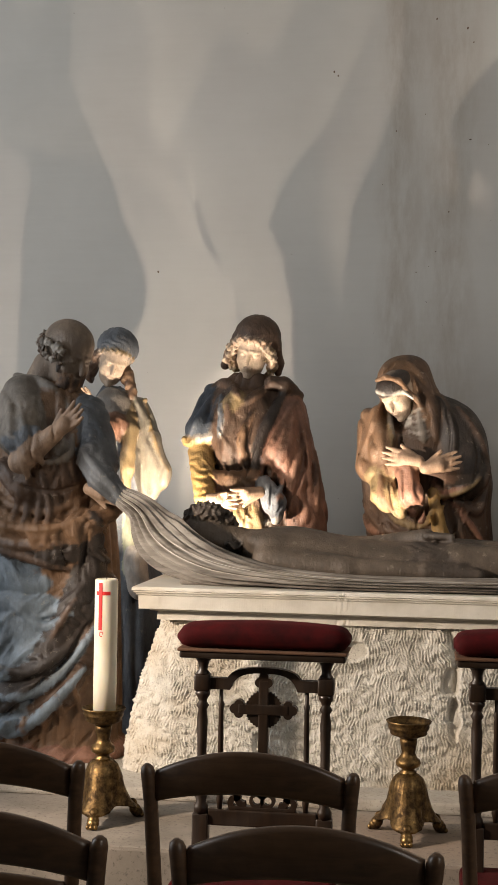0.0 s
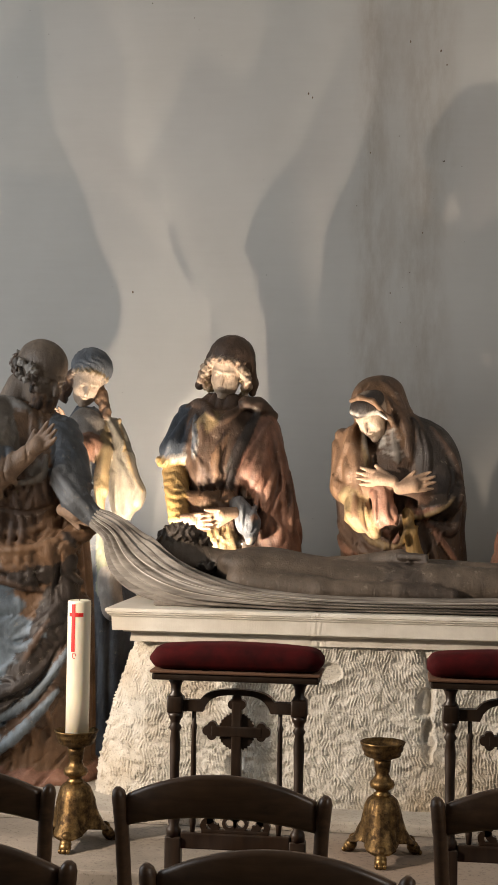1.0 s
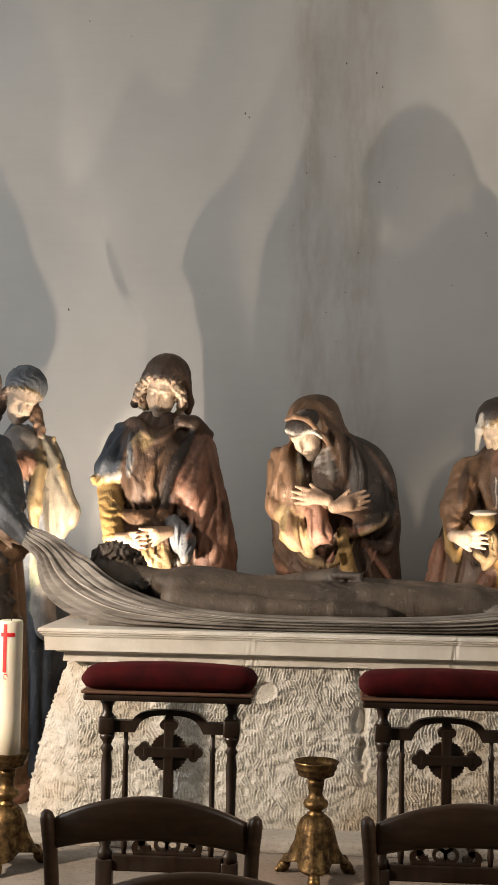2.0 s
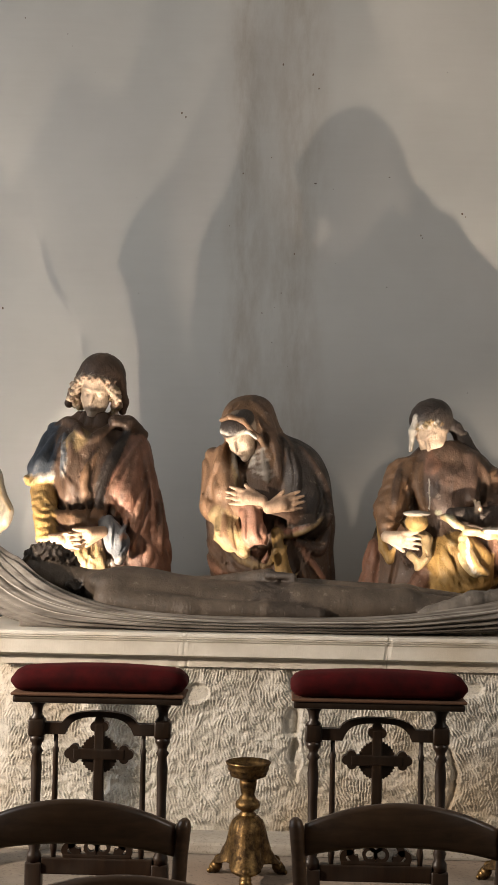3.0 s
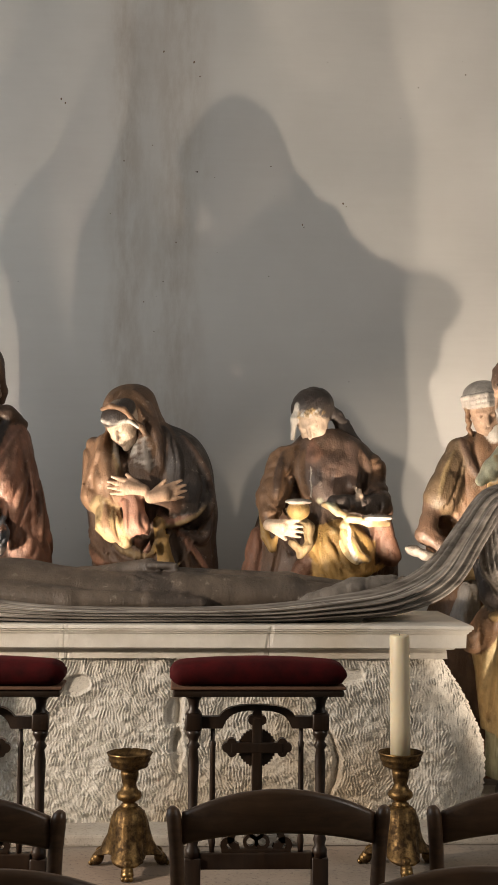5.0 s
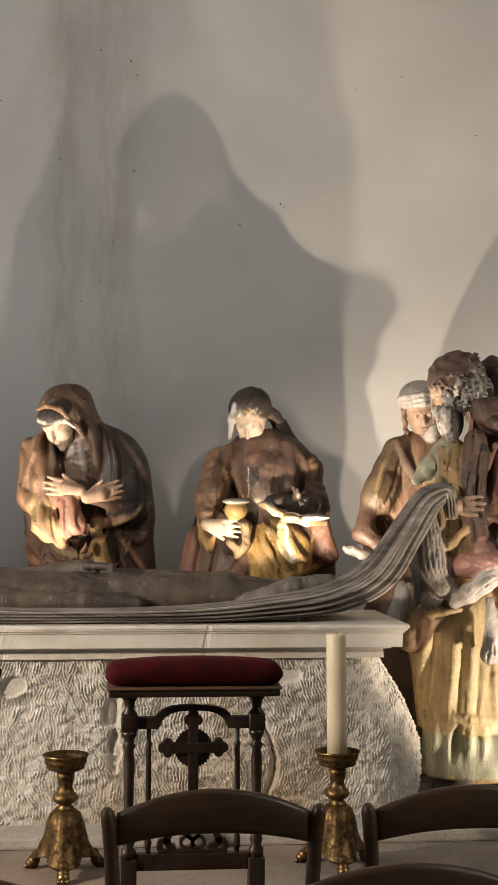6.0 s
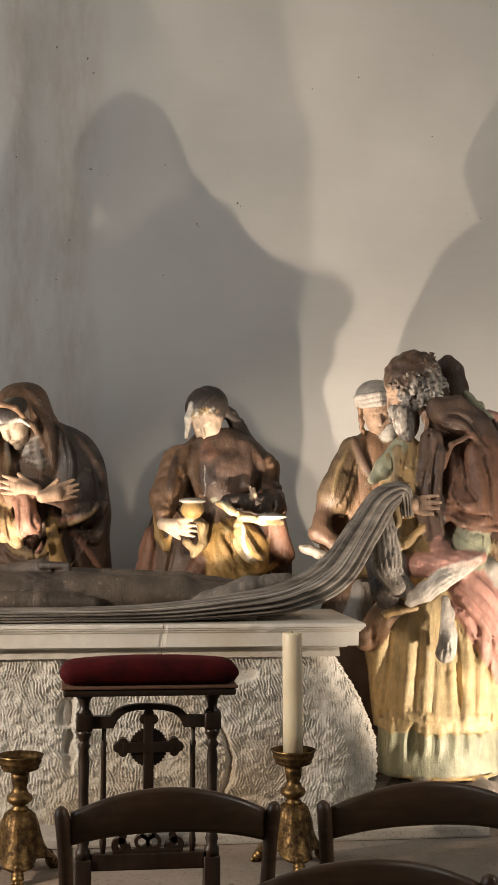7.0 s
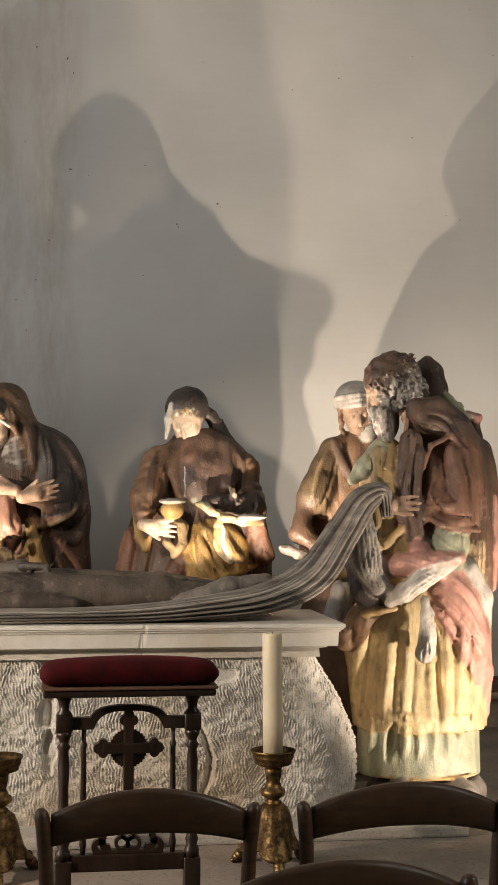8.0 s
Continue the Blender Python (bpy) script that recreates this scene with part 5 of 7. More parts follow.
    c.stroke(SAGE, 0.0085, (0.594, 1.464), (0.622, 1.446), (0.658, 1.402))
    c.stroke(BROWN, 0.0171, (0.507, 1.675), (0.480, 1.619), (0.467, 1.574))
    c.stroke(BROWN, 0.0171, (0.539, 1.653), (0.526, 1.574), (0.540, 1.505), (0.563, 1.451))
    c.drape(3, 36, 0.40, 0.90, 1.20, 1.66, 0.25, 0.9, 0.0065)
    c.stroke(DARK, 0.010, (0.447, 1.282), (0.430, 1.204), (0.417, 1.137), groove=True)
    c.stroke(DARK, 0.008, (0.650, 1.294), (0.691, 1.204), (0.732, 1.176), groove=True)
    c.stroke(DARK, 0.008, (0.762, 1.656), (0.762, 1.565), (0.744, 1.497), groove=True)
    c.stroke(ROSE, 0.009, (0.375, 1.327), (0.353, 1.238), (0.345, 1.151))
    f = Clay((0.30, 5.00, 1.20), (0.66, 5.26, 1.52), 0.0048)
    hand(f, (0.393, 5.215, 1.363), (0.533, 5.165, 1.346), (0, -0.2, 1), PALE, 0.95)
    f.ball((0.505, 5.175, 1.422), (0.0450, 0.045, 0.0382), OCHRE, None, 0.003)
    f.ball((0.505, 5.175, 1.455), (0.0540, 0.056, 0.0112), PALEGREY, None, 0.003)
    g = Clay((0.40, 5.12, 1.62), (0.82, 5.62, 1.98), 0.0042)
    R = turn3(-24, 28, -17)
    w = head(g, (0.587, 5.420, 1.776), R, PALE, 0.88)
    g.ball(w(0.006, 0.046, 0.056), (0.088, 0.098, 0.082), DARK, R, 0.006, swags((1, 0.2, 0.3), 0.04, 0.003, 2))
    g.rope(((0.681, 5.440, 1.808), (0.715, 5.450, 1.752), (0.772, 5.450, 1.683)), (0.0270, 0.0292, 0.0270), DARK, 0.02, swags((1, 0, 1), 0.04, 0.004, 1))
    for q in range(15):
        u = q / 7 - 1
        g.ball(w(0.066 * u, -0.062 + 0.04 * u * u, 0.060 - 0.014 * u * u + 0.012 * (q % 2)), 0.013, (TAN, WHITE, GOLD)[q % 3], None, 0.003, curls(0.010, 0.003, q))
    g.rope(((0.518, 5.380, 1.841), (0.502, 5.370, 1.785), (0.500, 5.395, 1.709)), (0.0112, 0.0135, 0.0090), WHITE, 0.012, swags((1, 0, 0.2), 0.02, 0.002, 1))
    g.ball((0.723, 5.440, 1.784), (0.0135, 0.02, 0.0090), DARK, None, 0.006)
    return statue("statue", "painted statue of a veiled woman holding a small jar", [c, f, g], 1.03)


def bearded_bearer_statue():
    c = Clay((1.10, 4.64, STEP - 0.02), (1.90, 5.34, 2.12), 0.0072)
    # base and shoes, under-robe, yellow robe, torso
    c.loft(((STEP, 1.47, 5.03, 0.225, 0.20), (0.385, 1.47, 5.03, 0.222, 0.20), (0.415, 1.47, 5.03, 0.20, 0.18)), GREYED, 0.012, pleats(1.47, 5.03, 4, 0.018, 0, 1))
    c.limb((1.34, 4.90, 0.405), (1.32, 4.81, 0.39), 0.045, 0.035, GREYED, 0.015)
    c.limb((1.54, 4.88, 0.405), (1.56, 4.79, 0.39), 0.045, 0.035, GREYED, 0.015)
    c.loft(((0.430, 1.440, 5.03, 0.238, 0.19), (0.52, 1.440, 5.03, 0.234, 0.185), (0.64, 1.440, 5.03, 0.232, 0.18)), SAGE, 0.008, pleats(1.475, 5.03, 9, 0.010, 0, 2))
    c.rope(((1.27, 4.90, 0.437), (1.37, 4.845, 0.432), (1.50, 4.838, 0.437), (1.62, 4.87, 0.445)), (0.005, 0.006, 0.006, 0.005), OCHRE, 0.006)
    c.loft(((0.605, 1.447, 5.03, 0.256, 0.205), (0.80, 1.442, 5.03, 0.272, 0.20), (1.00, 1.440, 5.03, 0.282, 0.19), (1.12, 1.465, 5.02, 0.23, 0.18), (1.30, 1.495, 5.01, 0.20, 0.16)), STRAW, 0.012, pleats(1.475, 5.03, 9, 0.010, 0.2, 0.5))
    c.loft(((1.10, 1.50, 5.03, 0.19, 0.15), (1.30, 1.52, 5.03, 0.21, 0.15), (1.50, 1.53, 5.02, 0.21, 0.15), (1.66, 1.53, 5.02, 0.175, 0.14), (1.73, 1.49, 5.0, 0.11, 0.11), (1.78, 1.44, 4.98, 0.06, 0.07)), UMBER, 0.03)
    # buttoned vest
    c.ball((1.280, 4.900, 1.476), (0.103, 0.091, 0.231), GOLD, None, 0.03, swags((1, 0, 0.05), 0.036, 0.007, 2, 0.25))
    c.ball((1.312, 4.880, 1.297), (0.107, 0.083, 0.083), GOLD, None, 0.03, swags((1, 0, 0.4), 0.05, 0.008, 3, 0.3))
    c.rope(((1.251, 4.880, 1.644), (1.186, 4.850, 1.579), (1.143, 4.850, 1.537)), (0.041, 0.037, 0.021), SAGE, 0.015)
    c.ball((1.254, 4.805, 1.579), (0.010, 0.010, 0.010), GOLD, None, 0.006)
    c.ball((1.254, 4.805, 1.513), (0.010, 0.010, 0.010), GOLD, None, 0.006)
    c.ball((1.254, 4.805, 1.444), (0.010, 0.010, 0.010), GOLD, None, 0.006)
    c.rope(((1.230, 4.830, 1.652), (1.218, 4.815, 1.517), (1.226, 4.810, 1.372)), (0.014, 0.017, 0.014), TAN, 0.008)
    c.rope(((1.173, 4.840, 1.319), (1.249, 4.800, 1.300), (1.317, 4.800, 1.362)), (0.021, 0.019, 0.012), GOLD, 0.01)
    c.stroke(GOLD, 0.0070, (1.193, 1.630), (1.189, 1.496), (1.193, 1.352))
    c.stroke(TAN, 0.0054, (1.210, 1.630), (1.206, 1.496), (1.210, 1.362), groove=True)
    c.stroke(GOLD, 0.0070, (1.237, 1.630), (1.233, 1.496), (1.238, 1.352))
    c.stroke(TAN, 0.0054, (1.254, 1.630), (1.250, 1.496), (1.254, 1.362), groove=True)
    c.stroke(GOLD, 0.0070, (1.282, 1.631), (1.278, 1.496), (1.282, 1.352))
    c.stroke(TAN, 0.0054, (1.299, 1.631), (1.295, 1.496), (1.299, 1.362), groove=True)
    # mantle: rolls at the neck, over the shoulder and down the front
    c.rope(((1.389, 4.860, 1.792), (1.459, 4.900, 1.764), (1.549, 4.940, 1.725), (1.635, 5.000, 1.652)), (0.041, 0.062, 0.074, 0.070), MANTLE, 0.03)
    c.rope(((1.380, 4.850, 1.813), (1.473, 4.870, 1.826), (1.569, 4.920, 1.777)), (0.031, 0.027, 0.025), MANTLE, 0.012)
    c.rope(((1.402, 4.815, 1.580), (1.430, 4.820, 1.665), (1.521, 4.850, 1.705), (1.624, 4.910, 1.649)), (0.008, 0.010, 0.010, 0.008), RUSSET, 0.012)
    c.rope(((1.362, 4.840, 1.686), (1.335, 4.820, 1.538), (1.339, 4.820, 1.434), (1.371, 4.820, 1.341), (1.414, 4.820, 1.299)), (0.041, 0.037, 0.035, 0.029, 0.017), MANTLE, 0.015, swags((1, 0, 0.1), 0.03, 0.006, 1, 0.3))
    c.rope(((1.389, 4.815, 1.643), (1.371, 4.810, 1.518), (1.383, 4.810, 1.383)), (0.019, 0.021, 0.019), DARK, 0.01)
    c.rope(((1.307, 4.820, 1.517), (1.306, 4.810, 1.413), (1.341, 4.810, 1.320), (1.387, 4.800, 1.259)), (0.014, 0.017, 0.017, 0.014), MANTLE, 0.008)
    # wide sleeve with a hanging hem
    c.rope(((1.557, 4.930, 1.627), (1.537, 4.890, 1.520), (1.524, 4.860, 1.424)), (0.095, 0.103, 0.091), RUSSET, 0.03, swags((1, 0, 0.12), 0.055, 0.008, 4, 0.3))
    c.rope(((1.461, 4.870, 1.582), (1.442, 4.840, 1.477), (1.414, 4.820, 1.414)), (0.037, 0.037, 0.031), RUSSET, 0.02)
    c.rope(((1.527, 4.870, 1.445), (1.525, 4.865, 1.397)), (0.091, 0.087), RUSSET, 0.03)
    c.ball((1.413, 4.870, 1.329), (0.054, 0.050, 0.070), MANTLE, None, 0.02)
    c.rope(((1.393, 4.800, 1.414), (1.455, 4.775, 1.373), (1.540, 4.775, 1.359), (1.612, 4.810, 1.352)), (0.010, 0.012, 0.012, 0.010), RUSSET, 0.012)
    c.rope(((1.441, 4.800, 1.451), (1.476, 4.775, 1.439), (1.533, 4.785, 1.460)), (0.014, 0.019, 0.014), RUSSET, 0.01)
    c.rope(((1.566, 4.840, 1.646), (1.594, 4.820, 1.519), (1.609, 4.820, 1.373)), (0.012, 0.014, 0.014), ROSE, 0.008)
    c.rope(((1.518, 4.840, 1.645), (1.531, 4.800, 1.519), (1.538, 4.780, 1.404)), (0.025, 0.027, 0.027), RUSSET, 0.02)
    # mantle hanging at the back
    c.rope(((1.682, 5.020, 1.653), (1.713, 5.020, 1.479), (1.722, 5.020, 1.304), (1.717, 5.020, 1.173)), (0.050, 0.054, 0.054, 0.045), RUSSET, 0.02, swags((1, 0.4, 0.05), 0.04, 0.008, 2, 0.2))
    c.rope(((1.661, 4.930, 1.499), (1.680, 4.950, 1.349), (1.688, 4.960, 1.219), (1.699, 4.980, 1.115)), (0.021, 0.025, 0.025, 0.021), RUSSET, 0.012)
    c.rope(((1.717, 4.950, 1.478), (1.732, 4.970, 1.305), (1.721, 4.980, 1.132)), (0.012, 0.017, 0.017), CORAL, 0.01)
    c.stroke(RUSSET, 0.0103, (1.449, 1.643), (1.434, 1.539), (1.416, 1.445))
    c.stroke(RUSSET, 0.0083, (1.481, 1.664), (1.485, 1.539), (1.476, 1.456), groove=True)
    c.stroke(RUSSET, 0.0103, (1.516, 1.664), (1.528, 1.539), (1.534, 1.383))
    c.stroke(RUSSET, 0.0083, (1.546, 1.644), (1.563, 1.519), (1.571, 1.373), groove=True)
    c.stroke(RUSSET, 0.0083, (1.427, 1.497), (1.470, 1.410), (1.567, 1.404), groove=True)
    c.stroke(RUSSET, 0.0103, (1.406, 1.445), (1.481, 1.389), (1.588, 1.383))
    c.stroke(RUSSET, 0.0083, (1.459, 1.560), (1.502, 1.477), (1.513, 1.466), groove=True)
    c.stroke(MANTLE, 0.0093, (1.352, 1.725), (1.335, 1.600), (1.314, 1.476), (1.348, 1.331), groove=True)
    c.stroke(MANTLE, 0.0093, (1.378, 1.704), (1.359, 1.580), (1.352, 1.455), (1.378, 1.331), groove=True)
    c.stroke(MANTLE, 0.0093, (1.399, 1.705), (1.378, 1.580), (1.369, 1.455), (1.395, 1.331))
    c.stroke(MANTLE, 0.0093, (1.417, 1.778), (1.503, 1.758), (1.578, 1.665), groove=True)
    c.stroke(MANTLE, 0.0093, (1.395, 1.757), (1.481, 1.743), (1.563, 1.654))
    c.stroke(RUSSET, 0.0083, (1.602, 1.540), (1.608, 1.373), (1.605, 1.165))
    c.stroke(MANTLE, 0.0062, (1.613, 1.540), (1.619, 1.373), (1.616, 1.165), groove=True)
    c.stroke(RUSSET, 0.0083, (1.623, 1.540), (1.629, 1.373), (1.627, 1.165))
    c.stroke(MANTLE, 0.0062, (1.634, 1.540), (1.640, 1.373), (1.637, 1.165), groove=True)
    c.stroke(RUSSET, 0.0083, (1.645, 1.540), (1.651, 1.373), (1.648, 1.165))
    c.stroke(MANTLE, 0.0062, (1.656, 1.540), (1.662, 1.373), (1.659, 1.165), groove=True)
    c.stroke(RUSSET, 0.0083, (1.667, 1.540), (1.673, 1.373), (1.670, 1.165))
    c.stroke(MANTLE, 0.0062, (1.678, 1.540), (1.684, 1.373), (1.681, 1.165), groove=True)
    # tight sleeve and cuff
    c.rope(((1.513, 4.860, 1.361), (1.506, 4.840, 1.299), (1.495, 4.840, 1.246)), (0.070, 0.074, 0.066), SAGE, 0.015, swags((0.8, 0, 0.5), 0.02, 0.004, 1, 0.2))
    c.stroke(SAGE, 0.0066, (1.433, 1.340), (1.476, 1.300), (1.519, 1.269))
    c.stroke(SAGE, 0.0052, (1.446, 1.344), (1.485, 1.306), (1.523, 1.277), groove=True)
    c.stroke(SAGE, 0.0066, (1.455, 1.340), (1.489, 1.300), (1.523, 1.269))
    c.stroke(SAGE, 0.0052, (1.468, 1.344), (1.498, 1.306), (1.528, 1.277), groove=True)
    c.stroke(SAGE, 0.0066, (1.476, 1.340), (1.502, 1.300), (1.528, 1.269))
    c.stroke(SAGE, 0.0052, (1.489, 1.344), (1.511, 1.306), (1.532, 1.277), groove=True)
    c.stroke(SAGE, 0.0066, (1.498, 1.340), (1.515, 1.300), (1.532, 1.269))
    c.stroke(SAGE, 0.0052, (1.511, 1.344), (1.523, 1.306), (1.536, 1.277), groove=True)
    c.stroke(SAGE, 0.0066, (1.519, 1.340), (1.528, 1.300), (1.536, 1.269))
    c.stroke(SAGE, 0.0052, (1.532, 1.344), (1.536, 1.306), (1.541, 1.277), groove=True)
    c.stroke(SAGE, 0.0066, (1.541, 1.340), (1.541, 1.300), (1.541, 1.269))
    c.stroke(SAGE, 0.0052, (1.554, 1.344), (1.549, 1.306), (1.545, 1.277), groove=True)
    c.ball((1.531, 4.780, 1.259), (0.019, 0.019, 0.025), WHITE, None, 0.01)
    # sash: knotted band, hanging end that sweeps round the hip
    c.rope(((1.242, 4.840, 1.209), (1.302, 4.800, 1.222), (1.381, 4.780, 1.228), (1.464, 4.770, 1.239), (1.528, 4.770, 1.253)), (0.029, 0.041, 0.045, 0.037, 0.021), CORAL, 0.012, swags((0.3, 0, 1), 0.02, 0.005, 1, 0.3))
    c.rope(((1.371, 4.820, 1.299), (1.398, 4.800, 1.259), (1.448, 4.790, 1.228)), (0.037, 0.033, 0.025), CORAL, 0.015)
    c.rope(((1.477, 4.850, 1.183), (1.534, 4.860, 1.078), (1.590, 4.880, 0.960), (1.634, 4.920, 0.828), (1.672, 4.970, 0.672)), (0.070, 0.087, 0.083, 0.062, 0.033), CORAL, 0.02, swags((0.85, 0, 0.55), 0.05, 0.008, 2, 0.35))
    c.stroke(CORAL, 0.0114, (1.416, 1.145), (1.534, 1.024), (1.626, 0.886))
    c.stroke(CORAL, 0.0066, (1.397, 1.133), (1.512, 1.010), (1.606, 0.869), groove=True)
    c.stroke(CORAL, 0.0114, (1.448, 1.166), (1.554, 1.060), (1.635, 0.937))
    c.stroke(CORAL, 0.0066, (1.429, 1.154), (1.533, 1.046), (1.615, 0.921), groove=True)
    c.stroke(CORAL, 0.0114, (1.502, 1.186), (1.583, 1.101), (1.639, 0.999))
    c.stroke(CORAL, 0.0066, (1.482, 1.174), (1.562, 1.087), (1.620, 0.983), groove=True)
    c.stroke(CORAL, 0.0114, (1.437, 1.073), (1.541, 0.936), (1.619, 0.783))
    c.stroke(CORAL, 0.0066, (1.418, 1.061), (1.519, 0.922), (1.600, 0.767), groove=True)
    c.rope(((1.589, 4.860, 1.203), (1.630, 4.880, 1.097), (1.652, 4.920, 1.008)), (0.041, 0.054, 0.045), WHITE, 0.02)
    # linen scarf gathered in the hand, with a pleated end
    c.rope(((1.523, 4.775, 1.249), (1.450, 4.760, 1.209), (1.373, 4.750, 1.169), (1.311, 4.755, 1.128), (1.262, 4.770, 1.090)), (0.016, 0.027, 0.034, 0.033, 0.018), PALEGREY, 0.012, swags((0.45, 0, -0.9), 0.020, 0.006, 1, 0.2))
    c.stroke(WHITE, 0.0070, (1.519, 1.257), (1.448, 1.234), (1.363, 1.203), (1.284, 1.130))
    c.stroke(GREYED, 0.0054, (1.519, 1.248), (1.448, 1.226), (1.363, 1.195), (1.284, 1.121), groove=True)
    c.stroke(WHITE, 0.0070, (1.519, 1.253), (1.448, 1.222), (1.363, 1.185), (1.293, 1.119))
    c.stroke(GREYED, 0.0054, (1.519, 1.244), (1.448, 1.213), (1.363, 1.177), (1.293, 1.111), groove=True)
    c.stroke(WHITE, 0.0070, (1.519, 1.248), (1.448, 1.209), (1.363, 1.166), (1.301, 1.109))
    c.stroke(GREYED, 0.0054, (1.519, 1.240), (1.448, 1.201), (1.363, 1.158), (1.301, 1.101), groove=True)
    c.stroke(WHITE, 0.0070, (1.519, 1.244), (1.448, 1.197), (1.363, 1.148), (1.310, 1.099))
    c.stroke(GREYED, 0.0054, (1.519, 1.236), (1.448, 1.189), (1.363, 1.139), (1.310, 1.090), groove=True)
    c.stroke(WHITE, 0.0070, (1.519, 1.240), (1.448, 1.184), (1.363, 1.129), (1.318, 1.088))
    c.stroke(GREYED, 0.0054, (1.519, 1.232), (1.448, 1.176), (1.363, 1.121), (1.318, 1.080), groove=True)
    c.stroke(WHITE, 0.0070, (1.519, 1.236), (1.448, 1.172), (1.363, 1.111), (1.327, 1.078))
    c.stroke(GREYED, 0.0054, (1.519, 1.228), (1.448, 1.164), (1.363, 1.102), (1.327, 1.070), groove=True)
    c.rope(((1.392, 4.765, 1.102), (1.399, 4.760, 1.045), (1.401, 4.755, 0.974), (1.389, 4.755, 0.907)), (0.015, 0.022, 0.030, 0.035), PALEGREY, 0.012, swags((1, 0, 0.1), 0.020, 0.006, 1, 0.2))
    c.stroke(WHITE, 0.0066, (1.386, 1.092), (1.378, 1.022), (1.365, 0.950), (1.348, 0.883))
    c.stroke(GREYED, 0.0050, (1.394, 1.092), (1.385, 1.022), (1.372, 0.950), (1.355, 0.883), groove=True)
    c.stroke(WHITE, 0.0066, (1.391, 1.092), (1.387, 1.022), (1.379, 0.950), (1.365, 0.883))
    c.stroke(GREYED, 0.0050, (1.399, 1.092), (1.395, 1.022), (1.386, 0.950), (1.372, 0.883), groove=True)
    c.stroke(WHITE, 0.0066, (1.397, 1.092), (1.397, 1.022), (1.392, 0.950), (1.382, 0.883))
    c.stroke(GREYED, 0.0050, (1.404, 1.092), (1.404, 1.022), (1.400, 0.950), (1.389, 0.882), groove=True)
    c.stroke(WHITE, 0.0066, (1.402, 1.092), (1.406, 1.022), (1.406, 0.950), (1.399, 0.882))
    c.stroke(GREYED, 0.0050, (1.410, 1.092), (1.414, 1.022), (1.414, 0.950), (1.406, 0.882), groove=True)
    c.stroke(WHITE, 0.0066, (1.407, 1.092), (1.416, 1.022), (1.420, 0.950), (1.416, 0.882))
    c.stroke(GREYED, 0.0050, (1.415, 1.092), (1.423, 1.022), (1.428, 0.950), (1.423, 0.882), groove=True)
    c.stroke(WHITE, 0.0066, (1.413, 1.092), (1.425, 1.022), (1.434, 0.950), (1.433, 0.882))
    c.stroke(GREYED, 0.0050, (1.420, 1.092), (1.433, 1.022), (1.441, 0.950), (1.440, 0.882), groove=True)
    c.stroke(WHITE, 0.0066, (1.418, 1.092), (1.435, 1.022), (1.448, 0.950), (1.450, 0.882))
    c.stroke(GREYED, 0.0050, (1.426, 1.092), (1.443, 1.022), (1.455, 0.950), (1.457, 0.882), groove=True)
    # end of the shroud that hangs from the hand
    c.rope(((1.177, 4.840, 1.423), (1.182, 4.830, 1.330), (1.194, 4.820, 1.227), (1.226, 4.810, 1.155), (1.280, 4.790, 1.115)), (0.033, 0.050, 0.058, 0.045, 0.025), GREYED, 0.012)
    c.stroke(PALEGREY, 0.0074, (1.136, 1.409), (1.136, 1.300), (1.149, 1.204), (1.221, 1.114))
    c.stroke(DARK, 0.0054, (1.145, 1.411), (1.145, 1.302), (1.158, 1.206), (1.229, 1.116), groove=True)
    c.stroke(PALEGREY, 0.0074, (1.149, 1.409), (1.153, 1.300), (1.166, 1.204), (1.231, 1.122))
    c.stroke(DARK, 0.0054, (1.157, 1.411), (1.162, 1.302), (1.174, 1.206), (1.240, 1.124), groove=True)
    c.stroke(PALEGREY, 0.0074, (1.161, 1.409), (1.170, 1.300), (1.183, 1.204), (1.242, 1.130))
    c.stroke(DARK, 0.0054, (1.170, 1.411), (1.178, 1.302), (1.191, 1.206), (1.250, 1.132), groove=True)
    c.stroke(PALEGREY, 0.0074, (1.174, 1.409), (1.187, 1.300), (1.200, 1.204), (1.252, 1.138))
    c.stroke(DARK, 0.0054, (1.183, 1.411), (1.195, 1.302), (1.208, 1.206), (1.261, 1.140), groove=True)
    c.stroke(PALEGREY, 0.0074, (1.187, 1.409), (1.204, 1.300), (1.216, 1.204), (1.263, 1.146))
    c.stroke(DARK, 0.0054, (1.195, 1.411), (1.212, 1.302), (1.225, 1.206), (1.271, 1.148), groove=True)
    c.stroke(PALEGREY, 0.0074, (1.199, 1.409), (1.221, 1.300), (1.233, 1.204), (1.274, 1.154))
    c.stroke(DARK, 0.0054, (1.208, 1.411), (1.229, 1.302), (1.242, 1.206), (1.282, 1.156), groove=True)
    c.rope(((1.148, 4.870, 1.225), (1.176, 4.850, 1.122), (1.224, 4.830, 1.065)), (0.029, 0.037, 0.029), DARK, 0.012)
    c.rope(((1.244, 4.850, 1.070), (1.183, 4.880, 1.026), (1.141, 4.960, 0.946)), (0.025, 0.045, 0.050), BROWN, 0.03)
    c.rope(((1.180, 4.820, 1.046), (1.238, 4.800, 1.059), (1.291, 4.800, 1.067)), (0.012, 0.014, 0.012), GOLD, 0.008)
    c.rope(((1.317, 4.900, 1.497), (1.221, 4.860, 1.448)), (0.054, 0.045), TAN, 0.03)
    # robe: deep folds between broad ones
    c.stroke(None, 0.0205, (1.116, 1.035), (1.133, 0.861), (1.137, 0.674))
    c.stroke(None, 0.0119, (1.147, 1.004), (1.158, 0.841), (1.167, 0.674), groove=True)
    c.stroke(None, 0.0179, (1.193, 1.034), (1.189, 0.861), (1.173, 0.674))
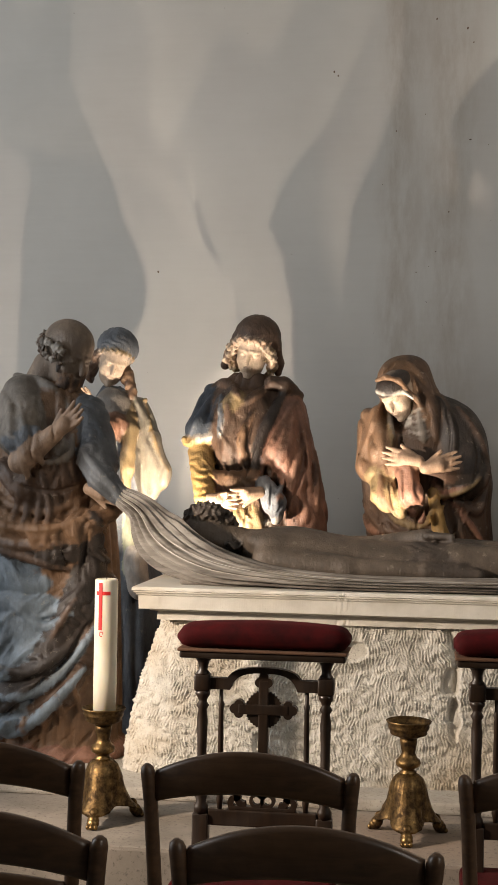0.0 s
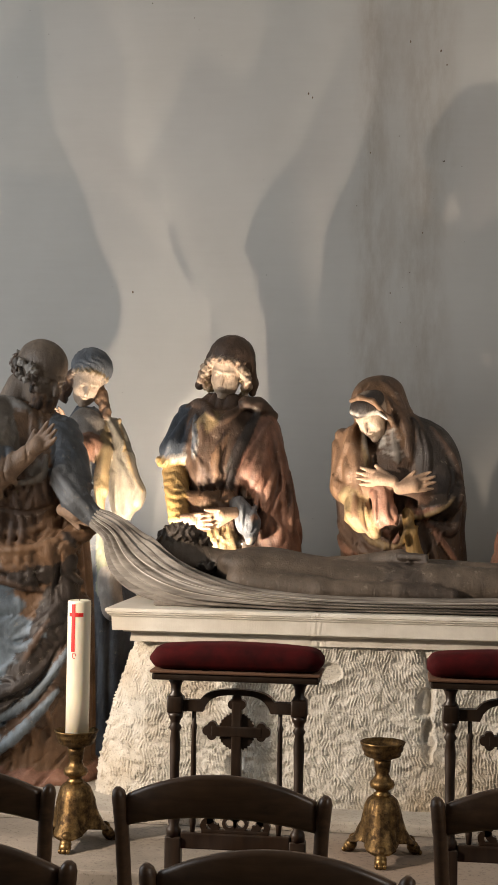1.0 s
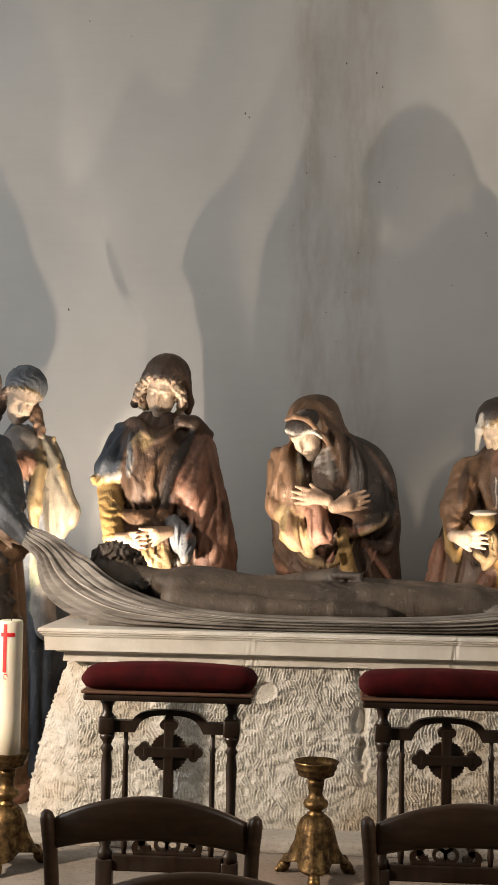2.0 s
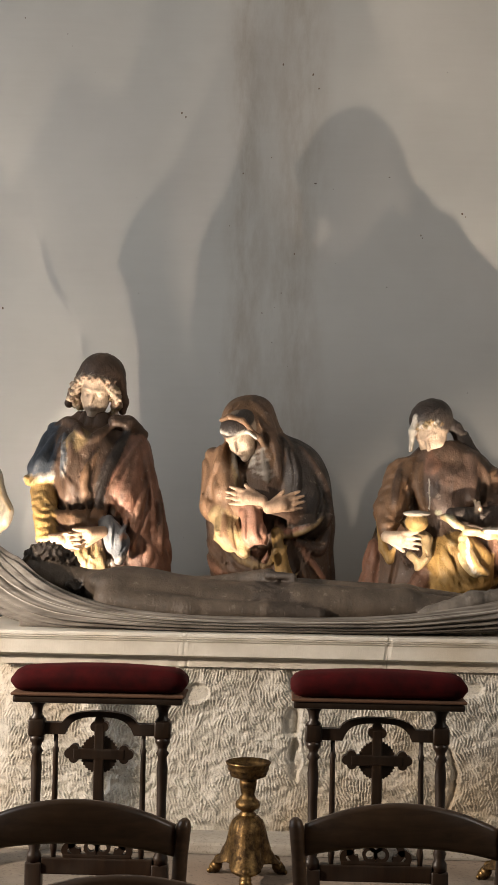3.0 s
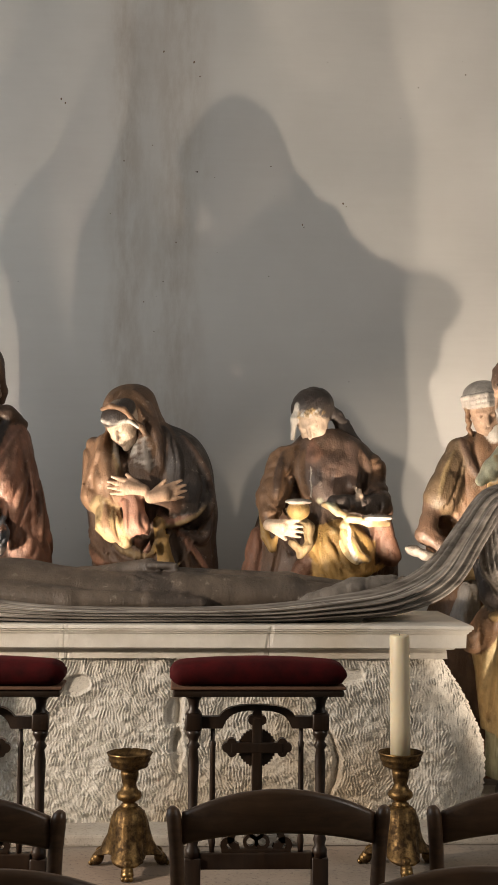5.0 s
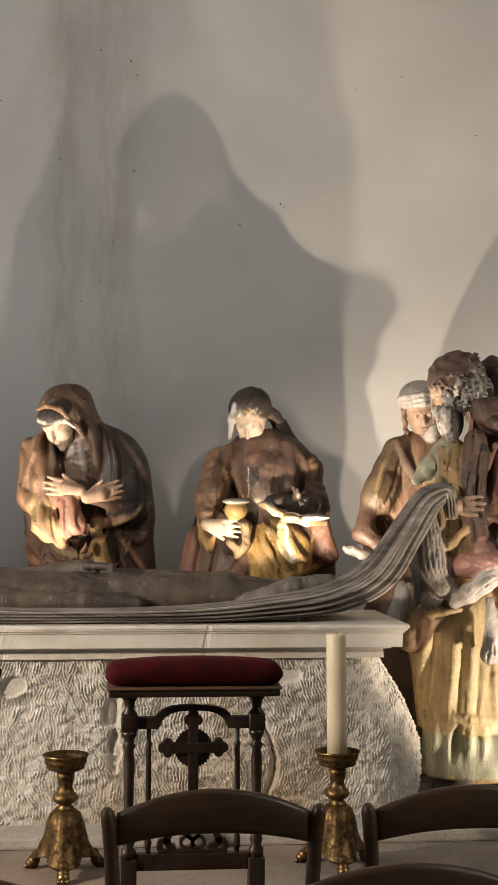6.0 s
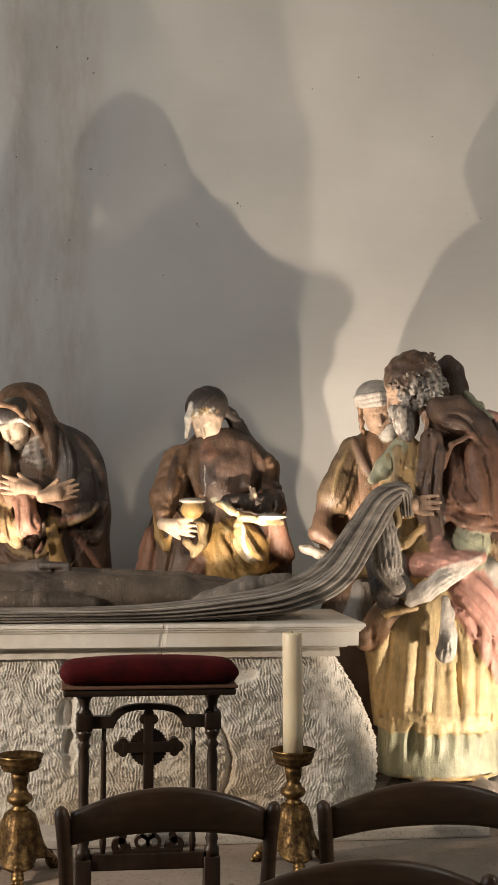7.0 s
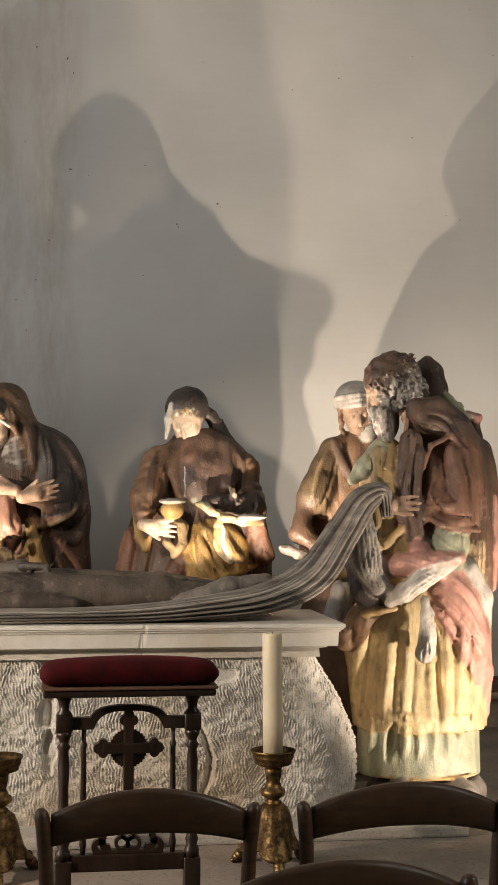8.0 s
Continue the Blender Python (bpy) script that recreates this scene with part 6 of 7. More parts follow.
    c.stroke(None, 0.0104, (1.225, 1.003), (1.215, 0.840), (1.202, 0.673), groove=True)
    c.stroke(None, 0.0154, (1.288, 1.033), (1.284, 0.859), (1.267, 0.672))
    c.stroke(None, 0.0089, (1.320, 1.002), (1.310, 0.839), (1.297, 0.671), groove=True)
    c.stroke(None, 0.0128, (1.348, 1.033), (1.348, 0.858), (1.335, 0.671))
    c.stroke(None, 0.0074, (1.380, 1.002), (1.373, 0.838), (1.365, 0.670), groove=True)
    c.stroke(None, 0.0167, (1.427, 1.032), (1.436, 0.857), (1.433, 0.669))
    c.stroke(None, 0.0097, (1.459, 1.001), (1.462, 0.836), (1.462, 0.668), groove=True)
    c.stroke(None, 0.0141, (1.491, 1.032), (1.500, 0.856), (1.496, 0.668))
    c.stroke(None, 0.0082, (1.523, 1.000), (1.526, 0.836), (1.526, 0.667), groove=True)
    c.stroke(None, 0.0115, (1.544, 1.031), (1.553, 0.856), (1.548, 0.667))
    c.stroke(None, 0.0067, (1.577, 1.000), (1.578, 0.835), (1.578, 0.666), groove=True)
    c.stroke(GOLD, 0.0072, (1.141, 0.678), (1.146, 0.666), (1.141, 0.652))
    c.stroke(STRAW, 0.0072, (1.159, 0.678), (1.164, 0.666), (1.159, 0.652))
    c.stroke(STRAW, 0.0072, (1.177, 0.678), (1.182, 0.665), (1.177, 0.651))
    c.stroke(GOLD, 0.0072, (1.195, 0.677), (1.200, 0.665), (1.195, 0.651))
    c.stroke(STRAW, 0.0072, (1.214, 0.677), (1.218, 0.665), (1.214, 0.651))
    c.stroke(STRAW, 0.0072, (1.232, 0.677), (1.236, 0.664), (1.232, 0.650))
    c.stroke(GOLD, 0.0072, (1.250, 0.676), (1.254, 0.664), (1.250, 0.650))
    c.stroke(STRAW, 0.0072, (1.268, 0.676), (1.272, 0.664), (1.268, 0.650))
    c.stroke(STRAW, 0.0072, (1.286, 0.676), (1.290, 0.663), (1.286, 0.649))
    c.stroke(GOLD, 0.0072, (1.304, 0.675), (1.308, 0.663), (1.304, 0.649))
    c.stroke(STRAW, 0.0072, (1.322, 0.675), (1.326, 0.663), (1.322, 0.649))
    c.stroke(STRAW, 0.0072, (1.340, 0.675), (1.345, 0.662), (1.340, 0.648))
    c.stroke(GOLD, 0.0072, (1.359, 0.674), (1.363, 0.662), (1.359, 0.648))
    c.stroke(STRAW, 0.0072, (1.377, 0.674), (1.381, 0.662), (1.377, 0.647))
    c.stroke(STRAW, 0.0072, (1.395, 0.674), (1.399, 0.661), (1.395, 0.647))
    c.stroke(GOLD, 0.0072, (1.413, 0.673), (1.418, 0.661), (1.413, 0.647))
    c.stroke(STRAW, 0.0072, (1.432, 0.673), (1.436, 0.661), (1.432, 0.646))
    c.stroke(STRAW, 0.0072, (1.450, 0.673), (1.454, 0.660), (1.450, 0.646))
    c.stroke(GOLD, 0.0072, (1.468, 0.672), (1.473, 0.660), (1.468, 0.646))
    c.stroke(STRAW, 0.0072, (1.487, 0.672), (1.491, 0.660), (1.487, 0.645))
    c.stroke(STRAW, 0.0072, (1.505, 0.672), (1.509, 0.659), (1.505, 0.645))
    c.stroke(GOLD, 0.0072, (1.523, 0.671), (1.528, 0.659), (1.523, 0.645))
    c.stroke(STRAW, 0.0072, (1.542, 0.671), (1.546, 0.659), (1.542, 0.644))
    c.stroke(STRAW, 0.0072, (1.560, 0.671), (1.564, 0.658), (1.560, 0.644))
    c.stroke(GOLD, 0.0072, (1.579, 0.670), (1.583, 0.658), (1.579, 0.644))
    c.stroke(STRAW, 0.0072, (1.597, 0.670), (1.601, 0.657), (1.597, 0.643))
    c.stroke(None, 0.0114, (1.183, 0.633), (1.190, 0.576), (1.181, 0.516))
    c.stroke(None, 0.0114, (1.230, 0.632), (1.236, 0.575), (1.227, 0.514))
    c.stroke(None, 0.0114, (1.341, 0.630), (1.348, 0.573), (1.339, 0.512))
    c.stroke(None, 0.0114, (1.390, 0.629), (1.396, 0.572), (1.388, 0.511))
    c.stroke(None, 0.0114, (1.447, 0.628), (1.454, 0.570), (1.445, 0.509))
    c.stroke(None, 0.0114, (1.501, 0.627), (1.507, 0.569), (1.498, 0.508))
    c.stroke(None, 0.0114, (1.548, 0.626), (1.554, 0.568), (1.545, 0.507))
    c.stroke(SAGE, 0.0186, (1.301, 0.639), (1.295, 0.574), (1.284, 0.501), groove=True)
    # broad fall of the mantle down the back
    c.rope(((1.479, 5.100, 1.976), (1.525, 5.100, 1.859), (1.593, 5.100, 1.755), (1.662, 5.100, 1.661), (1.703, 5.100, 1.568), (1.710, 5.080, 1.434)), (0.037, 0.045, 0.050, 0.050, 0.045, 0.041), MANTLE, 0.02, swags((1, 0, 0.6), 0.04, 0.005, 2, 0.3))
    # hood point behind the head, and a strip of lining
    c.rope(((1.505, 5.080, 1.820), (1.523, 5.080, 1.897), (1.512, 5.080, 1.964), (1.494, 5.080, 2.003)), (0.050, 0.050, 0.043, 0.027), MANTLE, 0.015)
    c.rope(((1.552, 5.060, 1.852), (1.568, 5.040, 1.796)), (0.029, 0.021), MANTLE, 0.015)
    c.rope(((1.557, 5.040, 1.862), (1.595, 5.030, 1.818), (1.636, 5.040, 1.781)), (0.021, 0.027, 0.021), SAGE, 0.008, curls(0.03, 0.004, 1))
    c.rope(((1.650, 5.060, 1.798), (1.682, 5.060, 1.783), (1.695, 5.060, 1.788)), (0.019, 0.023, 0.017), CORAL, 0.008)
    c.rope(((1.673, 5.060, 1.776), (1.687, 5.050, 1.710)), (0.021, 0.021), MANTLE, 0.01)
    c.stroke(GOLD, 0.013, (1.462, 0.86), (1.464, 0.74), (1.466, 0.615), groove=True)
    c.stroke(GOLD, 0.008, (1.585, 0.84), (1.59, 0.73), (1.592, 0.62), groove=True)
    f = Clay((1.16, 4.70, 1.36), (1.46, 4.96, 1.56), 0.005)
    hand(f, (1.225, 4.825, 1.455), (1.37, 4.79, 1.435), (0, -0.2, -1), FLESH, 1.08, 1.0)
    g = Clay((1.06, 4.68, 1.54), (1.66, 5.24, 2.10), 0.0046)
    R = turn3(-98, 26, 0)
    w = head(g, (1.316, 4.980, 1.881), R, FLESH, 1.0)
    g.ball(w(0, 0.030, 0.050), (0.094, 0.108, 0.088), UMBER, R, 0.012, curls(0.03, 0.003, 2))
    g.limb((1.398, 5.020, 1.890), (1.438, 5.020, 1.793), 0.07, 0.06, UMBER, 0.03, curls(0.03, 0.004, 1))
    rng = np.random.default_rng(8)
    # hair in loose grey curls, the lower ones painted paler as if lit, and a long beard
    for q in range(260):
        k, u = rng.uniform(0, 1), rng.uniform(-1, 1)
        p = w(0.084 * math.sqrt(1 - 0.6 * u * u), 0.035 + 0.095 * u, 0.075 - 0.145 * k + 0.02 * u)
        d = rng.normal(0, 1, 3) * 0.010 + np.array((0.004, -0.004, -0.012))
        g.limb(p, p + d, rng.uniform(0.006, 0.010), 0.004, (UMBER, GREYED, PALEGREY, PALEGREY, WHITE)[int(min(4, 5 * k * rng.uniform(0.3, 1.3)))], 0.003)
    for q in range(190):
        k, u = rng.uniform(0, 1), rng.uniform(-1, 1)
        p = np.array((1.248, 4.900, 1.810)) + np.array((0.034 * k + (0.045 - 0.02 * k) * u, -0.042 + 0.03 * abs(u), -0.135 * k))
        d = np.array((0.010 * math.sin(9 * k + 5 * u), -0.006, -0.022))
        g.limb(p, p + d, 0.008, 0.003, (GREYED, PALEGREY, WHITE, UMBER)[q % 4], 0.002)
    g.ball((1.290, 4.930, 1.757), (0.050, 0.045, 0.075), UMBER, None, 0.02)
    return statue("statue", "painted statue of a bearded man in a yellow robe", [c, f, g])


def turbaned_woman_statue():
    c = Clay((0.92, 5.00, STEP - 0.02), (1.62, 5.80, 1.98), 0.0066)
    c.loft(((STEP, 1.28, 5.50, 0.25, 0.19), (0.9, 1.28, 5.50, 0.25, 0.19), (1.102, 1.271, 5.480, 0.174, 0.180), (1.290, 1.265, 5.480, 0.204, 0.170), (1.477, 1.274, 5.470, 0.192, 0.160), (1.618, 1.296, 5.460, 0.168, 0.130), (1.700, 1.311, 5.450, 0.126, 0.100), (1.747, 1.314, 5.440, 0.072, 0.060)), BROWN, 0.02, pleats(1.28, 5.50, 11, 0.014, 0.6, 1.0))
    # wide sleeve that bells out, dark mantle edge at the neck
    c.limb((1.190, 5.420, 1.663), (1.095, 5.340, 1.476), 0.0585, 0.0720, (0.13, 0.085, 0.045), 0.03, swags((0.5, 0, 1), 0.08, 0.006, 1, 0.5))
    c.rope(((1.056, 5.330, 1.430), (1.021, 5.270, 1.329), (1.084, 5.240, 1.279), (1.176, 5.240, 1.297)), (0.0360, 0.0382, 0.0337, 0.0270), UMBER, 0.02, swags((0.4, 0, 1), 0.05, 0.006, 2, 0.4))
    c.rope(((0.955, 5.240, 1.270), (1.010, 5.210, 1.249), (1.101, 5.210, 1.227), (1.199, 5.220, 1.242)), (0.0202, 0.0202, 0.0180, 0.0158), GREYED, 0.010, curls(0.03, 0.003, 2))
    c.rope(((1.121, 5.250, 1.207), (1.153, 5.240, 1.174), (1.222, 5.240, 1.180)), (0.0202, 0.0270, 0.0270), TAN, 0.02)
    c.limb((1.203, 5.300, 1.114), (1.175, 5.320, 0.954), 0.0360, 0.0540, PALEGREY, 0.02, swags((1, 0, 0.15), 0.04, 0.012, 3, 0.4))
    c.ball((1.323, 5.375, 1.741), (0.0360, 0.04, 0.0585), WHITE, turn3(0, 0, 20), 0.012, swags((0.4, 0, 1), 0.025, 0.004, 1))
    # raised folds
    c.stroke(UMBER, 0.0171, (1.183, 1.733), (1.197, 1.660), (1.225, 1.591), (1.256, 1.546))
    c.stroke(BROWN, 0.0076, (1.206, 1.798), (1.201, 1.729), (1.216, 1.660))
    c.drape(6, 32, 1.04, 1.40, 1.05, 1.66, 0.1, 0.4, 0.0065)
    c.stroke(TAN, 0.009, (1.150, 1.660), (1.104, 1.567), (1.069, 1.465))
    c.stroke(UMBER, 0.008, (1.187, 1.637), (1.150, 1.522), (1.104, 1.430), groove=True)
    g = Clay((1.06, 5.14, 1.64), (1.48, 5.62, 2.00), 0.0043)
    R = turn3(-6, 22, -10)
    w = head(g, (1.286, 5.400, 1.831), R, FLESH, 0.94)
    g.ball(w(0, 0.024, 0.062), (0.082, 0.094, 0.060), PALEGREY, R, 0.010)
    for q in range(3):
        g.rope((w(-0.086, -0.010, 0.040 + 0.018 * q), w(-0.052, -0.074 + 0.006 * q, 0.056 + 0.018 * q), w(0.012, -0.090 + 0.010 * q, 0.060 + 0.018 * q), w(0.078, -0.046, 0.046 + 0.014 * q)), (0.011, 0.013, 0.013, 0.011), PALEGREY, 0.003, swags((1, 0, 0.6), 0.02, 0.002, 1))
    g.rope((w(-0.078, -0.035, 0.030), w(-0.080, -0.045, -0.060), w(-0.066, -0.050, -0.120)), (0.010, 0.010, 0.009), BROWN, 0.005, curls(0.015, 0.003, 1))
    return statue("statue", "painted statue of a woman in a white turban leaning forward", [c, g], 1.03)


def balding_bearer_statue():
    c = Clay((-1.86, 4.58, STEP - 0.02), (-1.08, 5.26, 2.08), 0.0065)
    c.loft(((STEP, -1.47, 4.95, 0.31, 0.24), (0.40, -1.47, 4.95, 0.31, 0.24), (0.415, -1.47, 4.95, 0.29, 0.22)), ROSE, 0.006, curls(0.06, 0.006, 1))
    c.loft(((0.40, -1.46, 4.95, 0.255, 0.20), (0.70, -1.46, 4.95, 0.25, 0.20), (1.10, -1.46, 4.95, 0.235, 0.19), (1.40, -1.47, 4.95, 0.215, 0.18), (1.62, -1.49, 4.94, 0.215, 0.15), (1.70, -1.49, 4.93, 0.15, 0.12), (1.77, -1.46, 4.94, 0.06, 0.06)), BROWN, 0.03, pleats(-1.46, 4.95, 18, 0.018, 0.4, 2.0))
    # blue mantle swept across the legs
    c.ball((-1.54, 4.86, 0.84), (0.20, 0.15, 0.42), SKY, turn3(0, 0, -8), 0.03, swags((0.55, 0, 0.85), 0.10, 0.026, 1.0))
    c.rope(((-1.30, 4.84, 1.10), (-1.34, 4.78, 0.92), (-1.44, 4.74, 0.74), (-1.58, 4.73, 0.60)), (0.06, 0.055, 0.05, 0.04), DARK, 0.03, swags((0.8, 0, 0.6), 0.04, 0.014, 2))
    c.rope(((-1.24, 4.86, 1.00), (-1.28, 4.80, 0.82), (-1.38, 4.76, 0.62), (-1.52, 4.75, 0.50)), (0.05, 0.05, 0.045, 0.035), UMBER, 0.03, swags((0.8, 0, 0.6), 0.035, 0.012, 3))
    c.rope(((-1.70, 4.78, 0.72), (-1.58, 4.73, 0.70), (-1.44, 4.74, 0.80)), (0.04, 0.04, 0.03), SKY, 0.03)
    c.rope(((-1.72, 4.80, 0.56), (-1.58, 4.74, 0.50), (-1.44, 4.76, 0.56)), (0.045, 0.04, 0.03), SKY, 0.03)
    # rolled belt of cloth at the waist
    c.rope(((-1.72, 4.86, 1.30), (-1.60, 4.76, 1.23), (-1.46, 4.74, 1.20), (-1.32, 4.77, 1.22), (-1.22, 4.84, 1.30)), (0.05, 0.05, 0.045, 0.045, 0.04), BROWN, 0.03, swags((0.3, 0, 1), 0.036, 0.012, 2))
    c.rope(((-1.72, 4.86, 1.20), (-1.58, 4.77, 1.15), (-1.42, 4.76, 1.13), (-1.28, 4.80, 1.18)), (0.05, 0.045, 0.045, 0.04), DARK, 0.03, swags((0.3, 0, 1), 0.03, 0.010, 4))
    c.ball((-1.47, 4.82, 1.44), (0.13, 0.09, 0.19), UMBER, None, 0.03, swags((1, 0, 0.1), 0.035, 0.014, 1))
    c.ball((-1.42, 4.79, 1.50), (0.06, 0.05, 0.06), GREYED, None, 0.02, swags((0.6, 0, 1), 0.03, 0.008, 3))
    # near arm, raised to the breast, its wide sleeve rolled at the elbow
    c.limb((-1.587, 4.880, 1.708), (-1.549, 4.780, 1.577), 0.085, 0.095, GREYED, 0.03, swags((0.5, 0, 1), 0.08, 0.012, 2, 0.5))
    c.rope(((-1.631, 4.780, 1.555), (-1.549, 4.700, 1.540), (-1.481, 4.700, 1.570)), (0.030, 0.036, 0.026), SLATE, 0.02, swags((0.6, 0, 1), 0.04, 0.006, 1))
    c.limb((-1.538, 4.710, 1.466), (-1.403, 4.680, 1.570), 0.046, 0.034, FLESH, 0.015)
    c.rope(((-1.626, 4.800, 1.439), (-1.543, 4.760, 1.361), (-1.481, 4.780, 1.421)), (0.040, 0.040, 0.030), UMBER, 0.02, swags((0.6, 0, 1), 0.05, 0.008, 1))
    c.rope(((-1.633, 4.950, 1.792), (-1.550, 4.900, 1.776), (-1.467, 4.860, 1.732), (-1.396, 4.830, 1.671)), (0.018, 0.018, 0.016, 0.012), GREYED, 0.020)
    # far arm, out to the shroud
    c.limb((-1.34, 4.90, 1.64), (-1.27, 4.84, 1.46), 0.080, 0.070, SLATE, 0.03, swags((0.7, 0, 0.7), 0.04, 0.012, 5))
    c.rope(((-1.30, 4.80, 1.50), (-1.24, 4.77, 1.40), (-1.16, 4.76, 1.34)), (0.05, 0.05, 0.035), SLATE, 0.02, swags((0.7, 0, 0.7), 0.028, 0.010, 2))
    c.drape(5, 46, -1.72, -1.24, 1.15, 1.72, 0.2, 0.6)
    c.drape(16, 40, -1.70, -1.24, 0.44, 1.12, -0.75, 0.3, 0.011, 0.32)
    c.stroke(UMBER, 0.016, (-1.691, 1.169), (-1.528, 1.120), (-1.366, 1.072))
    c.stroke(DARK, 0.020, (-1.655, 0.724), (-1.479, 0.705), (-1.334, 0.814), (-1.245, 0.998))
    c.stroke(SKY, 0.022, (-1.680, 0.606), (-1.518, 0.612), (-1.372, 0.696), (-1.242, 0.881))
    c.stroke(SKY, 0.020, (-1.676, 0.436), (-1.542, 0.468), (-1.410, 0.577), (-1.292, 0.712))
    c.stroke(SKY, 0.016, (-1.551, 0.937), (-1.442, 0.862), (-1.336, 0.917))
    c.stroke(DARK, 0.018, (-1.290, 1.282), (-1.222, 1.206), (-1.207, 1.102))
    c.stroke(UMBER, 0.012, (-1.414, 0.811), (-1.324, 0.970))
    c.stroke(BROWN, 0.012, (-1.436, 0.576), (-1.447, 0.433))
    c.stroke(BROWN, 0.012, (-1.384, 0.617), (-1.367, 0.463))
    c.stroke(BROWN, 0.012, (-1.503, 0.535), (-1.514, 0.417))
    c.stroke(BROWN, 0.012, (-1.331, 0.658), (-1.315, 0.504))
    c.stroke(BROWN, 0.014, (-1.695, 1.352), (-1.586, 1.302), (-1.450, 1.279), (-1.318, 1.333))
    c.stroke(BROWN, 0.014, (-1.693, 1.260), (-1.557, 1.224), (-1.396, 1.228), (-1.250, 1.283))
    c.stroke(UMBER, 0.014, (-1.692, 1.195), (-1.556, 1.159), (-1.381, 1.163))
    c.stroke(UMBER, 0.010, (-1.559, 1.329), (-1.564, 1.237))
    c.stroke(UMBER, 0.010, (-1.519, 1.329), (-1.517, 1.225))
    c.stroke(UMBER, 0.010, (-1.478, 1.330), (-1.469, 1.226))
    c.stroke(UMBER, 0.010, (-1.438, 1.331), (-1.429, 1.227))
    c.stroke(GREYED, 0.012, (-1.362, 1.567), (-1.374, 1.489), (-1.454, 1.461))
    c.stroke(GREYED, 0.012, (-1.662, 1.734), (-1.593, 1.669), (-1.564, 1.564))
    c.stroke(GREYED, 0.012, (-1.686, 1.589), (-1.605, 1.577), (-1.550, 1.551))
    c.stroke(GREYED, 0.016, (-1.636, 1.800), (-1.555, 1.801), (-1.500, 1.762), (-1.446, 1.736))
    c.stroke(SLATE, 0.016, (-1.321, 1.516), (-1.253, 1.439), (-1.172, 1.362))
    c.stroke(SLATE, 0.014, (-1.333, 1.463), (-1.252, 1.387), (-1.184, 1.323))
    c.stroke(DARK, 0.012, (-1.681, 0.671), (-1.519, 0.658), (-1.360, 0.748), (-1.282, 0.880), groove=True)
    c.stroke(DARK, 0.012, (-1.678, 0.521), (-1.543, 0.540), (-1.397, 0.630), (-1.280, 0.790), groove=True)
    c.stroke(DARK, 0.010, (-1.533, 1.381), (-1.425, 1.357), (-1.332, 1.385), groove=True)
    f = Clay((-1.60, 4.56, 1.26), (-1.10, 4.84, 1.72), 0.005)
    hand(f, (-1.407, 4.680, 1.566), (-1.289, 4.670, 1.665), (0.3, -0.2, -1), FLESH, 1.05, 0.6)
    hand(f, (-1.29, 4.765, 1.37), (-1.15, 4.74, 1.335), (0, -0.2, 1), FLESH, 1.0, 0.6)
    g = Clay((-1.72, 4.62, 1.60), (-1.18, 5.14, 2.12), 0.0046)
    R = turn3(52, 24, 6)
    w = head(g, (-1.421, 4.920, 1.873), R, (0.20, 0.148, 0.108), 1.08)
    g.ball(w(0, 0.022, 0.042), (0.090, 0.106, 0.088), (0.20, 0.148, 0.108), R, 0.010)
    g.limb((-1.508, 4.950, 1.832), (-1.538, 4.950, 1.745), 0.062, 0.075, (0.20, 0.148, 0.108), 0.03)
    rng = np.random.default_rng(9)
    for q in range(70):
        k, u = rng.uniform(-1, 1), rng.uniform(0, 1)
        a = -0.75 + 2.4 * u
        p = w(-0.096 * math.cos(a), 0.016 + 0.110 * math.sin(a), 0.008 + 0.030 * k)
        g.ball(p, rng.uniform(0.008, 0.014), (GREYED, UMBER, PALEGREY)[q % 3], None, 0.003, curls(0.012, 0.003, q))
    for q in range(70):
        k, u = rng.uniform(0, 1), rng.uniform(-1, 1)
        p = w((0.062 - 0.02 * k) * u, -0.084 + 0.045 * u * u - 0.012 * k, -0.055 - 0.090 * k + 0.040 * abs(u))
        g.limb(p, p + R @ np.array((0.006 * math.sin(9 * q), -0.004, -0.020)), 0.012, 0.006, (UMBER, DARK, BROWN)[q % 3], 0.004)
    g.ball(w(0, -0.052, -0.085), (0.046, 0.040, 0.050), UMBER, R, 0.015)
    return statue("statue", "painted statue of a balding bearded man in a blue mantle", [c, f, g])


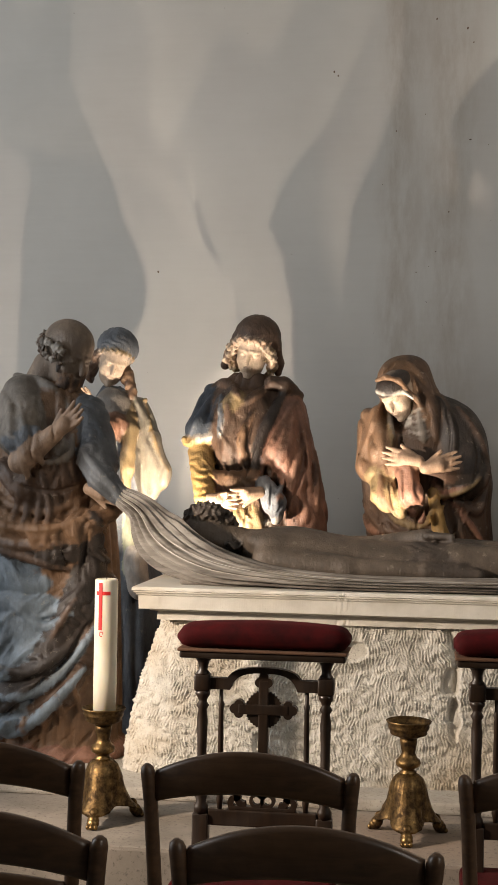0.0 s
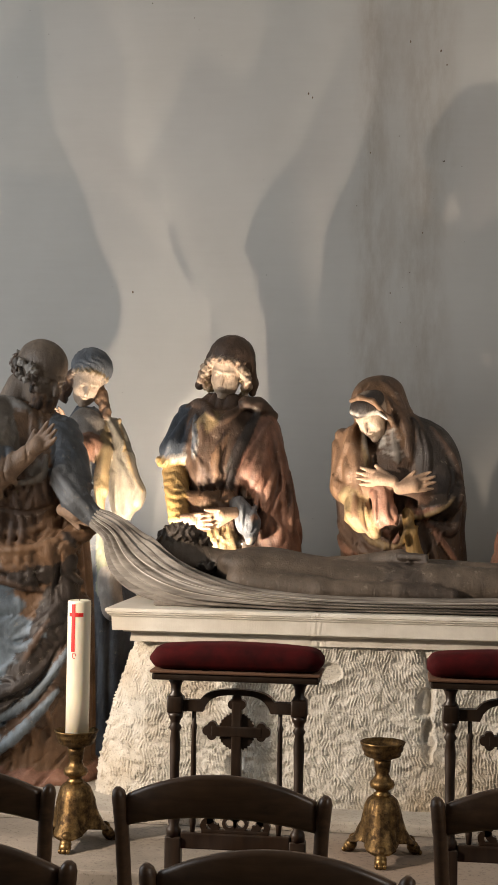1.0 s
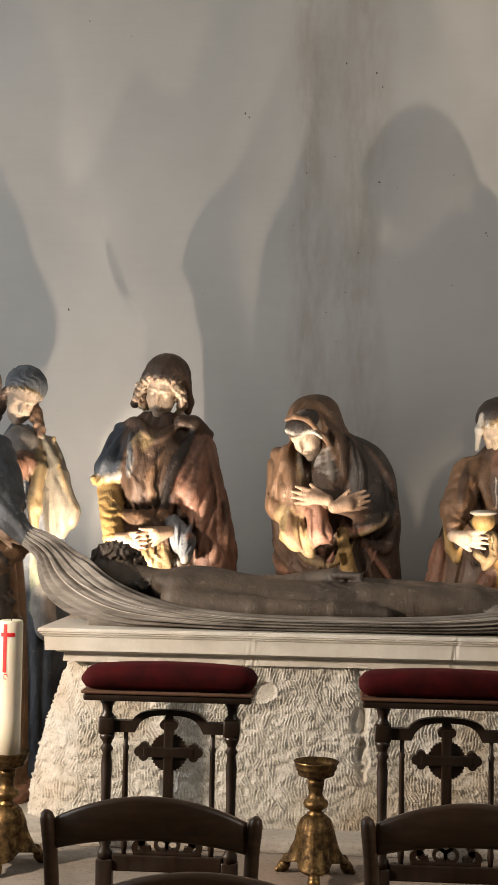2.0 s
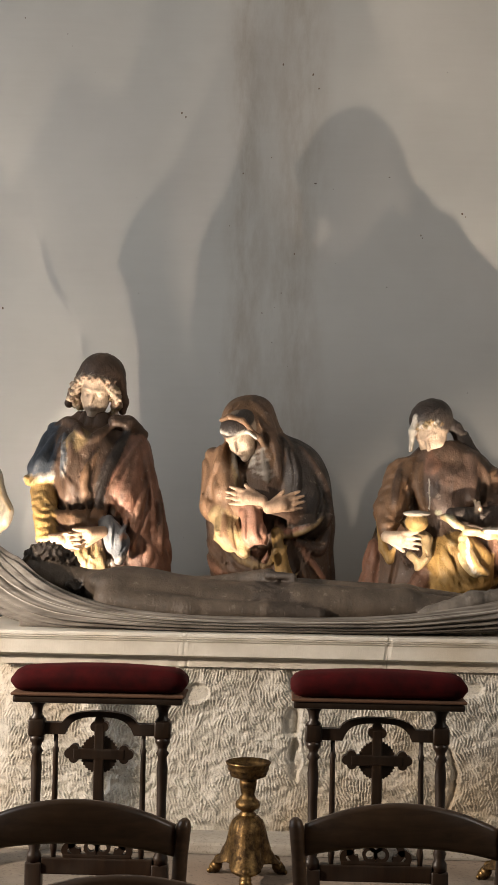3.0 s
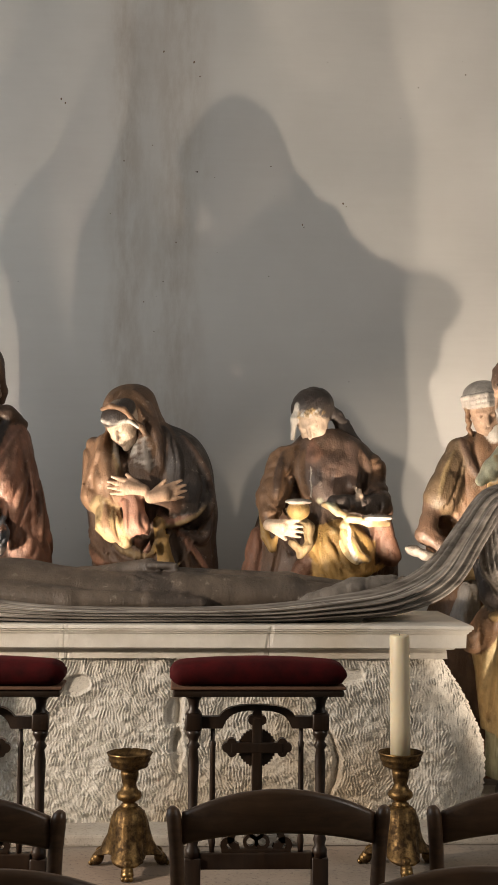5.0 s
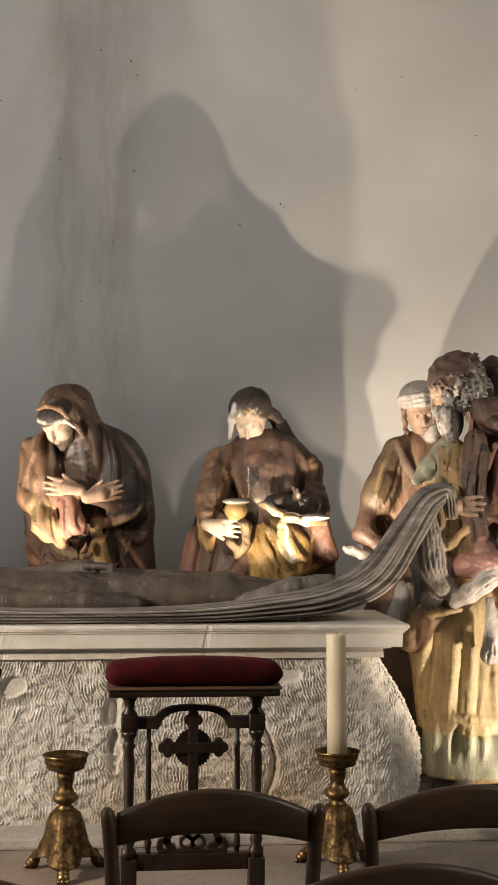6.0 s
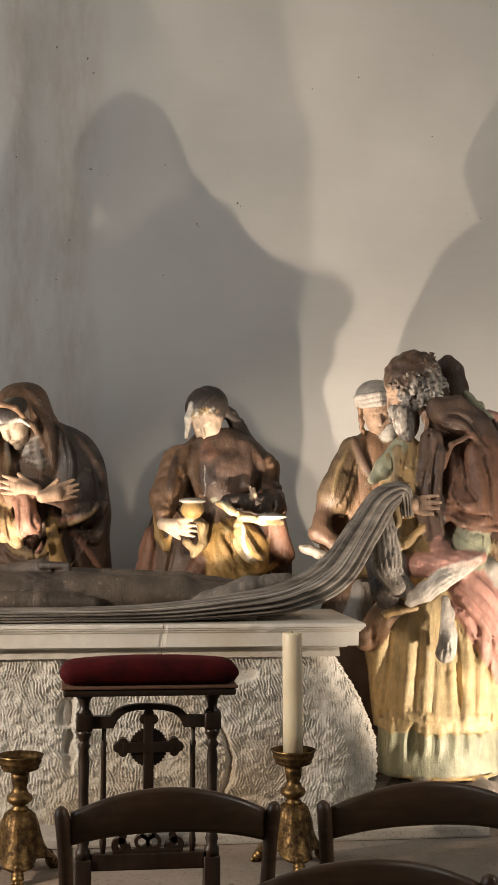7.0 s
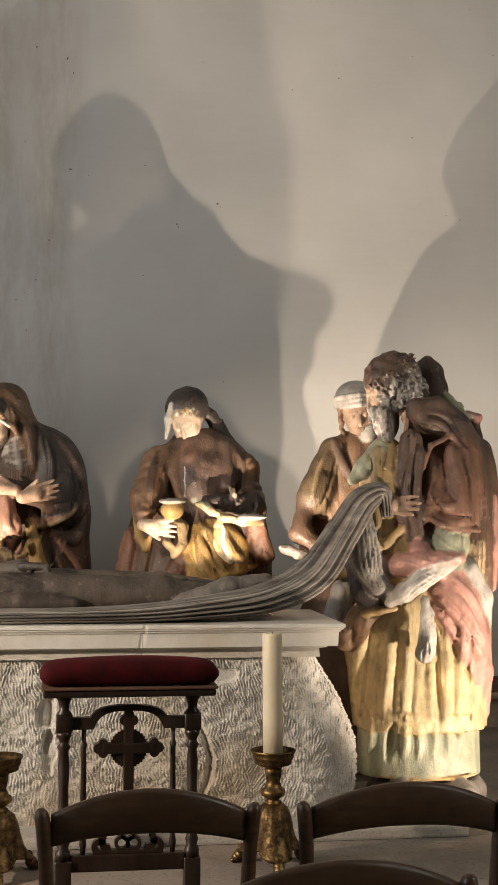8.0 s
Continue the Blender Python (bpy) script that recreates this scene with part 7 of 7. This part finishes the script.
def attending_woman_statue():
    c = Clay((-1.74, 5.02, STEP - 0.02), (-1.04, 5.80, 1.98), 0.0066)
    c.loft(((STEP, -1.36, 5.50, 0.24, 0.19), (0.9, -1.36, 5.50, 0.23, 0.19), (1.134, -1.351, 5.490, 0.144, 0.180), (1.325, -1.343, 5.490, 0.156, 0.170), (1.515, -1.344, 5.480, 0.151, 0.150), (1.658, -1.358, 5.470, 0.122, 0.130), (1.740, -1.365, 5.460, 0.080, 0.100), (1.788, -1.380, 5.460, 0.036, 0.060)), SLATE, 0.02, pleats(-1.36, 5.50, 11, 0.012, 0.8, 1.0))
    # grey bodice, russet sleeve, pale mantle that falls in a point
    c.ball((-1.352, 5.360, 1.696), (0.0675, 0.04, 0.0765), GREYED, None, 0.05, swags((0.3, 0, 1), 0.05, 0.006, 1))
    c.limb((-1.329, 5.320, 1.618), (-1.391, 5.240, 1.603), 0.0540, 0.0405, RUSSET, 0.02, swags((1, 0, 0.3), 0.05, 0.008, 2))
    c.limb((-1.391, 5.220, 1.637), (-1.415, 5.200, 1.701), 0.0247, 0.0202, FLESH, 0.012)
    c.rope(((-1.305, 5.420, 1.751), (-1.267, 5.330, 1.607), (-1.267, 5.280, 1.445), (-1.274, 5.280, 1.331)), (0.0180, 0.0292, 0.0270, 0.0180), TAN, 0.015, swags((1, 0, 0.2), 0.04, 0.008, 3, 0.4))
    c.loft(((1.321, -1.193, 5.360, 0.028, 0.040), (1.400, -1.180, 5.370, 0.073, 0.050), (1.516, -1.200, 5.390, 0.064, 0.060), (1.634, -1.224, 5.410, 0.043, 0.060), (1.740, -1.256, 5.430, 0.022, 0.050)), (0.27, 0.235, 0.18), 0.012, swags((1, 0.2, 0.22), 0.045, 0.012, 1, 0.4))
    c.ball((-1.223, 5.400, 1.729), 0.0112, GOLD, None, 0.004)
    c.limb((-1.263, 5.340, 1.283), (-1.240, 5.340, 1.053), 0.0292, 0.0495, SAGE, 0.02, swags((1, 0, 0.2), 0.05, 0.012, 4, 0.4))
    c.limb((-1.232, 5.300, 1.090), (-1.211, 5.300, 0.965), 0.0405, 0.0495, PALEGREY, 0.02, swags((1, 0, 0.2), 0.05, 0.010, 4, 0.4))
    c.rope(((-1.331, 5.420, 1.892), (-1.296, 5.400, 1.815), (-1.272, 5.380, 1.749)), (0.0247, 0.0270, 0.0180), BROWN, 0.010, curls(0.022, 0.004, 2))
    # raised folds
    c.stroke(GOLD, 0.0076, (-1.224, 1.719), (-1.184, 1.597), (-1.144, 1.482), (-1.101, 1.411), (-1.175, 1.341))
    c.drape(7, 27, -1.50, -1.18, 1.05, 1.70, 0.1, 0.3, 0.0065)
    f = Clay((-1.50, 5.06, 1.58), (-1.22, 5.30, 1.84), 0.005)
    hand(f, (-1.401, 5.200, 1.674), (-1.432, 5.170, 1.758), (1, 0, 0), FLESH, 0.85, 1.0)
    g = Clay((-1.58, 5.16, 1.72), (-1.12, 5.64, 2.10), 0.0043)
    R = turn3(14, 24, 17)
    w = head(g, (-1.363, 5.420, 1.892), R, PALE, 0.90)
    g.ball(w(0, 0.036, 0.058), (0.088, 0.096, 0.082), SLATE, R, 0.008, swags((1, 0, 0.5), 0.025, 0.004, 1))
    for q in range(17):
        u = q / 8 - 1
        g.ball(w(0.074 * u, -0.066 + 0.044 * u * u, 0.062 + 0.010 * (q % 2) - 0.03 * u * u), 0.012, (PALE, TAN)[q % 2], None, 0.003, curls(0.011, 0.003, q))
    g.rope((w(-0.084, -0.01, 0.01), w(-0.088, 0.01, -0.06), w(-0.080, 0.02, -0.12)), (0.020, 0.024, 0.022), UMBER, 0.01, curls(0.024, 0.004, 2))
    return statue("statue", "painted statue of a young woman in a pale mantle", [c, f, g], 1.03)


def recumbent_statue():
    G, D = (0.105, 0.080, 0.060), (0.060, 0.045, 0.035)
    top = 1.041
    c = Clay((-1.06, 4.54, top - 0.02), (1.02, 5.10, 1.36), 0.0075)

    def bed(x, y, z):
        edge = 0.24 + 0.012 * np.sin(9 * x) + 0.006 * np.sin(23 * x)
        return np.maximum(np.maximum(np.abs(y - 4.85) - edge, np.abs(x + 0.12) - 0.80), np.maximum(z - 1.066, top - z))

    c.put(bed, (-0.98, 4.58, top), (0.92, 5.12, 1.07), GREYED, 0.02, None)
    c.ball((-0.93, 4.86, 1.12), (0.12, 0.15, 0.075), GREYED, None, 0.03, swags((0.3, 1, 0.3), 0.05, 0.010, 1))
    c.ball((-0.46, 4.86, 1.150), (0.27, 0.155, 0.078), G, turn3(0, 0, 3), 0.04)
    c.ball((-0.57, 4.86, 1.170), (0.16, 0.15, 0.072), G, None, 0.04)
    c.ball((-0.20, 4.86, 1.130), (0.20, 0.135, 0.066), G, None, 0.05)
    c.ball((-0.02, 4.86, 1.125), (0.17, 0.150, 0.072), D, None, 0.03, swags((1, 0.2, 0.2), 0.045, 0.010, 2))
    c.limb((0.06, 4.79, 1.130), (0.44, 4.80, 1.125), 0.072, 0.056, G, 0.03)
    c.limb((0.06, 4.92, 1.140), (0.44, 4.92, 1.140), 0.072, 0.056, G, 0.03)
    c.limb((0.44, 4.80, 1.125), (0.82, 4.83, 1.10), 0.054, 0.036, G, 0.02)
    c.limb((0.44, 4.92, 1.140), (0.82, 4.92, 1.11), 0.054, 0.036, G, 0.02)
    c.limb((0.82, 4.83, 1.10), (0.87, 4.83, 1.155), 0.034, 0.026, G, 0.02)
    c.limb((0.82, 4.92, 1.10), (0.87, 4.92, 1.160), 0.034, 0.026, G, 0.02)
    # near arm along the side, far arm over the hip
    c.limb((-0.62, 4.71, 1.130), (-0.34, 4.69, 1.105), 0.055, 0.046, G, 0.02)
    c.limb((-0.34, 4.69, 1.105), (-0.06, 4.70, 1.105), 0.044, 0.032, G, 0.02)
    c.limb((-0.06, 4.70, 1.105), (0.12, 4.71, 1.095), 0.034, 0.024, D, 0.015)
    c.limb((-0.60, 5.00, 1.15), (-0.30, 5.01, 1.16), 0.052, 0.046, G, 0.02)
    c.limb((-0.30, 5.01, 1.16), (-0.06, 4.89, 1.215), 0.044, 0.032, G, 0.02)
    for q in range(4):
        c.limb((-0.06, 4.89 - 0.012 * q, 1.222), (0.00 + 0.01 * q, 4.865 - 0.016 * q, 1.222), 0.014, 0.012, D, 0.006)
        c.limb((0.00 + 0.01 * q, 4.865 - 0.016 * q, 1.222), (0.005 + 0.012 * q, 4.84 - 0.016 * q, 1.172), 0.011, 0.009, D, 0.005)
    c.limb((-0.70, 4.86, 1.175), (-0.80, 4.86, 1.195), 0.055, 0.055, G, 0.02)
    for q in range(5):
        c.limb((-0.56 + 0.045 * q, 4.73, 1.150), (-0.50 + 0.045 * q, 4.80, 1.205 - 0.006 * q), 0.009, 0.008, G, 0.012)
    c.ball((-0.62, 4.77, 1.195), (0.09, 0.07, 0.035), G, None, 0.03)
    for q in range(6):
        c.limb((-0.12 + 0.035 * q, 4.70, 1.12), (-0.02 + 0.05 * q, 4.86, 1.195 - 0.004 * q), 0.012, 0.010, D, 0.010)
    c.ball((0.43, 4.80, 1.165), (0.055, 0.045, 0.025), G, None, 0.02)
    c.rope(((0.50, 4.72, 1.10), (0.66, 4.74, 1.15), (0.80, 4.76, 1.17)), (0.03, 0.035, 0.03), GREYED, 0.02, swags((0.4, 0, 1), 0.03, 0.008, 1))
    g = Clay((-1.08, 4.68, 1.06), (-0.68, 5.04, 1.36), 0.005)
    R = turn3(0, 0, 0) @ np.array(Matrix.Rotation(radians(-90), 3, "Y") @ Matrix.Rotation(radians(-62), 3, "Z"))
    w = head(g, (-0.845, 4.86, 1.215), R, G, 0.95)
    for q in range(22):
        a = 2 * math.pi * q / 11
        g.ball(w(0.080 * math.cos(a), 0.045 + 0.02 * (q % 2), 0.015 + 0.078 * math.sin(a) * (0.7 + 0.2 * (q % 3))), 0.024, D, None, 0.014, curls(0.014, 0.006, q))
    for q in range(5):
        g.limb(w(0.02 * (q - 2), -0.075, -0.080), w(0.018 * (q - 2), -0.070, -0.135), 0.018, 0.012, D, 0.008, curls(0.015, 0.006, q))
    return statue("statue", "dark statue of a recumbent dead man on a cloth", [c, g])


def shroud():
    """The stretched linen sheet: a flattened, pleated bundle from one bearer's hand to the other's."""
    t0 = [0.0, 0.06, 0.13, 0.22, 0.35, 0.52, 0.69, 0.78, 0.85, 0.90, 0.95, 0.975, 1.0]
    path = (
        [-1.17, -1.09, -1.01, -0.86, -0.58, -0.05, 0.52, 0.82, 0.985, 1.085, 1.185, 1.245, 1.262],
        [4.755, 4.72, 4.69, 4.66, 4.635, 4.625, 4.635, 4.66, 4.70, 4.75, 4.785, 4.80, 4.81],
        [1.345, 1.300, 1.205, 1.125, 1.078, 1.064, 1.082, 1.125, 1.215, 1.345, 1.470, 1.488, 1.400],
    )
    flat = [0.035, 0.050, 0.085, 0.070, 0.034, 0.024, 0.034, 0.050, 0.062, 0.057, 0.046, 0.030, 0.022]
    deep = [0.030, 0.035, 0.045, 0.070, 0.085, 0.085, 0.090, 0.085, 0.060, 0.045, 0.040, 0.030, 0.022]
    nu, nv = 320, 240
    u, a = np.linspace(0, 1, nu)[:, None], (np.arange(nv) / nv * 2 * math.pi)[None]
    x, y, z, f, d = (spread(q, t0, u) for q in (*path, flat, deep))
    tx, tz = np.gradient(x, axis=0), np.gradient(z, axis=0)
    n = np.hypot(tx, tz)
    nx, nz = -tz / n, tx / n
    # pleats run lengthwise and wander slowly
    w = 15 * a + 2.2 * np.sin(5 * u + a) + 1.5 * np.sin(9 * u + 2 * a + 1)
    vary = 0.45 + 0.55 * np.abs(np.sin(2.3 * a + 3.1 * u + np.sin(7 * u))) + 0.3 * np.sin(13 * u + 5 * a)
    r = 1 + 0.34 * vary * (np.abs(np.sin(w / 2)) ** 0.7 - 0.6) + 0.10 * np.sin(17 * a / 1.0 + 6 * u) * (0.5 + 0.5 * np.sin(11 * u))
    c, s = np.cos(a) * d * r, np.sin(a) * f * r
    X, Y, Z = x + nx * s, y - c + 0 * x, z + nz * s
    flatmask = (np.abs(X) < 1.03)
    Z = np.where(flatmask, np.maximum(Z, 1.0415), Z)
    verts = np.stack([X, Y, Z], -1).reshape(-1, 3)
    i, j = np.meshgrid(np.arange(nu - 1), np.arange(nv), indexing="ij")
    k = (j + 1) % nv
    faces = np.stack([(i * nv + j).ravel(), (i * nv + k).ravel(), ((i + 1) * nv + k).ravel(), ((i + 1) * nv + j).ravel()], -1).tolist()
    faces += [list(range(nv))[::-1], [(nu - 1) * nv + q for q in range(nv)]]
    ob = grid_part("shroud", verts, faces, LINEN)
    return tagged(ob, "grey carved shroud stretched over the altar slab", "cloth")


def linen_material():
    m = material("grey_linen_lit_ridges", (0.42, 0.39, 0.35), 0.75)
    c = coords(m)
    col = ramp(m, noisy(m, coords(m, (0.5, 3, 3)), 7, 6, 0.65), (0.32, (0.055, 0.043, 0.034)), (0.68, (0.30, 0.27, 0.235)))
    # light on the pleat ridges is painted in: pointiness whitens them
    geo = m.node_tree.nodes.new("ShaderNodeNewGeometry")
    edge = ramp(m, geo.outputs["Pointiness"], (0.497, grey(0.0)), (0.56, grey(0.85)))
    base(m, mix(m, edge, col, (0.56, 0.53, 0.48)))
    bump(m, noisy(m, c, 50, 6, 0.65), 0.3, 0.005)
    return m


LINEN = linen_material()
young_man_statue()
mourning_mother_statue()
woman_with_jar_statue()
bearded_bearer_statue()
turbaned_woman_statue()
balding_bearer_statue()
attending_woman_statue()
recumbent_statue()
shroud()
